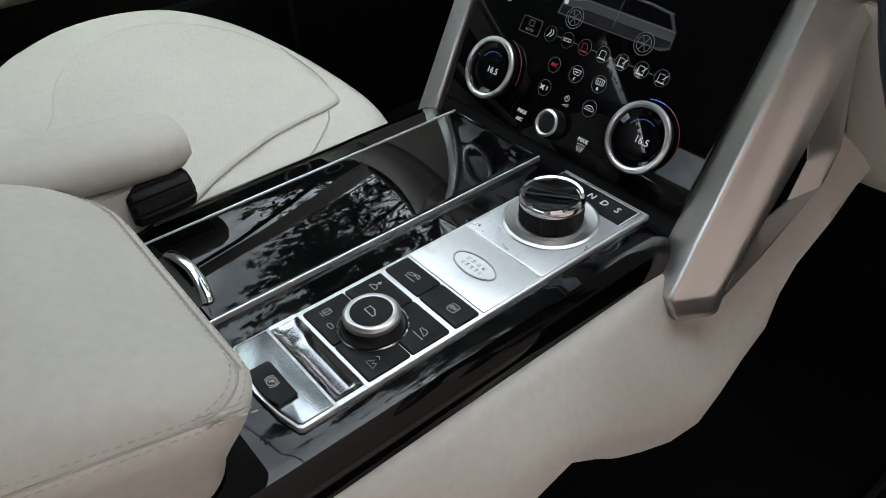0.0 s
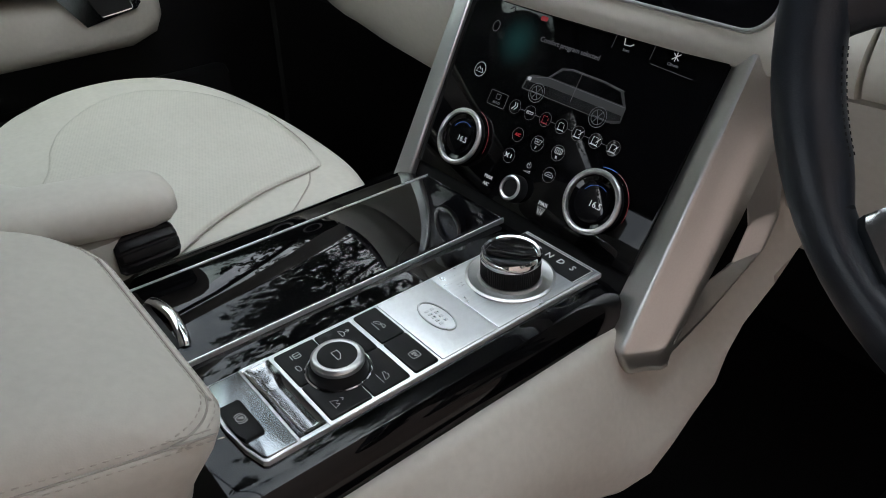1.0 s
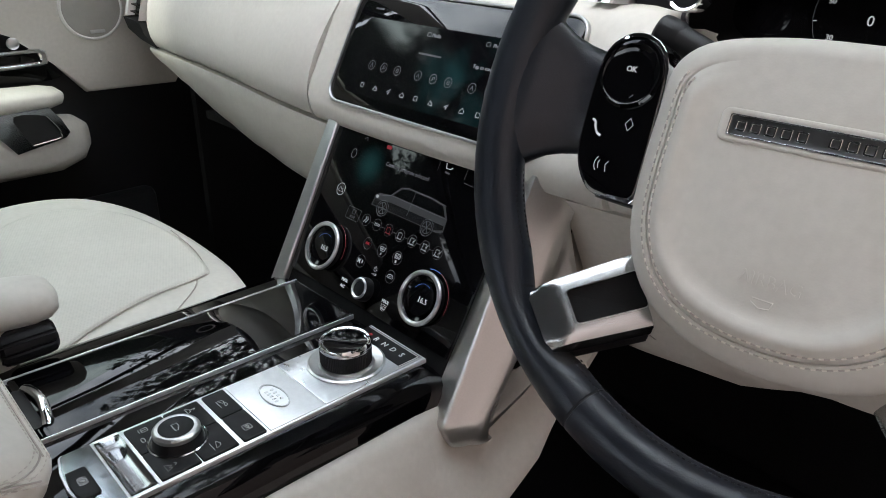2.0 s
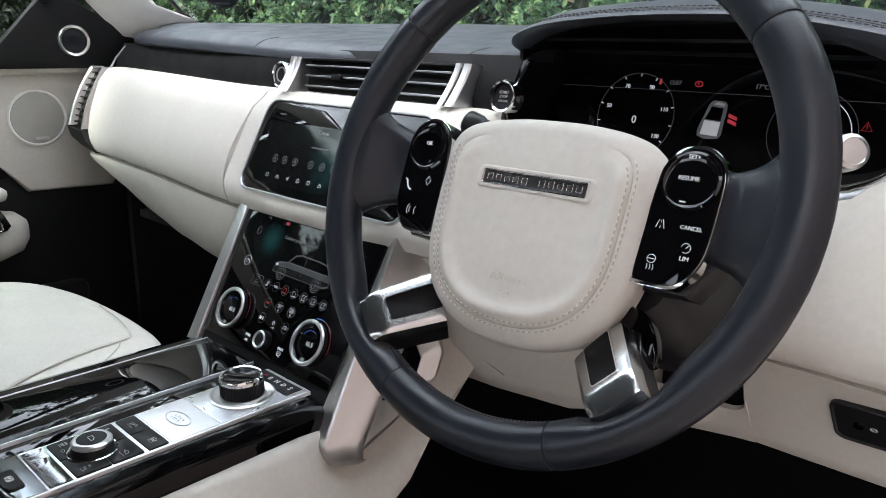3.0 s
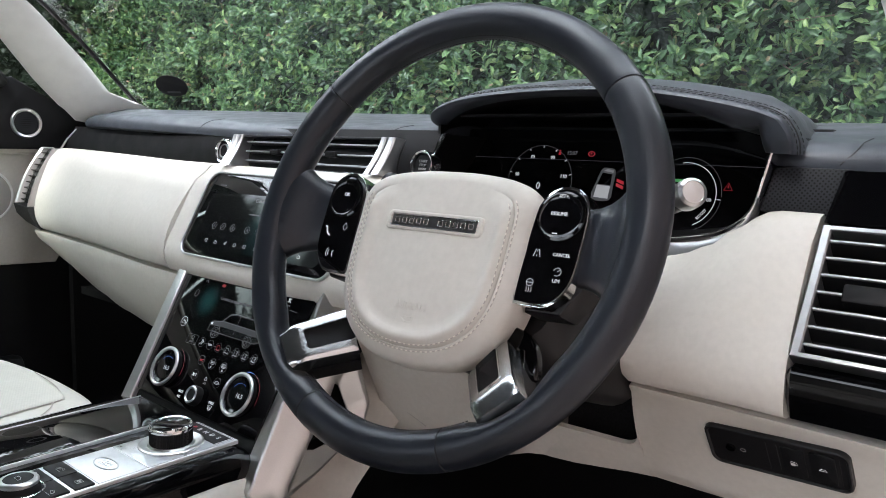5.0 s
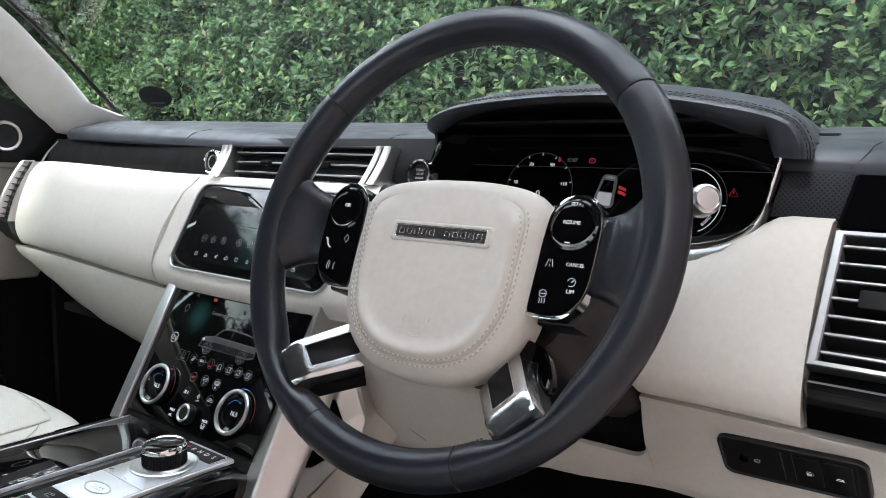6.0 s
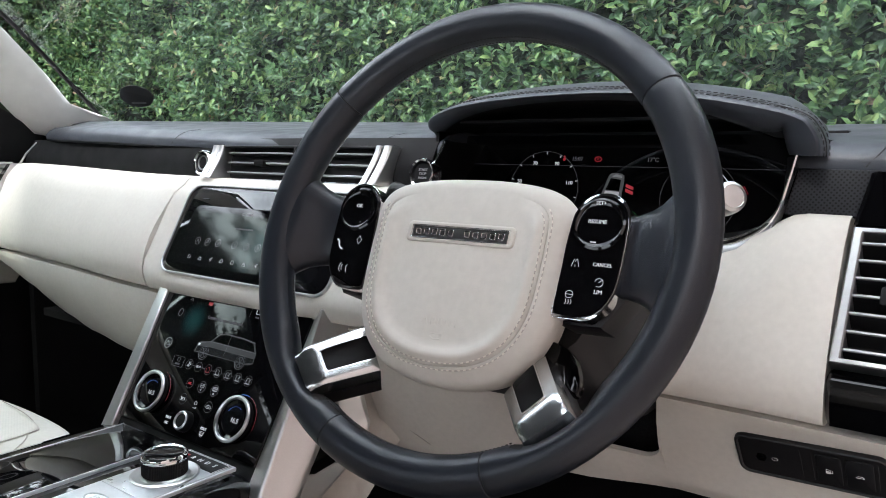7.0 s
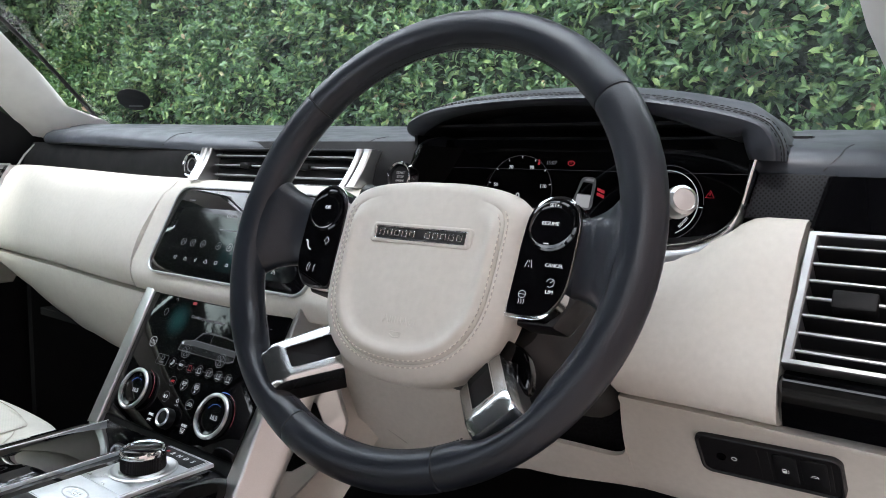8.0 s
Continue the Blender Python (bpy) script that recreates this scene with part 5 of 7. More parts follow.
def centre_vents():
    root = thing("centre_vents", (0, 0.25, 1.235), "pair of slim slatted air vents with silver fins", "air vent")
    M = plane_at((0, 0.236, 1.259), 8)
    for cx in (-0.070, 0.069):
        slatted_vent(M @ Matrix.Translation((cx, 0, 0)), 0.136, 0.041, 3, root, VENTMETAL, (0.005 if cx < 0 else -0.015,))
    part("divider", prism(rrect(0.004, 0.044, 0.001, 2, 0, 0), -0.02, 0.001, M, 0.001), PLASTIC, root)
    for s in (-1, 1):
        for k, (x, wd) in enumerate(((0.142, 0.009), (0.154, 0.012))):
            rings = []
            for h in span(0, 1, 6):
                out = 0.004 + 0.022 * (1 - h) ** 1.4
                xx, e = x + 0.003 * h, wd * 0.18
                rings.append([tuple(M @ Vector((s * u, -0.025 + 0.049 * h, w))) for u, w in ((xx, -0.02), (xx, out - e), (xx + e, out), (xx + wd - e, out), (xx + wd, out - e), (xx + wd, -0.02))])
            part("silver_fin", loft(rings), SATIN, root, "satin silver fin", sharp=30)
    part("bezel", prism(rrect(0.30, 0.0025, 0.001, 2, 0, -0.0235), -0.02, 0.002, M, 0.001), CHROME, root, "thin chrome lower edge")
    part("bezel", prism(rrect(0.30, 0.0030, 0.001, 2, 0, 0.0225), -0.02, 0.001, M, 0.001), PLASTIC, root)


def round_button(x, y, z, r, label, text):
    root = thing("push_button", (x, y, z), label, "button", "round buttons beside the vents")
    m = plane_at((x, y, z), 10)
    part("ring", lathe([(r, -0.01), (r, 0.004), (r * 0.93, 0.006), (r * 0.82, 0.005), (r * 0.78, 0.001), (r * 0.78, -0.005)], m, 48), CHROME, root, "chrome ring")
    part("cap", lathe([(r * 0.78, -0.005), (r * 0.77, 0.0015), (0.0004, 0.002)], m, 32), BUTTON, root, "black cap")
    if text:
        part("lettering", join(words("START", r * 0.25, m, 0, r * 0.24, 0.0022), words("STOP", r * 0.25, m, 0, -r * 0.02, 0.0022), words("ENGINE", r * 0.20, m, 0, -r * 0.28, 0.0022)), mat("grey_print", (0.22, 0.22, 0.22), 0.5), root, "white lettering")
    else:
        part("inner_ring", lathe([(r * 0.6, 0.0015), (r * 0.58, 0.003), (r * 0.5, 0.003), (r * 0.48, 0.0015)], m, 32), SATIN, root)


def touchscreen():
    M = plane_at((0, 0.1655, 1.170), 28.4)
    root = thing("touchscreen", (0, 0.14, 1.11), "wide black touchscreen in a slim silver frame, switched on", "touchscreen")
    part("frame", ring_plate(rrect(0.321, 0.131, 0.021, 8), rrect(0.3155, 0.1255, 0.0185, 8), -0.02, 0.0025, M, 0.0008), SATIN, root, "slim satin silver frame")
    part("glass", prism(rrect(0.317, 0.125, 0.019, 8), -0.02, 0.0005, M, 0.0005), SCREEN, root, "black glass")
    z = 0.0008
    part("glow_patch", prism(rrect(0.27, 0.085, 0.01, 4, 0.0, -0.008), 0, 0.0007, M), blob("deep_teal", (0.02, 0.12, 0.13), 0.30, (0.03, 0.016, 0.050), 0.085, 16), root, "dim teal picture on the screen")
    for i, x in enumerate((-0.1000, -0.0795, -0.0570, -0.0240, -0.0010, 0.0210, 0.0540, 0.0760, 0.0980)):
        y = -0.0165
        inside = [[[(x - 0.002, y - 0.002), (x, y + 0.002), (x + 0.002, y - 0.002)]], [oval(0.0015, 0.0015, 10, x + 0.0004, y + 0.0006, 0, 340), [(x - 0.0008, y - 0.0006), (x - 0.0024, y - 0.0024)]], [rrect(0.0030, 0.0034, 0.0006, 2, x, y) + [rrect(0.0030, 0.0034, 0.0006, 2, x, y)[0]], [(x - 0.0015, y), (x + 0.0015, y)]]][i % 3]
        part("touch_symbol", strokes([oval(0.0050, 0.0050, 18, x, y) + [oval(0.0050, 0.0050, 18, x, y)[0]]] + inside, 0.0004, M, z), CAPTION, root)
    for i in range(10):
        x, y = -0.1035 + 0.0222 * i, -0.0395
        s = [[(x - 0.003, y - 0.0022), (x - 0.003, y + 0.0022), (x + 0.0015, y + 0.0022), (x + 0.0015, y - 0.0022), (x - 0.003, y - 0.0022)], [(x - 0.0030, y - 0.0025), (x - 0.0008, y + 0.0022), (x + 0.0006, y - 0.0004), (x + 0.0016, y + 0.0010), (x + 0.0032, y - 0.0025), (x - 0.0030, y - 0.0025)], [(x - 0.0025, y - 0.0006), (x + 0.0026, y + 0.0026), (x + 0.0004, y - 0.0028), (x, y), (x - 0.0025, y - 0.0006)], [(x - 0.0028, y - 0.0024), (x - 0.0028, y), (x, y + 0.0026), (x + 0.0028, y), (x + 0.0028, y - 0.0024), (x - 0.0028, y - 0.0024)]][i % 4]
        part("menu_symbol", strokes([s], 0.0006, M, z), WHITE, root)
    for x, y in ((-0.0290, 0.0265), (0.0545, 0.0265)):
        part("heading_symbol", strokes([rrect(0.0050, 0.0040, 0.0008, 2, x, y) + [rrect(0.0050, 0.0040, 0.0008, 2, x, y)[0]]], 0.0005, M, z), CAPTION, root)
    for t, x, y in (("Media", -0.018, 0.026), ("Phone", 0.068, 0.026), ("Tap to connect", 0.062, 0.004)):
        part("caption", words(t, 0.0054, M, x, y, z), CAPTION, root, "dim lettering " + t)
    for bw, bx, by in ((0.034, -0.018, 0.006), (0.014, -0.12, 0.045)):
        part("caption_bar", prism(rrect(bw, 0.0018, 0.0006, 2, bx, by), 0, z, M), DIM, root)


def binnacle():
    root = thing("instrument_binnacle", (0.42, 0.25, 1.19), "hooded instrument binnacle with stitched charcoal leather", "instrument panel")
    arch = smooth_outline([(0.186, 0.285, 1.299), (0.192, 0.268, 1.312), (0.215, 0.245, 1.325), (0.262, 0.226, 1.336), (0.322, 0.212, 1.3415), (0.40, 0.205, 1.3445), (0.475, 0.205, 1.3435), (0.540, 0.206, 1.3365), (0.598, 0.208, 1.3250), (0.626, 0.209, 1.3150), (0.638, 0.211, 1.302), (0.6435, 0.214, 1.288), (0.6435, 0.220, 1.275)], 4, False)
    HOOD_FACE = [(0.186, 0.024), (0.215, 0.024), (0.262, 0.0205), (0.322, 0.0170), (0.42, 0.0165), (0.50, 0.0195), (0.56, 0.0265), (0.60, 0.0325), (0.645, 0.0350)]
    rings, lining = [], []
    n = len(arch)
    for i, p in enumerate(arch):
        p = Vector(p)
        a, b = Vector(arch[max(i - 1, 0)]), Vector(arch[min(i + 1, n - 1)])
        t = (b - a).normalized()
        nrm = Vector((-t.z, 0, t.x)).normalized()
        back = Vector((p.x + (0.43 - p.x) * (0.10 + 0.10 * max(0, min(1, (p.x - 0.60) / 0.035))), 0.47, 1.290 + (p.z - 1.29) * 0.45))
        deep = ease(p.x, HOOD_FACE)
        end = max(0, min(1, (p.x - 0.60) / 0.035))
        tip = p - nrm * deep
        if p.x > 0.585:
            k = max(0, min(1, (p.x - 0.585) / 0.035))
            tip = tip.lerp(Vector((0.602 + 0.004 * (1.315 - p.z) / 0.04, p.y, 1.2965 - 0.5 * (1.315 - p.z))), k * k * (3 - 2 * k))
        fold = p - nrm * 0.0130
        prof = [tip + Vector((0, 0.026, 0)) - nrm * 0.001, tip + Vector((0, 0.019, 0)), fold.lerp(tip, 0.88) + Vector((0, 0.0125, 0)), fold.lerp(tip, 0.62) + Vector((0, 0.0062, 0)), fold.lerp(tip, 0.3) + Vector((0, 0.0020, 0)), fold]
        prof += [p + Vector((0, dy, 0)) + nrm * (dn - 0.014 * end * min(1, dy / 0.05)) for dy, dn in ((0.001, -0.0115), (0.0035, -0.0100), (0.008, -0.0088), (0.020, -0.0052), (0.034, -0.0012), (0.046, 0.0014), (0.060, 0.0016))]
        front = p + Vector((0, 0.060, 0)) + nrm * (0.0016 - 0.014 * end)
        for f in (0.5, 1.0):
            prof.append(front.lerp(back, f) + nrm * 0.004 * math.sin(math.pi * f))
        prof.append(back - nrm * 0.02)
        prof.append(tip + Vector((0, 0.028, 0)) + nrm * 0.004)
        lining.append([tuple(tip + Vector((0, dy, 0)) + nrm * dn) for dy, dn in ((0.0240, -0.0004), (0.10, -0.0050), (0.10, -0.0010), (0.0270, 0.0035))])
        rings.append([tuple(v) for v in prof])
    part("hood", loft(rings), PAD, root, "charcoal leather hood", sharp=50)
    part("hood_lining", loft(lining), CORNER, root, "black underside of the hood")
    def hood_line(dy, dn):
        out = []
        for i, p in enumerate(arch):
            a, b = Vector(arch[max(i - 1, 0)]), Vector(arch[min(i + 1, n - 1)])
            t = (b - a).normalized()
            out.append(Vector(p) + Vector((0, dy, 0)) + Vector((-t.z, 0, t.x)).normalized() * dn)
        return out
    for dy, dn in ((0.0068, -0.0088), (0.0160, -0.0060)):
        part("stitching", stitches(hood_line(dy, dn), 0.0042, 0.0014, 0.00042), DTHREAD, root, "row of dark stitching")
    part("seam", tube(hood_line(0.0115, -0.0078), 0.0006, 5), RUBBER, root, "sewn seam of the hood")
    # chrome frame
    u = smooth_outline([(0.250, 0.236, 1.288), (0.237, 0.234, 1.262), (0.224, 0.234, 1.236), (0.232, 0.236, 1.214), (0.27, 0.238, 1.199), (0.34, 0.238, 1.190), (0.44, 0.236, 1.189), (0.541, 0.233, 1.199), (0.580, 0.232, 1.211), (0.599, 0.231, 1.228), (0.607, 0.230, 1.252), (0.613, 0.230, 1.279)], 4, False)
    rim, foot = [], []
    for i, p in enumerate(u):
        p = Vector(p)
        t = (Vector(u[min(i + 1, len(u) - 1)]) - Vector(u[max(i - 1, 0)])).normalized()
        d = Vector((t.z, 0, -t.x))
        w = 0.0026 + 0.0032 * math.exp(-((p.z - 1.205) / 0.024) ** 2)
        rim.append([p, p + Vector((0, -0.0022, 0)) + d * 0.0004, p + Vector((0, -0.0028, 0)) + d * w * 0.5, p + Vector((0, -0.0020, 0)) + d * w, p + d * (w + 0.0006) + Vector((0, 0.003, 0)), p + d * w + Vector((0, 0.012, 0)), p + Vector((0, 0.012, 0))])
        wb = 0.019 * math.exp(-((p.z - 1.189) / 0.024) ** 2)
        if p.z < 1.240:
            foot.append([p + d * a + Vector((0, b, 0)) for a, b in ((w * 0.8, 0.001), (w, -0.0012), (w + wb * 0.4, -0.0045), (w + wb * 0.8, -0.0050), (w + wb, -0.002), (w + wb, 0.014), (w * 0.8, 0.014))])
    part("chrome_frame", loft([[tuple(v) for v in r] for r in rim]), CHROME, root, "thin bright frame of the instruments")
    part("frame_foot", loft([[tuple(v) for v in r] for r in foot]), VENTMETAL, root, "satin grey band below the instruments")
    SM = plane_at((0.42, 0.300, 1.240), 12)
    sc = []
    for p in u:
        sc.append((0.42 + (p[0] - 0.42) * 0.98, 0.30 + (p[2] - 1.24) * 0.21, 1.24 + (p[2] - 1.24) * 0.95))
    part("shroud", loft([[tuple(v) for v in u], sc], False), CORNER, root, "black inner shroud")
    part("display", prism(rrect(0.40, 0.115, 0.01, 4), -0.01, 0.0, SM), SCREEN, root, "black instrument display")
    part("roof_lining", box(0.25, 0.605, 0.262, 0.40, 1.309, 1.312), CORNER, root, "black underside of the hood")
    part("end_cheek", join(box(0.216, 0.220, 0.262, 0.42, 1.20, 1.30), box(0.627, 0.631, 0.262, 0.42, 1.2, 1.29), box(0.21, 0.635, 0.335, 0.345, 1.17, 1.30)), CORNER, root)

    def S(x, zw):
        return (x - 0.42, (zw - 1.24) / math.cos(radians(12)))
    # speed dial
    cx, cy = S(0.3385, 1.2360)
    ticks = []
    for i in range(13):
        a = radians(240 - i * 25)
        ticks.append([(cx + 0.0400 * math.cos(a), cy + 0.0400 * math.sin(a)), (cx + 0.0428 * math.cos(a), cy + 0.0428 * math.sin(a))])
    part("dial_ticks", strokes(ticks, 0.0008, SM, 0.0008), WHITE, root, "white speedometer ticks")
    part("dial_edge", strokes([oval(0.0432, 0.0432, 40, cx, cy, -60, 240)], 0.0004, SM, 0.0008), DIM, root)
    for i, t in enumerate(("10", "30", "50", "70", "90", "110", "130")):
        a = radians(265 - i * 50)
        part("dial_number", words(t, 0.0058, SM, cx + 0.0325 * math.cos(a), cy + 0.0325 * math.sin(a), 0.0006), WHITE, root, "speed figure " + t)
    part("speed_figure", words("0", 0.011, SM, cx, cy - 0.004, 0.0006), WHITE, root, "large figure 0")
    cx, cy = S(0.5120, 1.2330)
    part("power_ring", strokes([oval(0.0325, 0.0325, 36, cx, cy, -65, 100)], 0.0008, SM, 0.0008), WHITE, root, "white arc of the power gauge")
    part("power_ring", strokes([oval(0.0378, 0.0378, 48, cx, cy, 0, 360)], 0.0004, SM, 0.0008), DIM, root, "faint outer ring of the power gauge")
    part("gauge_mark", strokes([[(cx + 0.0335, cy - 0.003), (cx + 0.0375, cy - 0.003)]], 0.0008, SM, 0.0008), WHITE, root)
    part("gauge_mark", words("BOOST", 0.0040, SM, cx + 0.0205, cy - 0.0185, 0.0006, turn=50), WHITE, root, "small lettering BOOST")
    part("gauge_mark", words("100", 0.0050, SM, cx + 0.0245, cy - 0.004, 0.0006), WHITE, root, "gauge figure 100")
    part("gauge_mark", prism(rrect(0.010, 0.003, 0.001, 2, cx - 0.008, cy + 0.014), 0, 0.0006, SM), glow("green_mark", (0.06, 0.30, 0.09), 0.4), root)
    x, y = S(0.4210, 1.2395)
    fig = part("car_figure", prism(smooth_outline([(x - 0.0125, y - 0.017), (x + 0.009, y - 0.018), (x + 0.0115, y - 0.004), (x + 0.0120, y + 0.014), (x + 0.004, y + 0.0170), (x - 0.004, y + 0.0155), (x - 0.0085, y + 0.003)], 3), 0, 0.0004, SM), glow("grey_car", (0.06, 0.062, 0.066), 0.4), root, "small silver car figure seen from above")
    part("bonnet", prism([(x - 0.0095, y - 0.0155), (x + 0.0075, y - 0.0165), (x + 0.0085, y - 0.003), (x - 0.0075, y - 0.002)], 0.0004, 0.0008, SM), glow("silver_car", (0.36, 0.37, 0.38), 0.5), fig, "bright bonnet")
    part("windscreen", prism([(x - 0.0070, y - 0.001), (x + 0.0085, y - 0.002), (x + 0.0090, y + 0.0100), (x - 0.0025, y + 0.0115)], 0.0004, 0.0008, SM), SCREEN, fig, "dark glass")
    part("roof_edge", prism([(x - 0.0015, y + 0.0135), (x + 0.0098, y + 0.0120), (x + 0.0098, y + 0.0145), (x + 0.003, y + 0.0158)], 0.0004, 0.0008, SM), glow("silver_roof", (0.22, 0.225, 0.23), 0.4), fig)
    part("door_warning", join(*[prism([(x + 0.0150, y + 0.006 - 0.005 * i), (x + 0.0235, y + 0.003 - 0.005 * i), (x + 0.0235, y - 0.0005 - 0.005 * i), (x + 0.0150, y + 0.0025 - 0.005 * i)], 0, 0.0006, SM) for i in range(2)]), RED, root, "red open-door mark")
    x, y = S(0.3765, 1.2705)
    part("clock", words("15:07", 0.0060, SM, x, y, 0.0006), DIM, root, "clock reading 15:07")
    x, y = S(0.3605, 1.2710)
    part("belt_lamp", join(prism(oval(0.0011, 0.0011, 10, x, y + 0.0020), 0, 0.0006, SM), prism(rrect(0.0028, 0.0036, 0.001, 2, x, y - 0.001), 0, 0.0006, SM)), RED, root, "red belt warning lamp")
    x, y = S(0.4010, 1.2705)
    part("brake_lamp", join(ring_plate(oval(0.0042, 0.0030, 20, x, y), oval(0.0034, 0.0022, 20, x, y), 0, 0.0006, SM), words("P", 0.0036, SM, x, y, 0.0004)), RED, root, "red brake warning lamp")
    x, y = S(0.5550, 1.2430)
    part("warning_triangle", strokes([[(x - 0.0042, y - 0.0034), (x + 0.0042, y - 0.0034), (x, y + 0.004), (x - 0.0042, y - 0.0034)], [(x, y + 0.0016), (x, y - 0.0014)]], 0.0008, SM, 0.0008), RED, root, "red warning triangle")
    x, y = S(0.4620, 1.2705)
    part("temperature", words("17°C", 0.006, SM, x, y, 0.0006), DIM, root, "temperature reading")
    part("display_line", prism(rrect(0.36, 0.0005, 0.0002, 1, 0.0, S(0, 1.2630)[1]), 0, 0.0004, SM), glow("grey_line", (0.03, 0.03, 0.04), 0.3), root)


def outer_vent():
    root = thing("driver_air_vent", (0.71, 0.2, 1.12), "slatted driver's air vent in a silver frame", "air vent")
    # the face leans: top 0.218, foot 0.161
    M = plane_at((0.7115, 0.1905, 1.1715), 30)
    out = [(-0.050, 0.056), (0.058, 0.056), (0.052, -0.056), (-0.052, -0.056)]
    inn = [(-0.0425, 0.0515), (0.0535, 0.0515), (0.048, -0.0515), (-0.0445, -0.0515)]
    part("frame", ring_plate(out, inn, -0.03, 0.003, M, 0.0015), VENTMETAL, root, "satin silver vent frame", sharp=25)
    slatted_vent(M @ Matrix.Translation((0.003, 0, 0)), 0.097, 0.102, 7, root, VENTMETAL, (-0.0125,), 0.0025)
    trim = thing("fascia_trim", (0.71, 0.2, 1.06), "gloss black end trim round the driver's air vent", "trim")
    part("upper_panel", loft([[(0.668, 0.2425, 1.263), (0.672, 0.239, 1.264), (0.81, 0.239, 1.264), (0.81, 0.26, 1.264)], [(0.660, 0.226, 1.222), (0.663, 0.2225, 1.222), (0.80, 0.2225, 1.222), (0.80, 0.25, 1.222)]]), GLOSS, trim, "gloss black upper panel")
    rings = []
    for x in (0.6585, 0.662, 0.70, 0.75, 0.80):
        e = 0.004 if x < 0.66 else 0
        rings.append([(x, 0.24, 1.116), (x, 0.163 + e, 1.1155 - e), (x, 0.160 + e, 1.108), (x, 0.163 + e, 1.09), (x, 0.172 + e, 1.072 + e), (x, 0.19, 1.067 + e), (x, 0.24, 1.067)])
    part("lower_panel", loft(rings), GLOSS, trim, "gloss black lower panel")
    g = thing("speaker_grille", (0.64, 0.24, 1.225), "small black mesh speaker grille beside the instruments", "speaker grille")
    gm = plane_at((0.6395, 0.2405, 1.2445), 12)
    part("mesh", prism([(-0.026, 0.021), (0.034, 0.021), (0.028, -0.018), (-0.034, -0.018)], -0.008, 0.001, gm, 0.0008), GRILLE, g, "black perforated mesh")


def switch_panel():
    root = thing("switch_panel", (0.65, 0.2, 1.0), "row of small black switches in the knee panel", "switch panel")
    M = plane_at((0.6445, 0.2105, 1.0230), -34) @ Matrix.Rotation(radians(3.2), 4, "Z")
    part("surround", ring_plate(rrect(0.1165, 0.0500, 0.0090, 7), rrect(0.1105, 0.0440, 0.0070, 7), -0.02, 0.0018, M, 0.0009), PLASTIC, root, "black plastic surround")
    part("face", prism(rrect(0.1110, 0.0445, 0.0068, 6), -0.02, 0.0004, M, 0.0003, 1), PLASTIC, root, "black plastic face")
    part("dimmer_wheel", lathe([(0.0042, 0.0003), (0.0038, 0.0022), (0.0004, 0.0030)], M @ Matrix.Translation((-0.038, 0, 0)), 20), GLOSS, root, "small dimmer wheel")
    part("dimmer_mark", strokes([oval(0.0024, 0.0019, 14, -0.0272, 0) + [oval(0.0024, 0.0019, 14, -0.0272, 0)[0]]], 0.0004, M, 0.0009), PRINT, root)
    for x, w in ((0.0145, 0.0205), (0.0370, 0.0215)):
        part("switch", prism(rrect(w - 0.0015, 0.036, 0.003, 4, x, 0), 0.0002, 0.0017, M, 0.0008), BUTTON, root, "black push switch")
    pump = rrect(0.0032, 0.0046, 0.0005, 2, 0.0140, -0.0005)
    part("pump_mark", join(prism(rrect(0.0032, 0.0024, 0.0003, 1, 0.0140, -0.0016), 0.0015, 0.0020, M), strokes([pump + [pump[0]], [(0.0162, -0.0024), (0.0172, -0.0018), (0.0170, 0.0014)]], 0.0005, M, 0.0020)), PRINT, root, "white fuel-pump symbol")
    part("tailgate_mark", strokes([[(0.0338, -0.001), (0.0355, 0.0010), (0.0388, 0.0010), (0.0400, -0.001), (0.0338, -0.001)]], 0.0005, M, 0.0020), PRINT, root, "white tailgate symbol")
    for x in (-0.0065, 0.0022, 0.0500):
        part("seam", prism(rrect(0.0007, 0.036, 0.0003, 1, x, 0), 0.0002, 0.0008, M), RUBBER, root)


dashboard()
centre_vents()
round_button(-0.1945, 0.238, 1.257, 0.0185, "round chrome-ringed button beside the centre vents", False)
round_button(0.226, 0.226, 1.2515, 0.0175, "chrome-ringed engine start button", True)
touchscreen()
binnacle()
outer_vent()
switch_panel()


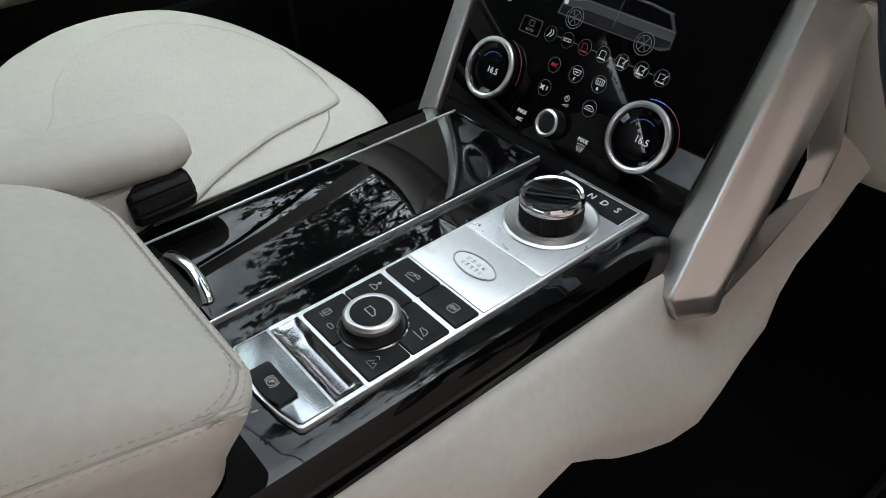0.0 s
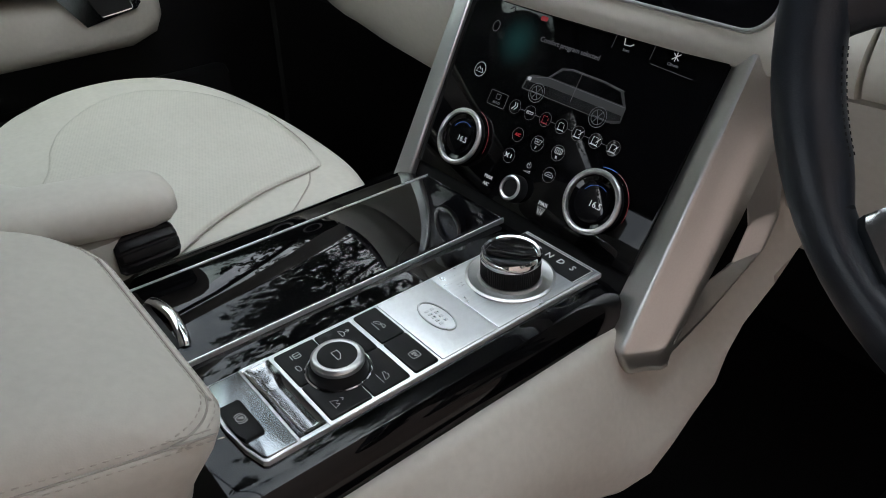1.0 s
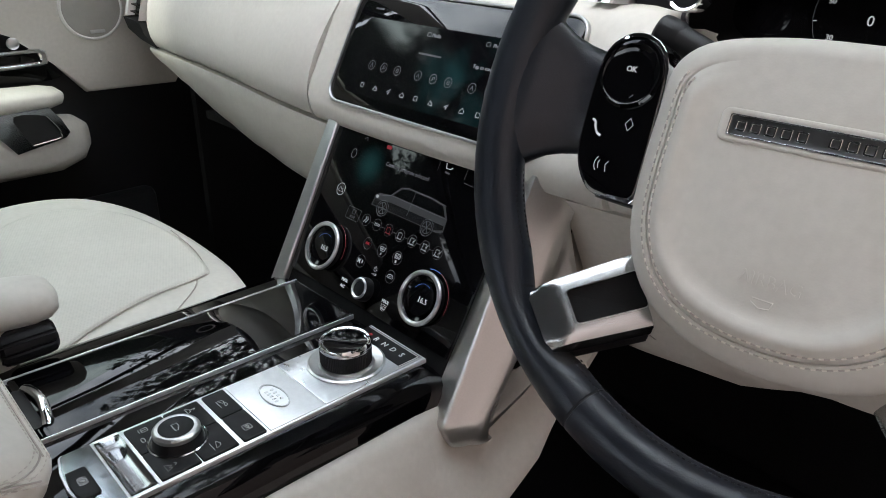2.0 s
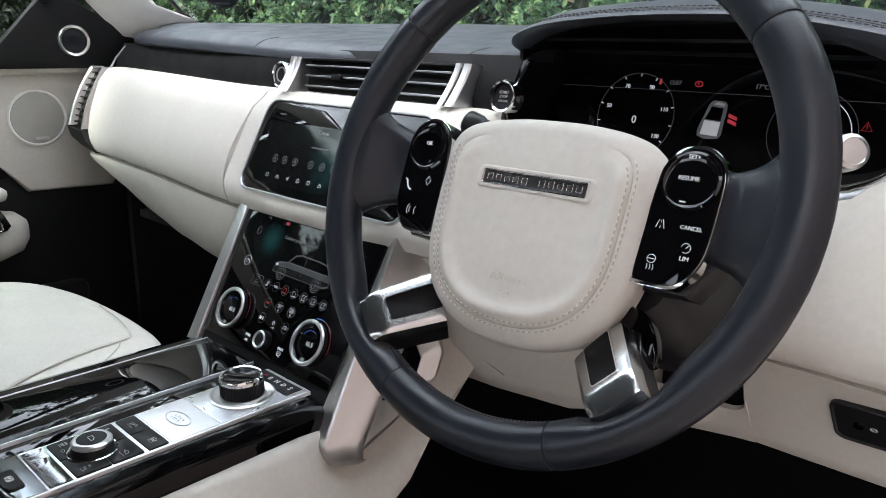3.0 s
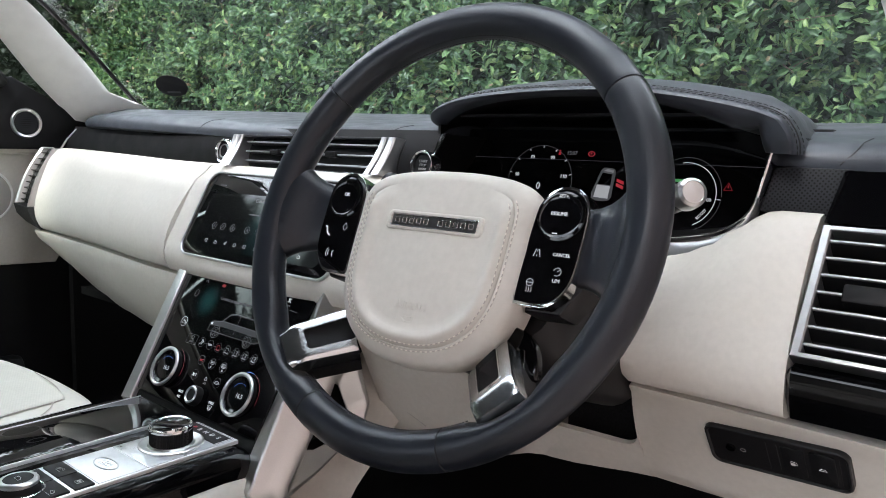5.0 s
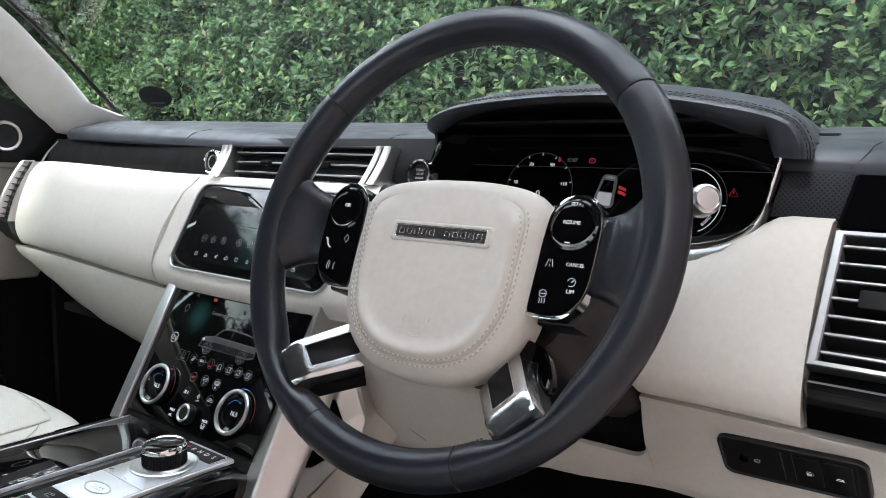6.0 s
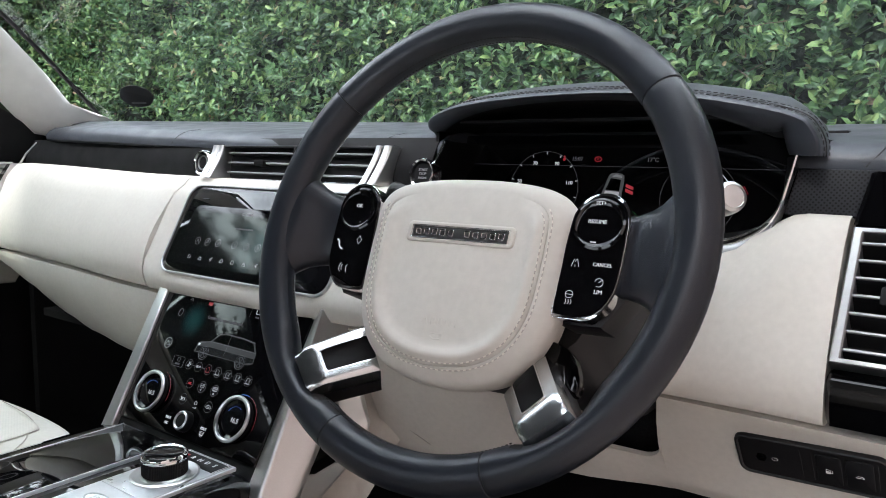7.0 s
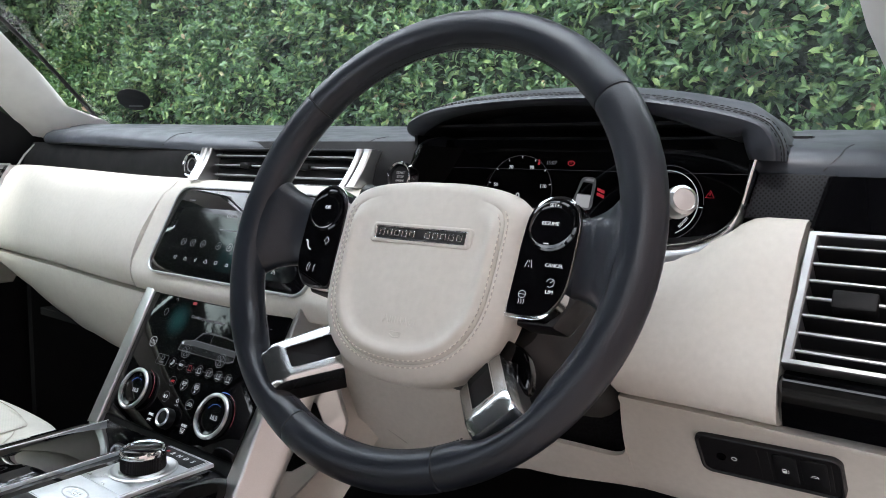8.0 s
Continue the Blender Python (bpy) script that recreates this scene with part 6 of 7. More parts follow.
def passenger_vent():
    root = thing("passenger_air_vent", (-0.82, 0.2, 1.12), "narrow upright air vent at the end of the fascia", "air vent")
    # runs up the end of the fascia: outer edge a, inner edge b
    a0, a1 = Vector((-0.848, 0.177, 1.136)), Vector((-0.850, 0.231, 1.246))
    b0, b1 = Vector((-0.815, 0.188, 1.128)), Vector((-0.817, 0.243, 1.246))
    bow = Vector((0, -0.007, 0.0))
    def along(p, q, n=6):
        return [p.lerp(q, k / n) + bow * math.sin(math.pi * k / n) for k in range(n + 1)]
    A, B = along(a0, a1), along(b0, b1)
    back = [[tuple(p + Vector((0.004, 0.014, 0))), tuple(q + Vector((0, 0.014, 0))), tuple(q + Vector((0, 0.05, 0))), tuple(p + Vector((0.004, 0.05, 0)))] for p, q in zip(A, B)]
    part("backing", loft(back), RUBBER, root, "dark inside of the vent")
    # flat silver frame: a broad inner cheek, a slim outer one and a cap
    cheek = [(-0.002, 0.000, 0), (0.000, -0.0025, 0), (0.003, -0.002, 0), (0.0075, 0.014, 0), (0.0085, 0.021, 0), (0.0, 0.022, 0)]
    part("inner_edge", loft([[tuple(q + Vector(c)) for c in cheek] for q in B]), SATIN, root, "broad satin silver inner edge", sharp=50)
    rim = [(-0.002, 0.004, 0), (-0.001, -0.001, 0), (0.002, -0.001, 0), (0.006, 0.003, 0), (0.006, 0.02, 0), (-0.002, 0.02, 0)]
    part("outer_edge", loft([[tuple(q + Vector(c)) for c in rim] for q in A]), SATIN, root, "slim satin silver outer edge", sharp=50)
    part("cap", tube([A[-1] + Vector((0, 0.002, 0.001)), B[-1] + Vector((0, 0.001, 0.001))], 0.002, 8), SATIN, root, "silver cap")
    part("fin", tube([B[-1] + Vector((0.005, 0.012, -0.002)), B[-1] + Vector((0.010, 0.024, 0.020)), B[-1] + Vector((0.016, 0.042, 0.042))], [0.0022, 0.0018, 0.0012], 8), SATIN, root, "thin silver fin above the vent")
    for k in range(9):
        f = (k + 0.6) / 9.4
        p, q = a0.lerp(a1, f) + bow * math.sin(math.pi * f), b0.lerp(b1, f) + bow * math.sin(math.pi * f)
        part("slat", loft([[tuple(v + Vector((0, 0.002, 0.0011))), tuple(v + Vector((0, 0.002, -0.0011))), tuple(v + Vector((0, 0.016, -0.0011))), tuple(v + Vector((0, 0.016, 0.0011)))] for v in (p + Vector((0.004, 0.003, 0)), q + Vector((0, 0.003, 0)))]), DCHROME, root)
    foot = [[tuple(p), tuple(q), tuple(q + Vector((0.004, 0.05, 0))), tuple(p + Vector((0, 0.05, 0)))] for p, q in ((a0 + Vector((-0.003, -0.003, -0.002)), b0 + Vector((0.004, -0.003, -0.002))), (a0 + Vector((0.004, 0.0, -0.022)), b0 + Vector((0.012, 0.0, -0.022))), (a0 + Vector((0.020, 0.012, -0.040)), b0 + Vector((0.026, 0.012, -0.046))))]
    part("foot", loft(foot), PLASTIC, root, "dark lower end")


passenger_vent()

# ---- steering wheel ----
WHEEL = Matrix.Translation((0.4262, 0.0108, 1.2148)) @ Matrix.Rotation(radians(3.35), 4, "Z") @ plane_at((0, 0, 0), 22.5)


def steering_wheel():
    W = WHEEL
    root = thing("steering_wheel", (0.4262, 0.0108, 1.2148), "black leather steering wheel with cream airbag cover", "steering wheel")
    R = 0.1765
    ra, rb = 0.0153, 0.0150

    def rim_ring(a, grow=1.0, n=20):
        # thicker thumb rests near the side spokes
        th = 1.0 + 0.06 * math.exp(-((abs(a) - 62) / 18) ** 2)
        c, s = math.sin(radians(a)), math.cos(radians(a))
        ring = []
        for j in range(n):
            q = 2 * math.pi * j / n
            cut = max(0.0, 1 - ((abs(a) - 138.5) / 11.5) ** 4)
            k = math.cos(q)
            rr = R + ra * th * grow * (k * (1 - 0.42 * cut) if k < 0 else k)
            ring.append(tuple(W @ Vector((rr * c, rr * s, rb * th * grow * math.sin(q)))))
        return ring
    for a0, a1 in ((-51.5, 51.5), (51.5, 157.5), (157.5, 202.5), (202.5, 308.5)):
        st = [a0 + 0.18, a0 + 0.28, a0 + 0.7] + span(a0 + 2, a1 - 2, int((a1 - a0) / 4)) + [a1 - 0.7, a1 - 0.28, a1 - 0.18]
        gr = [0.955, 0.985, 1.0] + [1.0] * (len(st) - 6) + [1.0, 0.985, 0.955]
        part("rim_section", loft([rim_ring(((a + 180) % 360) - 180, g) for a, g in zip(st, gr)]), DARK, root, "black leather rim section", sharp=40)
    part("rim_core", loft([rim_ring(a, 0.945) for a in range(-180, 180, 5)], True, False, True), RUBBER, root)
    st = bmesh.new()
    for i in range(330):
        a = -180 + i * 360 / 330
        if 72 < abs(a) < 108 or 125 < abs(a) < 150:
            continue
        for off in (-14, 14):
            q = radians(180 + off)
            p = []
            for da, dz in ((-0.28, 0), (0.28, 0)):
                an = radians(a + da + (0.2 if off > 0 else -0.2))
                rr = R + ra * 1.002 * math.cos(q)
                p.append(W @ Vector((rr * math.sin(an), rr * math.cos(an), rb * 1.002 * math.sin(q))))
            tube(p, 0.0005, 4, bm=st)
    tagged(part("rim_stitching", st, DTHREAD, root), "dark stitching along the inside of the rim", kind="stuff")

    # side spokes: leather bodies from the rim to the switch packs
    for s in (-1, 1):
        rows = []
        for u, lo, hi, d in ((0.171, -0.062, 0.054, -0.001), (0.163, -0.052, 0.046, -0.003), (0.156, -0.044, 0.039, -0.007), (0.149, -0.038, 0.034, -0.012), (0.141, -0.034, 0.031, -0.018), (0.130, -0.031, 0.029, -0.0245), (0.095, -0.030, 0.027, -0.028)):
            t = 0.012 if u > 0.15 else 0.010
            ring = []
            for j in range(20):
                q = 2 * math.pi * j / 20
                cv = math.copysign(abs(math.cos(q)) ** 0.6, math.cos(q))
                sv = math.copysign(abs(math.sin(q)) ** 0.8, math.sin(q))
                ring.append(tuple(W @ Vector((s * u, (lo + hi) / 2 + (hi - lo) / 2 * cv, d + t * sv))))
            rows.append(ring)
        part("side_spoke", loft(rows), DARK, root, "black leather spoke body", sharp=50)

    # airbag cover: domed, with a raised border
    half = [(0.028, 0.0478), (0.058, 0.0440), (0.0765, 0.0370), (0.0860, 0.0240), (0.0868, 0.0), (0.0866, -0.024), (0.0850, -0.050), (0.0800, -0.070), (0.0695, -0.0885), (0.0540, -0.1020), (0.0340, -0.1105), (0.0130, -0.1138)]
    edge = smooth_outline([(0.0, 0.0485)] + half + [(0.0, -0.1142)] + [(-x, y) for x, y in half[::-1]], 4)
    c = Vector((0, -0.032))
    def inset(f):
        return [tuple(c + (Vector(p) - c) * f) for p in edge]
    rows = []
    for f, d in ((0.90, -0.056), (0.975, -0.040), (0.995, -0.028), (1.0, -0.020), (0.992, -0.0145), (0.972, -0.0105), (0.94, -0.0078), (0.90, -0.0055), (0.862, -0.0038), (0.838, -0.0032), (0.833, -0.0046), (0.828, -0.0046), (0.823, -0.0028), (0.79, -0.0012), (0.765, 0.0004), (0.742, 0.0012), (0.715, 0.0008), (0.68, -0.0012), (0.645, -0.0026), (0.60, -0.0030), (0.5, -0.0027), (0.25, -0.0021), (0.02, -0.0020)):
        # along the top the cover runs out smooth, with no seam or border
        plain = -0.0027 - 0.0028 * max(0.0, f - 0.5) / 0.4 if 0.4 < f < 0.90 else d
        rows.append([tuple(W @ Vector((x, y, d + (plain - d) * max(0.0, min(1.0, (e[1] - 0.026) / 0.018))))) for (x, y), e in zip(inset(f), edge)])
    cover = part("airbag_cover", loft(rows), CREAM, root, "cream leather airbag cover", sharp=60)
    for f, lift in ((0.803, -0.0015), (0.860, -0.0034)):
        pts = [W @ Vector((x, y, lift)) for x, y in inset(f)]
        k = len(pts)
        keep = [i for i in range(k) if inset(1.0)[i][1] < 0.034]
        lo = min(range(k), key=lambda i: inset(1.0)[i][1])
        order = sorted(keep, key=lambda i: ((i - lo + k // 2) % k))
        # darker line painted as the shadow round the stitches
        part("stitch_shade", tube([pts[i] for i in order], 0.00042, 5), SEAMSHADE, cover, "darker line painted as shade under the stitching")
        part("stitching", stitches([pts[i] for i in order], 0.0028, 0.0018, 0.00052), THREAD, cover, "pale stitching round the cover")
    # metal name bar with plain raised bars
    bm_ = W @ Matrix.Translation((0.0008, -0.0003, -0.0024))
    part("bar_pocket", ring_plate(rrect(0.0950, 0.0165, 0.004, 5), rrect(0.0852, 0.0104, 0.001, 5), -0.0012, 0.0009, bm_, 0.0008), CREAM, cover, "soft leather lip round the name bar", sharp=70)
    bar = part("name_bar", prism(rrect(0.0848, 0.0100, 0.0006, 2), -0.001, 0.0006, bm_, 0.0003), mat("grey_metal", (0.16, 0.158, 0.155), 0.30, 1.0), root, "dark satin name bar")
    for i in range(11):
        if i == 5:
            continue
        x = -0.0365 + i * 0.0073
        glyph = ring_plate(rrect(0.0052, 0.0052, 0.0006, 2, x, 0), rrect(0.0034, 0.0034, 0.0004, 2, x, 0), 0.0004, 0.0012, bm_, 0.0002)
        part("raised_shape", glyph, CHROME, bar, "plain raised chrome shape")
    part("bar_edge", ring_plate(rrect(0.0856, 0.0108, 0.001, 2), rrect(0.0838, 0.0090, 0.0007, 2), 0.0, 0.0014, bm_, 0.0003), CHROME, bar)
    part("embossed_word", words("AIRBAG", 0.0086, W, 0.0005, -0.0685, -0.0026, 0.0005), CREAM, cover, "embossed word AIRBAG")
    part("embossed_horn", strokes([[(-0.005, -0.0770), (0.005, -0.0770), (0.004, -0.0805), (-0.001, -0.0812), (-0.005, -0.0790)]], 0.0006, W, -0.0026), CREAM, cover)

    # switch packs
    def pack(s):
        o = [(0.0868, 0.016), (0.0895, 0.0265), (0.0965, 0.0345), (0.1070, 0.0375), (0.1165, 0.0355), (0.1235, 0.0290), (0.1265, 0.0200), (0.1270, 0.006), (0.1262, -0.020), (0.1235, -0.0335), (0.1165, -0.0440), (0.1080, -0.0490), (0.0870, -0.0490), (0.0845, -0.0460), (0.0848, -0.02)]
        o = [(s * x, y) for x, y in o]
        ol = smooth_outline(o, 3)
        cc = Vector((s * 0.106, -0.006))
        grow = [tuple(cc + (Vector(p) - cc) * 1.055) for p in ol]
        P = part("switch_pack", prism(grow, -0.032, -0.0108, W, 0.0016), CHROME, root, "silver-edged steering wheel switch pack")
        part("glass", prism(ol, -0.02, -0.0100, W, 0.0012, 3), SCREEN, P, "gloss black switch face")
        dm = W @ Matrix.Translation((s * 0.1065, 0.0168, -0.0100))
        part("dial", lathe([(0.0190, 0), (0.0188, 0.0010), (0.0172, 0.0015), (0.0160, 0.0006), (0.010, 0.0002), (0.0004, 0.0002)], dm, 48), SCREEN, P, "round thumb pad")
        z = -0.0098
        if s > 0:
            for t, x, y, h in (("RESUME", 0.1052, 0.0181, 0.0038), ("CANCEL", 0.1140, -0.0121, 0.0036), ("LIM", 0.1143, -0.0311, 0.0040), ("SET+", 0.1056, 0.0318, 0.0036)):
                part("lettering", words(t, h, W, x, y, z + (0.0012 if y > 0 else 0)), WHITE, P, "white lettering " + t)
            part("symbols", strokes([[(0.0917, -0.0148), (0.0933, -0.0093)], [(0.0973, -0.0148), (0.0957, -0.0093)], [(0.0945, -0.0148), (0.0945, -0.0133)], [(0.0945, -0.0113), (0.0945, -0.0098)],
                                     oval(0.0030, 0.0030, 12, 0.1138, -0.0244, -120, 170), [(0.1138, -0.0244), (0.1155, -0.0227)],
                                     oval(0.0028, 0.0026, 18, 0.0942, -0.0345) + [oval(0.0028, 0.0026, 18, 0.0942, -0.0345)[0]], [(0.0917, -0.0345), (0.0967, -0.0345)],
                                     [(0.0922, -0.0380), (0.0928, -0.0400), (0.0922, -0.0415)], [(0.0942, -0.0380), (0.0948, -0.0400), (0.0942, -0.0415)], [(0.0962, -0.0380), (0.0968, -0.0400), (0.0962, -0.0415)]], 0.00045, W, z), WHITE, P, "white line symbols")
            part("minus_mark", prism(rrect(0.0042, 0.0009, 0.0003, 1, 0.1045, 0.0035), -0.0102, -0.0092, W), WHITE, P)
        else:
            part("lettering", words("OK", 0.0044, W, -0.1070, 0.0195, z + 0.0004), WHITE, P, "white lettering OK")
            part("symbols", strokes([[(-0.1047, 0.0340), (-0.1027, 0.0320), (-0.1047, 0.0300)], [(-0.1017, 0.0340), (-0.0997, 0.0320), (-0.1017, 0.0300)],
                                     [(-0.1017, 0.0060), (-0.1037, 0.0040), (-0.1017, 0.0020)], [(-0.0987, 0.0060), (-0.1007, 0.0040), (-0.0987, 0.0020)],
                                     [(-0.0987, -0.0065), (-0.0962, -0.0100), (-0.0987, -0.0135), (-0.1012, -0.0100), (-0.0987, -0.0065)],
                                     smooth_outline([(-0.1217, -0.0110), (-0.1197, -0.0120), (-0.1187, -0.0150), (-0.1167, -0.0180), (-0.1142, -0.0190)], 3, False),
                                     [(-0.1042, -0.0320), (-0.1057, -0.0340), (-0.1047, -0.0380)], oval(0.0022, 0.003, 8, -0.1082, -0.0345, 130, 230), oval(0.0045, 0.005, 8, -0.1082, -0.0345, 130, 230),
                                     [(-0.1202, 0.0245), (-0.1187, 0.0235)], [(-0.1232, 0.0165), (-0.1217, 0.0165)], [(-0.1207, 0.0085), (-0.1192, 0.0095)], [(-0.0917, 0.0250), (-0.0912, 0.0240)], [(-0.0907, 0.0170), (-0.0907, 0.0160)], [(-0.0927, 0.0105), (-0.0930, 0.0095)]], 0.00045, W, z), WHITE, P, "white line symbols")
            part("phone_symbol", strokes([smooth_outline([(-0.1217, -0.0110), (-0.1197, -0.0120), (-0.1187, -0.0150), (-0.1167, -0.0180), (-0.1142, -0.0190)], 3, False)], 0.0016, W, z), WHITE, P)
        # dark body below the pack
        part("pack_back", prism([(s * x, y) for x, y in ((0.083, 0.02), (0.130, 0.02), (0.131, -0.030), (0.116, -0.053), (0.086, -0.054))], -0.055, -0.024, W, 0.004), PLASTIC, P, "black back of the switch pack")
    pack(-1)
    pack(1)

    # lower spokes: bright trim round a black insert, falling back from the rim to the hub
    def warp(bm, s):
        a0, a1 = Vector((0.1155, -0.1105, 0.0160)), Vector((0.0800, -0.0765, -0.0210))
        b0, b1 = Vector((0.0895, -0.1365, 0.0180)), Vector((0.0540, -0.1100, -0.0210))
        n = (a1 - a0).cross(b0 - a0).normalized()
        n = n if n.z > 0 else -n
        for v in bm.verts:
            w, t, h = v.co
            p = a0.lerp(a1, t).lerp(b0.lerp(b1, t), w) + n * h
            v.co = W @ Vector((s * p.x, p.y, p.z))
        bmesh.ops.recalc_face_normals(bm, faces=bm.faces)
        return bm
    for s in (-1, 1):
        def relief(w, t):
            e = abs(2 * w - 1)
            return -0.0055 * max(0, 1 - t / 0.25) ** 1.2 - 0.0022 * e ** 8 - 0.0015 * (e > 0.97)
        bm = bmesh.new()
        ws = [0, 0.015, 0.05, 0.10, 0.15, 0.235, 0.25] + span(0.32, 0.68, 4) + [0.75, 0.765, 0.85, 0.90, 0.95, 0.985, 1.0]
        ts = [0, 0.02, 0.06, 0.11, 0.17, 0.23, 0.27, 0.30, 0.32] + span(0.40, 1.0, 5)
        grid = [[bm.verts.new((w, t + (0.05 * max(0, abs(2 * w - 1) - 0.7) / 0.3 if t < 0.1 else 0), relief(w, t))) for w in ws] for t in ts]
        for a in range(len(ts) - 1):
            for b in range(len(ws) - 1):
                if ws[b] > 0.245 and ws[b + 1] < 0.755 and ts[a] > 0.31:
                    continue
                bm.faces.new((grid[a][b], grid[a][b + 1], grid[a + 1][b + 1], grid[a + 1][b]))
        ed = [e for e in bm.edges if e.is_boundary]
        r = bmesh.ops.extrude_edge_only(bm, edges=ed)
        for v in [g for g in r["geom"] if isinstance(g, bmesh.types.BMVert)]:
            v.co.z -= 0.012
        spoke = part("lower_spoke", warp(bm, s), SPOKE, root, "bright silver spoke trim", sharp=40)
        i = [(0.25, 0.32), (0.75, 0.32), (0.75, 1.0), (0.25, 1.0)]
        part("insert", warp(prism(i, -0.016, -0.0035), s), CORNER, spoke, "black spoke insert")
        part("insert_edge", warp(ring_plate(rrect(0.53, 0.70, 0.05, 3, 0.5, 0.66), rrect(0.49, 0.67, 0.04, 3, 0.5, 0.665), -0.004, 0.0006), s), CHROME, spoke)
        part("spoke_back", warp(prism([(0.02, 0.10), (0.98, 0.10), (0.98, 1.0), (0.02, 1.0)], -0.034, -0.0125), s), PLASTIC, spoke, "black back of the spoke")
    # hub core, column shroud, paddles
    part("hub_back", prism(oval(0.075, 0.07, 32, 0, -0.03), -0.075, -0.03, W, 0.006), PLASTIC, root, "black hub back")
    part("spoke_cheek", prism(smooth_outline([(x, y) for x, y in ((0.0752, -0.0660), (0.0907, -0.0690), (0.1019, -0.0806), (0.1050, -0.1004), (0.0817, -0.1063), (0.0732, -0.0813))], 3), -0.038, -0.030, W, 0.002), GLOSS, root, "gloss black cheek beside the spoke")
    part("cheek_face", prism([(x, y) for x, y in ((0.0850, -0.0800), (0.0925, -0.0815), (0.0965, -0.0965), (0.0885, -0.0985))], -0.031, -0.0288, W, 0.0006), DCHROME, root, "grey metal face of the cheek")


def steering_column():
    root = thing("steering_column", (0.429, 0.2, 1.1), "black plastic steering column shroud with stalk controls", "steering column")
    W = WHEEL
    rows = []
    for d, w, h, cy in ((-0.062, 0.062, 0.050, -0.022), (-0.085, 0.072, 0.062, -0.026), (-0.14, 0.076, 0.074, -0.030), (-0.24, 0.076, 0.074, -0.024)):
        rows.append([tuple(W @ Vector((x, y, d))) for x, y in rrect(2 * w, 2 * h, 0.03, 5, 0.028, cy)])
    part("shroud", loft(rows), PLASTIC, root, "black column shroud")
    part("lever_ring", lathe([(0.014, 0), (0.014, 0.004), (0.011, 0.006), (0.009, 0.003)], look((0.495, 0.075, 1.135), (0.40, 0.20, 1.15)) @ pose(0, 0, 0, 0, 0, 0), 28), BUTTON, root, "round adjuster on the shroud")
    for s, tip in ((1, (0.600, 0.099, 1.246)), (-1, (0.275, 0.115, 1.236))):
        a = Vector((0.53, 0.17, 1.215)) if s > 0 else Vector((0.36, 0.14, 1.20))
        b = Vector(tip)
        d = (b - a).normalized()
        stalk = part("stalk", tube([a, a.lerp(b, 0.4), b - d * 0.030, b - d * 0.012], [0.007, 0.0075, 0.0095, 0.0105] if s > 0 else [0.008, 0.0085, 0.011, 0.012], 16, flat=0.85), PLASTIC, root, "black stalk lever")
        e = look(b - d * 0.014, b - d * 1.0)
        part("stalk_end", lathe([(0.0103, 0), (0.0115, 0.003), (0.0115, 0.012), (0.0108, 0.0155), (0.0085, 0.0175), (0.0080, 0.0168), (0.0004, 0.0175)], e, 36), SATIN if s > 0 else PLASTIC, stalk, "satin silver end knob" if s > 0 else "black end knob")


steering_wheel()
steering_column()

# ---- seat, armrests, passenger door ----
def seat_height(x, y):
    u = (x + 0.405) / 0.262
    front = max(0.0, (y + 0.16) / 0.215)
    z = 0.914 - 0.006 * (1 - min(1, u * u)) * max(0, min(1, -y * 5))
    z -= 0.007 * front ** 2.5
    z -= 0.010 * max(0, abs(u) - 0.75) ** 2 / 0.09
    return z


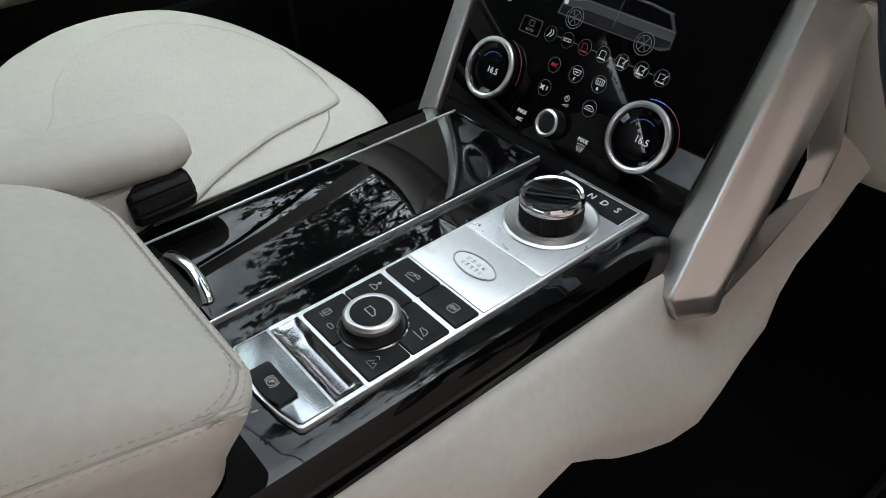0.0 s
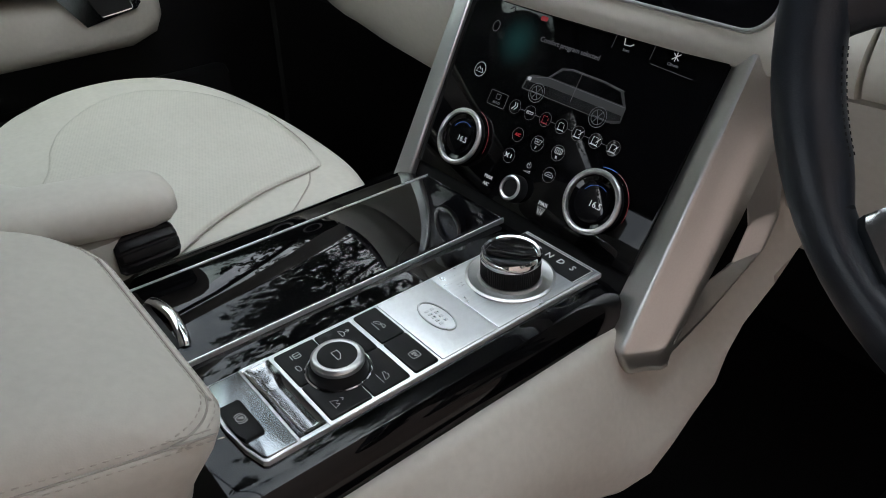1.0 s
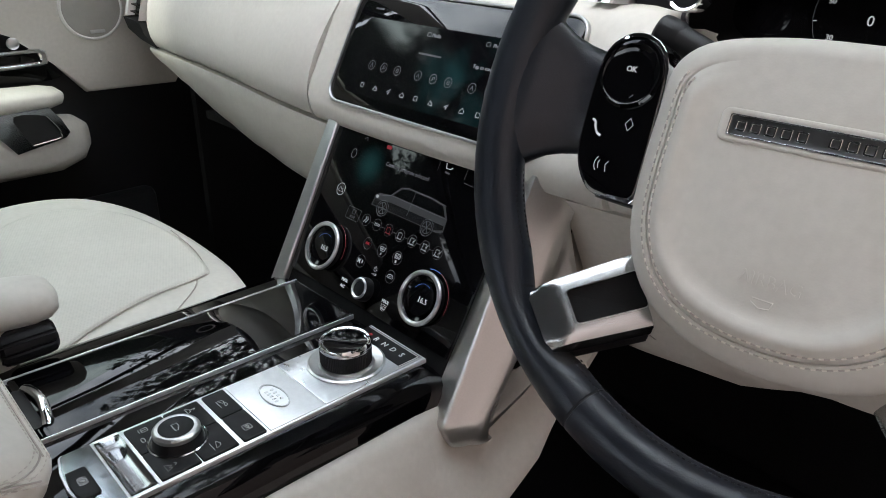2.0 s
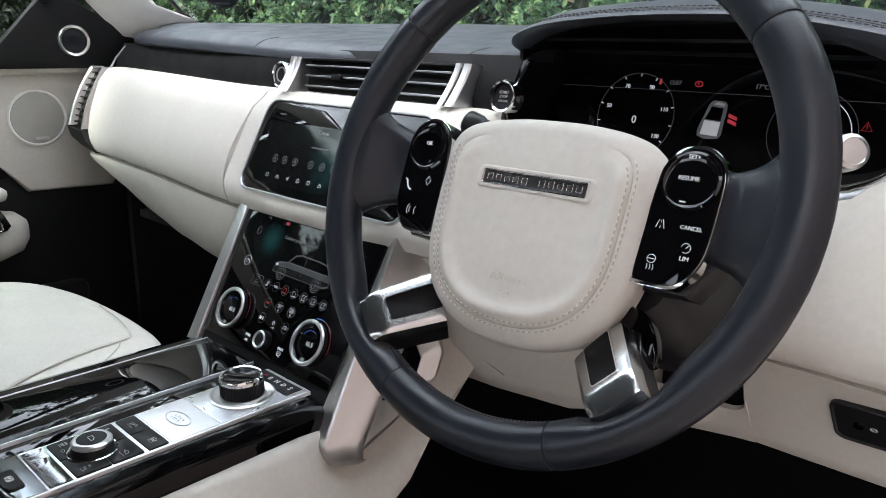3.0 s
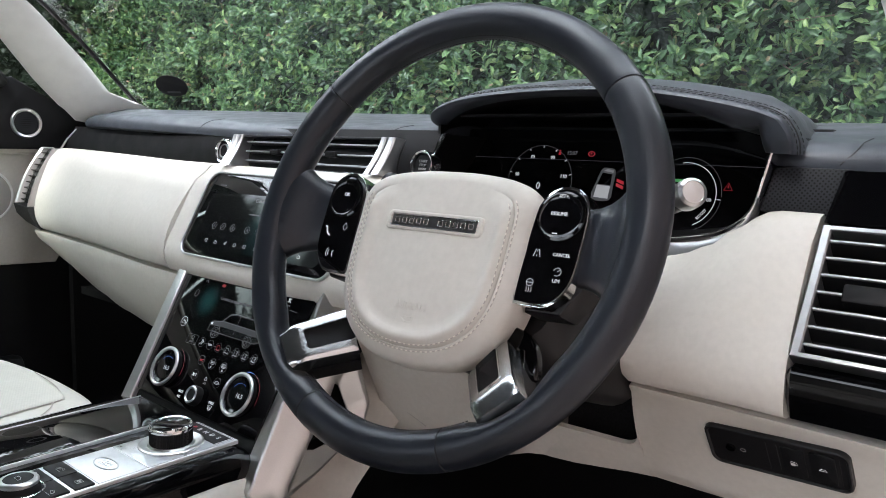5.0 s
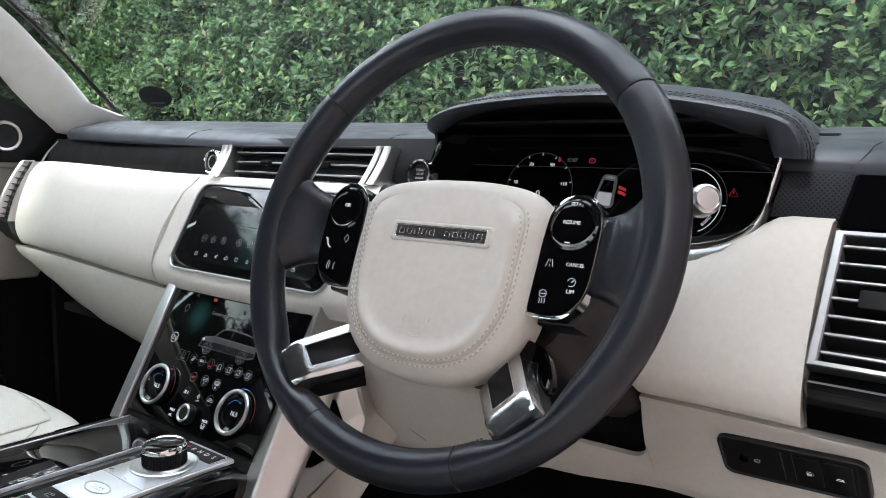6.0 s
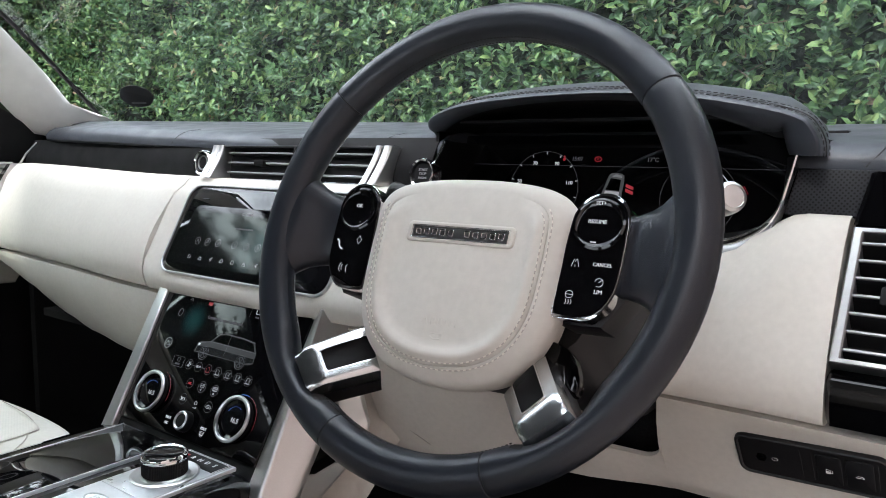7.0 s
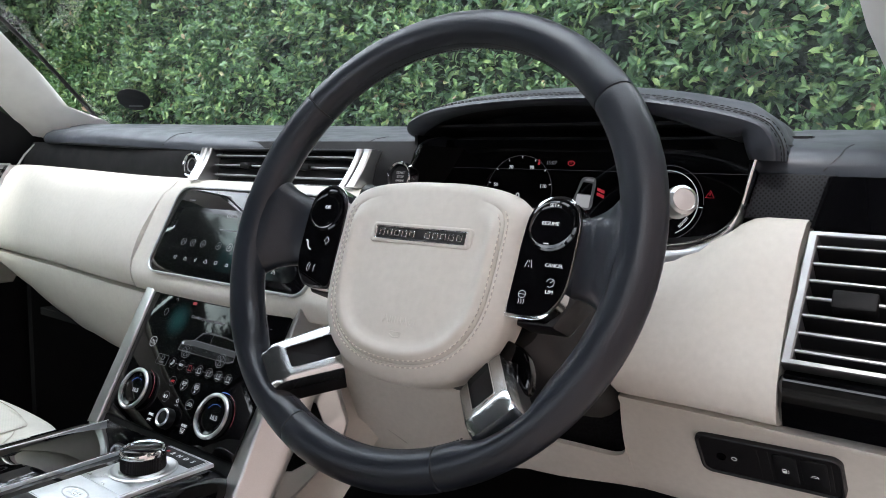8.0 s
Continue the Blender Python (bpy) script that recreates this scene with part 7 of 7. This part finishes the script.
def car_seat(label, shift):
    root = thing("car_seat", (-0.42, -0.3, 0.46), label, "car seat", "front seats")
    rows = []
    out = smooth_outline([(-0.146, -0.30), (-0.147, -0.12), (-0.150, -0.03), (-0.162, 0.016), (-0.21, 0.036), (-0.29, 0.044), (-0.40, 0.043), (-0.515, 0.028), (-0.60, -0.008), (-0.642, -0.07), (-0.640, -0.14), (-0.600, -0.21), (-0.560, -0.27), (-0.55, -0.45), (-0.52, -0.62), (-0.40, -0.68), (-0.22, -0.66), (-0.165, -0.55)], 4)
    mid = Vector((-0.40, -0.28))
    for f, dz in ((0.92, -0.20), (0.97, -0.12), (0.992, -0.07), (1.0, -0.034), (0.995, -0.017), (0.98, -0.007), (0.95, -0.002), (0.88, 0.0), (0.7, 0), (0.5, 0), (0.3, 0), (0.1, 0), (0.01, 0)):
        ring = []
        for p in out:
            x, y = mid + (Vector(p) - mid) * f
            ring.append((x, y, seat_height(x, y) + dz))
        rows.append(ring)
    part("cushion", loft(rows), SEAT, root, "cream leather seat cushion", sharp=70)
    # perforated panel laid on the cushion
    edge = smooth_outline([(-0.222, -0.014), (-0.235, 0.004), (-0.29, 0.012), (-0.386, 0.018), (-0.49, -0.005), (-0.555, -0.06), (-0.560, -0.12), (-0.515, -0.180), (-0.46, -0.212), (-0.40, -0.232), (-0.33, -0.27), (-0.24, -0.29), (-0.160, -0.26), (-0.160, -0.195), (-0.184, -0.148), (-0.206, -0.095), (-0.216, -0.055)], 4)
    c = Vector((-0.36, -0.13))
    rows = []
    for f, d in ((1.0, -0.002), (0.99, 0.0022), (0.96, 0.0030), (0.8, 0.0032), (0.6, 0.0032), (0.4, 0.0032), (0.2, 0.0032), (0.02, 0.0032)):
        rows.append([(p.x, p.y, seat_height(p.x, p.y) + d) for p in (c + (Vector(q) - c) * f for q in edge)])
    part("centre_panel", loft(rows), PERF, root, "finely perforated leather panel", sharp=70)
    seam = bmesh.new()
    for line in ([(-0.386, 0.022), (-0.300, 0.016), (-0.236, 0.0), (-0.222, -0.016), (-0.215, -0.060), (-0.204, -0.100), (-0.184, -0.148), (-0.156, -0.198)], [(-0.222, -0.018), (-0.200, -0.032), (-0.178, -0.055), (-0.162, -0.0755), (-0.152, -0.099)]):
        tube([(x, y, seat_height(x, y) + 0.0014) for x, y in smooth_outline(line, 5, False)], 0.0008, 5, bm=seam)
    part("seams", seam, mat("seam_shade", (0.42, 0.39, 0.34), 0.8), root, "sewn seams of the cushion")
    lump = []
    for y, r in ((-0.245, 0.010), (-0.252, 0.030), (-0.275, 0.046), (-0.32, 0.056), (-0.42, 0.062), (-0.60, 0.062)):
        lump.append([(-0.335 + 1.7 * r * math.cos(a), y, 0.900 + r * 0.55 * math.sin(a) + 0.05 * max(0.0, -0.27 - y)) for a in [2 * math.pi * k / 20 for k in range(20)]])
    part("bolster", loft(lump), SEAT, root, "cream leather side bolster of the backrest", sharp=70)
    part("base", box(-0.66, -0.19, -0.62, -0.04, 0.47, 0.80, 0.03), PLASTIC, root, "dark seat base")
    part("backrest", loft([[(x, y, z) for x, y in rrect(w, d, 0.05, 5, -0.425, cy)] for z, w, d, cy in ((0.88, 0.50, 0.14, -0.66), (1.00, 0.53, 0.16, -0.76), (1.16, 0.52, 0.16, -0.91), (1.29, 0.46, 0.14, -1.04), (1.34, 0.36, 0.08, -1.09))]), SEAT, root, "cream leather backrest", sharp=60)
    root.location += Vector(shift)


def seat_armrest():
    root = thing("seat_armrest", (-0.17, -0.35, 0.94), "slim cream leather armrest of the passenger seat", "armrest")
    rows = []
    for y, s in ((-0.62, 1.0), (-0.45, 1.0), (-0.30, 1.0), (-0.235, 0.99), (-0.212, 0.95), (-0.198, 0.84), (-0.190, 0.64), (-0.1865, 0.3)):
        cx, cz = -0.146 - 0.10 * max(0, -0.2 - y), 0.983 + 0.10 * max(0, -0.215 - y)
        rows.append([(cx + x, y, cz + z) for x, z in [(0.035 * s * math.copysign(abs(math.cos(a)) ** 0.8, math.cos(a)), 0.0205 * s * math.copysign(abs(math.sin(a)) ** 0.85, math.sin(a))) for a in [2 * math.pi * k / 24 for k in range(24)]]])
    part("pad", loft(rows), CREAM, root, "rounded cream leather pad", sharp=60)
    part("bracket", loft([[(x, y, z) for x, y in rrect(w, 0.14, 0.018, 4, cx, -0.300)] for z, w, cx in ((0.90, 0.044, -0.146), (0.94, 0.052, -0.146), (0.970, 0.058, -0.148))]), CREAM, root, "cream lower bracket")
    m = Matrix(((0, 0, 0.97, 0), (0, 0, 0, 0), (0, 0, 0, 0), (0, 0, 0, 1)))
    km = look((-0.1245, -0.2460, 0.9530), (-0.131, -1.0, 0.940))
    n = 80
    rings = []
    for z, r in ((0, 0.0130), (0.003, 0.0160), (0.010, 0.0170), (0.038, 0.0168), (0.045, 0.0155), (0.048, 0.0120)):
        rings.append([km @ Vector(((r - (0.0016 if (j % 8) < 2 else 0)) * math.cos(2 * math.pi * j / n), (r - (0.0016 if (j % 8) < 2 else 0)) * math.sin(2 * math.pi * j / n), z)) for j in range(n)])
    part("adjuster_wheel", loft(rings), BUTTON, root, "ribbed black height adjuster", sharp=30)


def console_armrest():
    root = thing("console_armrest", (0.01, -0.45, 0.936), "padded cream leather armrest lid behind the console", "armrest")
    slope = 0.24
    edge = []
    for cx, cy, r, a0 in ((0.104, -0.301, 0.037, 0), (-0.045, -0.344, 0.080, 90), (-0.090, -0.67, 0.03, 180), (0.085, -0.67, 0.03, 270)):
        edge += [(cx + r * math.cos(radians(a0 + 90 * k / 9)), cy + r * math.sin(radians(a0 + 90 * k / 9))) for k in range(10)]
    mid = Vector((0.012, -0.46))

    def inward(p, ins):
        p = Vector(p)
        d = mid - p
        k = max(abs(d.x) / 0.13, abs(d.y) / 0.20)
        return p + Vector((d.x / max(k, 0.2), d.y / max(k, 0.2))).normalized() * ins

    def level(y, z):
        return z + slope * max(0.0, -0.262 - y) * max(0.0, (z - 0.94) / 0.07)
    profile = ((0.024, 0.9365), (0.021, 0.948), (0.013, 0.962), (0.005, 0.975), (0.001, 0.985), (0.0, 0.9905), (0.002, 0.9945), (0.0045, 0.9960), (0.0062, 0.9958), (0.0078, 0.9985), (0.0125, 1.0030), (0.021, 1.0068), (0.034, 1.0095), (0.055, 1.0115), (0.085, 1.0125), (0.125, 1.013))
    rows = []
    for ins, z in profile:
        rows.append([(q.x, q.y, level(q.y, z)) for q in (inward(p, ins) for p in edge)])
    part("lid", loft(rows), CREAM, root, "padded cream lid", sharp=70)

    def on_lid(ins, z):
        keep = [inward(p, ins) for p in edge[-4:] + edge[:16]]
        return smooth_outline([(q.x, q.y, level(q.y, z)) for q in keep], 3, False)
    beige = mat("beige_thread", (0.47, 0.44, 0.39), 0.8)
    part("stitching", stitches(on_lid(0.0082, 0.9990), 0.0030, 0.0022, 0.00045), beige, root, "beige stitching above the seam")
    part("stitching", stitches(on_lid(0.0022, 0.9948), 0.0030, 0.0022, 0.0004), beige, root, "beige stitching below the seam")
    part("seam", tube(on_lid(0.0056, 0.9964), 0.0007, 5), mat("seam_line", (0.40, 0.37, 0.33), 0.8), root, "sewn seam")


def passenger_door():
    root = thing("passenger_door", (-0.92, -0.2, 0.5), "closed passenger door with cream leather trim and round speaker", "car door")
    X = -0.905
    DMX = Matrix(((0, 0, 1, X), (1, 0, 0, 0), (0, 1, 0, 0), (0, 0, 0, 1)))
    part("door_shell", box(-0.97, X - 0.012, -0.82, 0.36, 0.48, 1.235, 0.01), PLASTIC, root, "dark lower door panel")
    up = [(-0.82, 1.236), (0.355, 1.236), (0.31, 1.05), (0.275, 0.995), (0.105, 1.000), (0.06, 1.055), (0.0, 1.115), (-0.08, 1.15), (-0.82, 1.16)]
    part("upper_trim", prism(up, -0.013, 0.004, DMX, 0.006, 3), CREAM, root, "cream leather upper trim")
    part("belt_rail", tube([(X + 0.0, -0.82, 1.238), (X + 0.004, -0.2, 1.242), (X + 0.01, 0.3, 1.244)], 0.013, 10), CREAM, root, "cream window ledge")
    sp = part("speaker", lathe([(0.0555, 0.002), (0.0555, 0.007), (0.053, 0.009), (0.0505, 0.0075)], DMX @ Matrix.Translation((0.137, 1.1465, 0)), 64), TRIM, root, "pale speaker ring")
    part("grille", lathe([(0.051, 0.004), (0.050, 0.0078), (0.03, 0.0088), (0.0005, 0.0092)], DMX @ Matrix.Translation((0.137, 1.1465, 0)), 48), PGRILLE, sp, "pale grey speaker mesh")
    part("plate", prism(rrect(0.026, 0.006, 0.001, 2, 0.141, 1.106), 0.008, 0.0098, DMX, 0.0005), SATIN, sp, "small metal plate")
    # inner handle in a gloss recess
    part("handle_recess", prism(smooth_outline([(-0.12, 1.125), (0.0, 1.085), (0.055, 1.045), (0.05, 1.03), (-0.12, 1.035)], 3), -0.012, 0.001, DMX, 0.002), GLOSS, root, "gloss black handle recess")
    part("handle", ring_plate(rrect(0.12, 0.030, 0.012, 5, -0.012, 1.072), rrect(0.098, 0.014, 0.006, 5, -0.014, 1.072), 0.001, 0.016, DMX, 0.003), CHROME, root, "chrome inner door handle")
    part("knob", lathe([(0.010, 0), (0.010, 0.004), (0.007, 0.006), (0.0005, 0.006)], DMX @ Matrix.Translation((0.0, 1.098, 0.001)), 24), SATIN, root, "small round switch")
    # armrest with a pull cup
    rows = []
    for y, s in ((-0.80, 1.0), (-0.3, 1.0), (-0.05, 1.0), (0.015, 0.9), (0.040, 0.65), (0.048, 0.3)):
        rows.append([(X + 0.045 + 0.052 * s * math.copysign(abs(math.cos(a)) ** 0.7, math.cos(a)), y, 1.012 + 0.020 * s * math.copysign(abs(math.sin(a)) ** 0.8, math.sin(a))) for a in [2 * math.pi * k / 20 for k in range(20)]])
    part("armrest", loft(rows), CREAM, root, "padded cream armrest", sharp=60)
    rows = []
    for y, s, dx in ((-0.80, 1.0, 0), (-0.2, 1.0, 0), (0.02, 1.0, 0), (0.065, 0.8, -0.012), (0.085, 0.45, -0.025)):
        rows.append([(X + 0.040 + dx + 0.050 * s * math.copysign(abs(math.cos(a)) ** 0.6, math.cos(a)), y, 0.930 + 0.048 * s * math.copysign(abs(math.sin(a)) ** 0.7, math.sin(a))) for a in [2 * math.pi * k / 20 for k in range(20)]])
    part("lower_bolster", loft(rows), CREAM, root, "cream leather lower bolster", sharp=60)
    cm = Matrix(((0, 0, 1, X + 0.088), (1, 0, 0, 0), (0, 1, 0, 0), (0, 0, 0, 1)))
    plate = [(-0.16, 1.000), (0.012, 1.0025), (0.028, 0.980), (0.038, 0.956), (0.030, 0.9475), (-0.050, 0.9325), (-0.085, 0.985)]
    part("pull_cup", prism(plate, -0.010, 0.005, cm, 0.0012), BPANEL, root, "dark satin surround of the door pull")
    cup = smooth_outline([(-0.044, 0.996), (0.004, 0.990), (0.018, 0.968), (0.0225, 0.952), (0.012, 0.9485), (-0.022, 0.9445), (-0.036, 0.966)], 3)
    # flat dark patch painted as the shade inside the cup
    part("cup_shade", prism(cup, 0.004, 0.0064, cm), RUBBER, root, "flat dark patch painted as the shaded inside of the pull cup")
    part("cup_edge", tube([tuple(cm @ Vector((y, z, 0.0068))) for y, z in smooth_outline([(0.004, 0.990), (0.018, 0.968), (0.0232, 0.952), (0.012, 0.9480), (-0.024, 0.9440)], 4, False)], 0.0018, 6), CHROME, root, "chrome edge of the cup")
    part("pocket", box(-0.93, X + 0.02, -0.7, 0.20, 0.56, 0.80, 0.02), PLASTIC, root, "black door pocket")
    # corner panel with the tweeter
    tri_ = [(0.36, 1.243), (0.04, 1.243), (0.05, 1.262), (0.13, 1.345), (0.165, 1.385), (0.19, 1.39), (0.27, 1.345), (0.36, 1.29)]
    part("corner_panel", prism(tri_, 0.015, 0.035, DMX, 0.004), CORNER, root, "black triangular corner panel")
    tw = part("tweeter", lathe([(0.031, 0.030), (0.031, 0.037), (0.029, 0.040), (0.0245, 0.038), (0.0235, 0.034)], DMX @ Matrix.Translation((0.213, 1.2965, 0)), 48), SATIN, root, "chrome-ringed tweeter")
    part("tweeter_mesh", lathe([(0.0245, 0.033), (0.0235, 0.0365), (0.0005, 0.038)], DMX @ Matrix.Translation((0.213, 1.2965, 0)), 36), GRILLE, tw, "black mesh")
    part("window_frame", join(tube([(X + 0.035, 0.17, 1.375), (X + 0.080, 0.08, 1.465), (X + 0.140, -0.06, 1.590), (X + 0.200, -0.27, 1.715), (X + 0.205, -0.82, 1.730)], 0.014, 8), tube([(X + 0.205, -0.80, 1.730), (X, -0.80, 1.24)], 0.02, 8)), RUBBER, root, "black window frame")
    part("pane", slab([(X - 0.03, 0.17, 1.24), (X - 0.03, -0.80, 1.24), (X + 0.19, -0.80, 1.72), (X + 0.19, -0.27, 1.71)], 0.004, (-1, 0, 0)), DOORGLASS, root, "door window glass with a green tint added to dim the light from the left")


def floor_mats():
    root = thing("floor_mat", (0.48, 0.1, 0.462), "black carpet mat in the driver's footwell", "floor mat")
    part("mat", prism(rrect(0.44, 0.70, 0.06, 5, 0.50, 0.20), 0.46, 0.474, None, 0.004), CARPET, root)
    part("edging", tube([(x, y, 0.474) for x, y in rrect(0.44, 0.70, 0.06, 5, 0.50, 0.20)], 0.005, 6, True), RUBBER, root, "dark sewn edging")


car_seat("cream leather front passenger seat with perforated centre", (0, 0, 0))
# seat out of view, added to hold light off the console side
car_seat("unseen cream leather driver's seat, added well back to shade the console side", (0.86, -0.285, -0.02))
seat_armrest()
console_armrest()
passenger_door()
floor_mats()
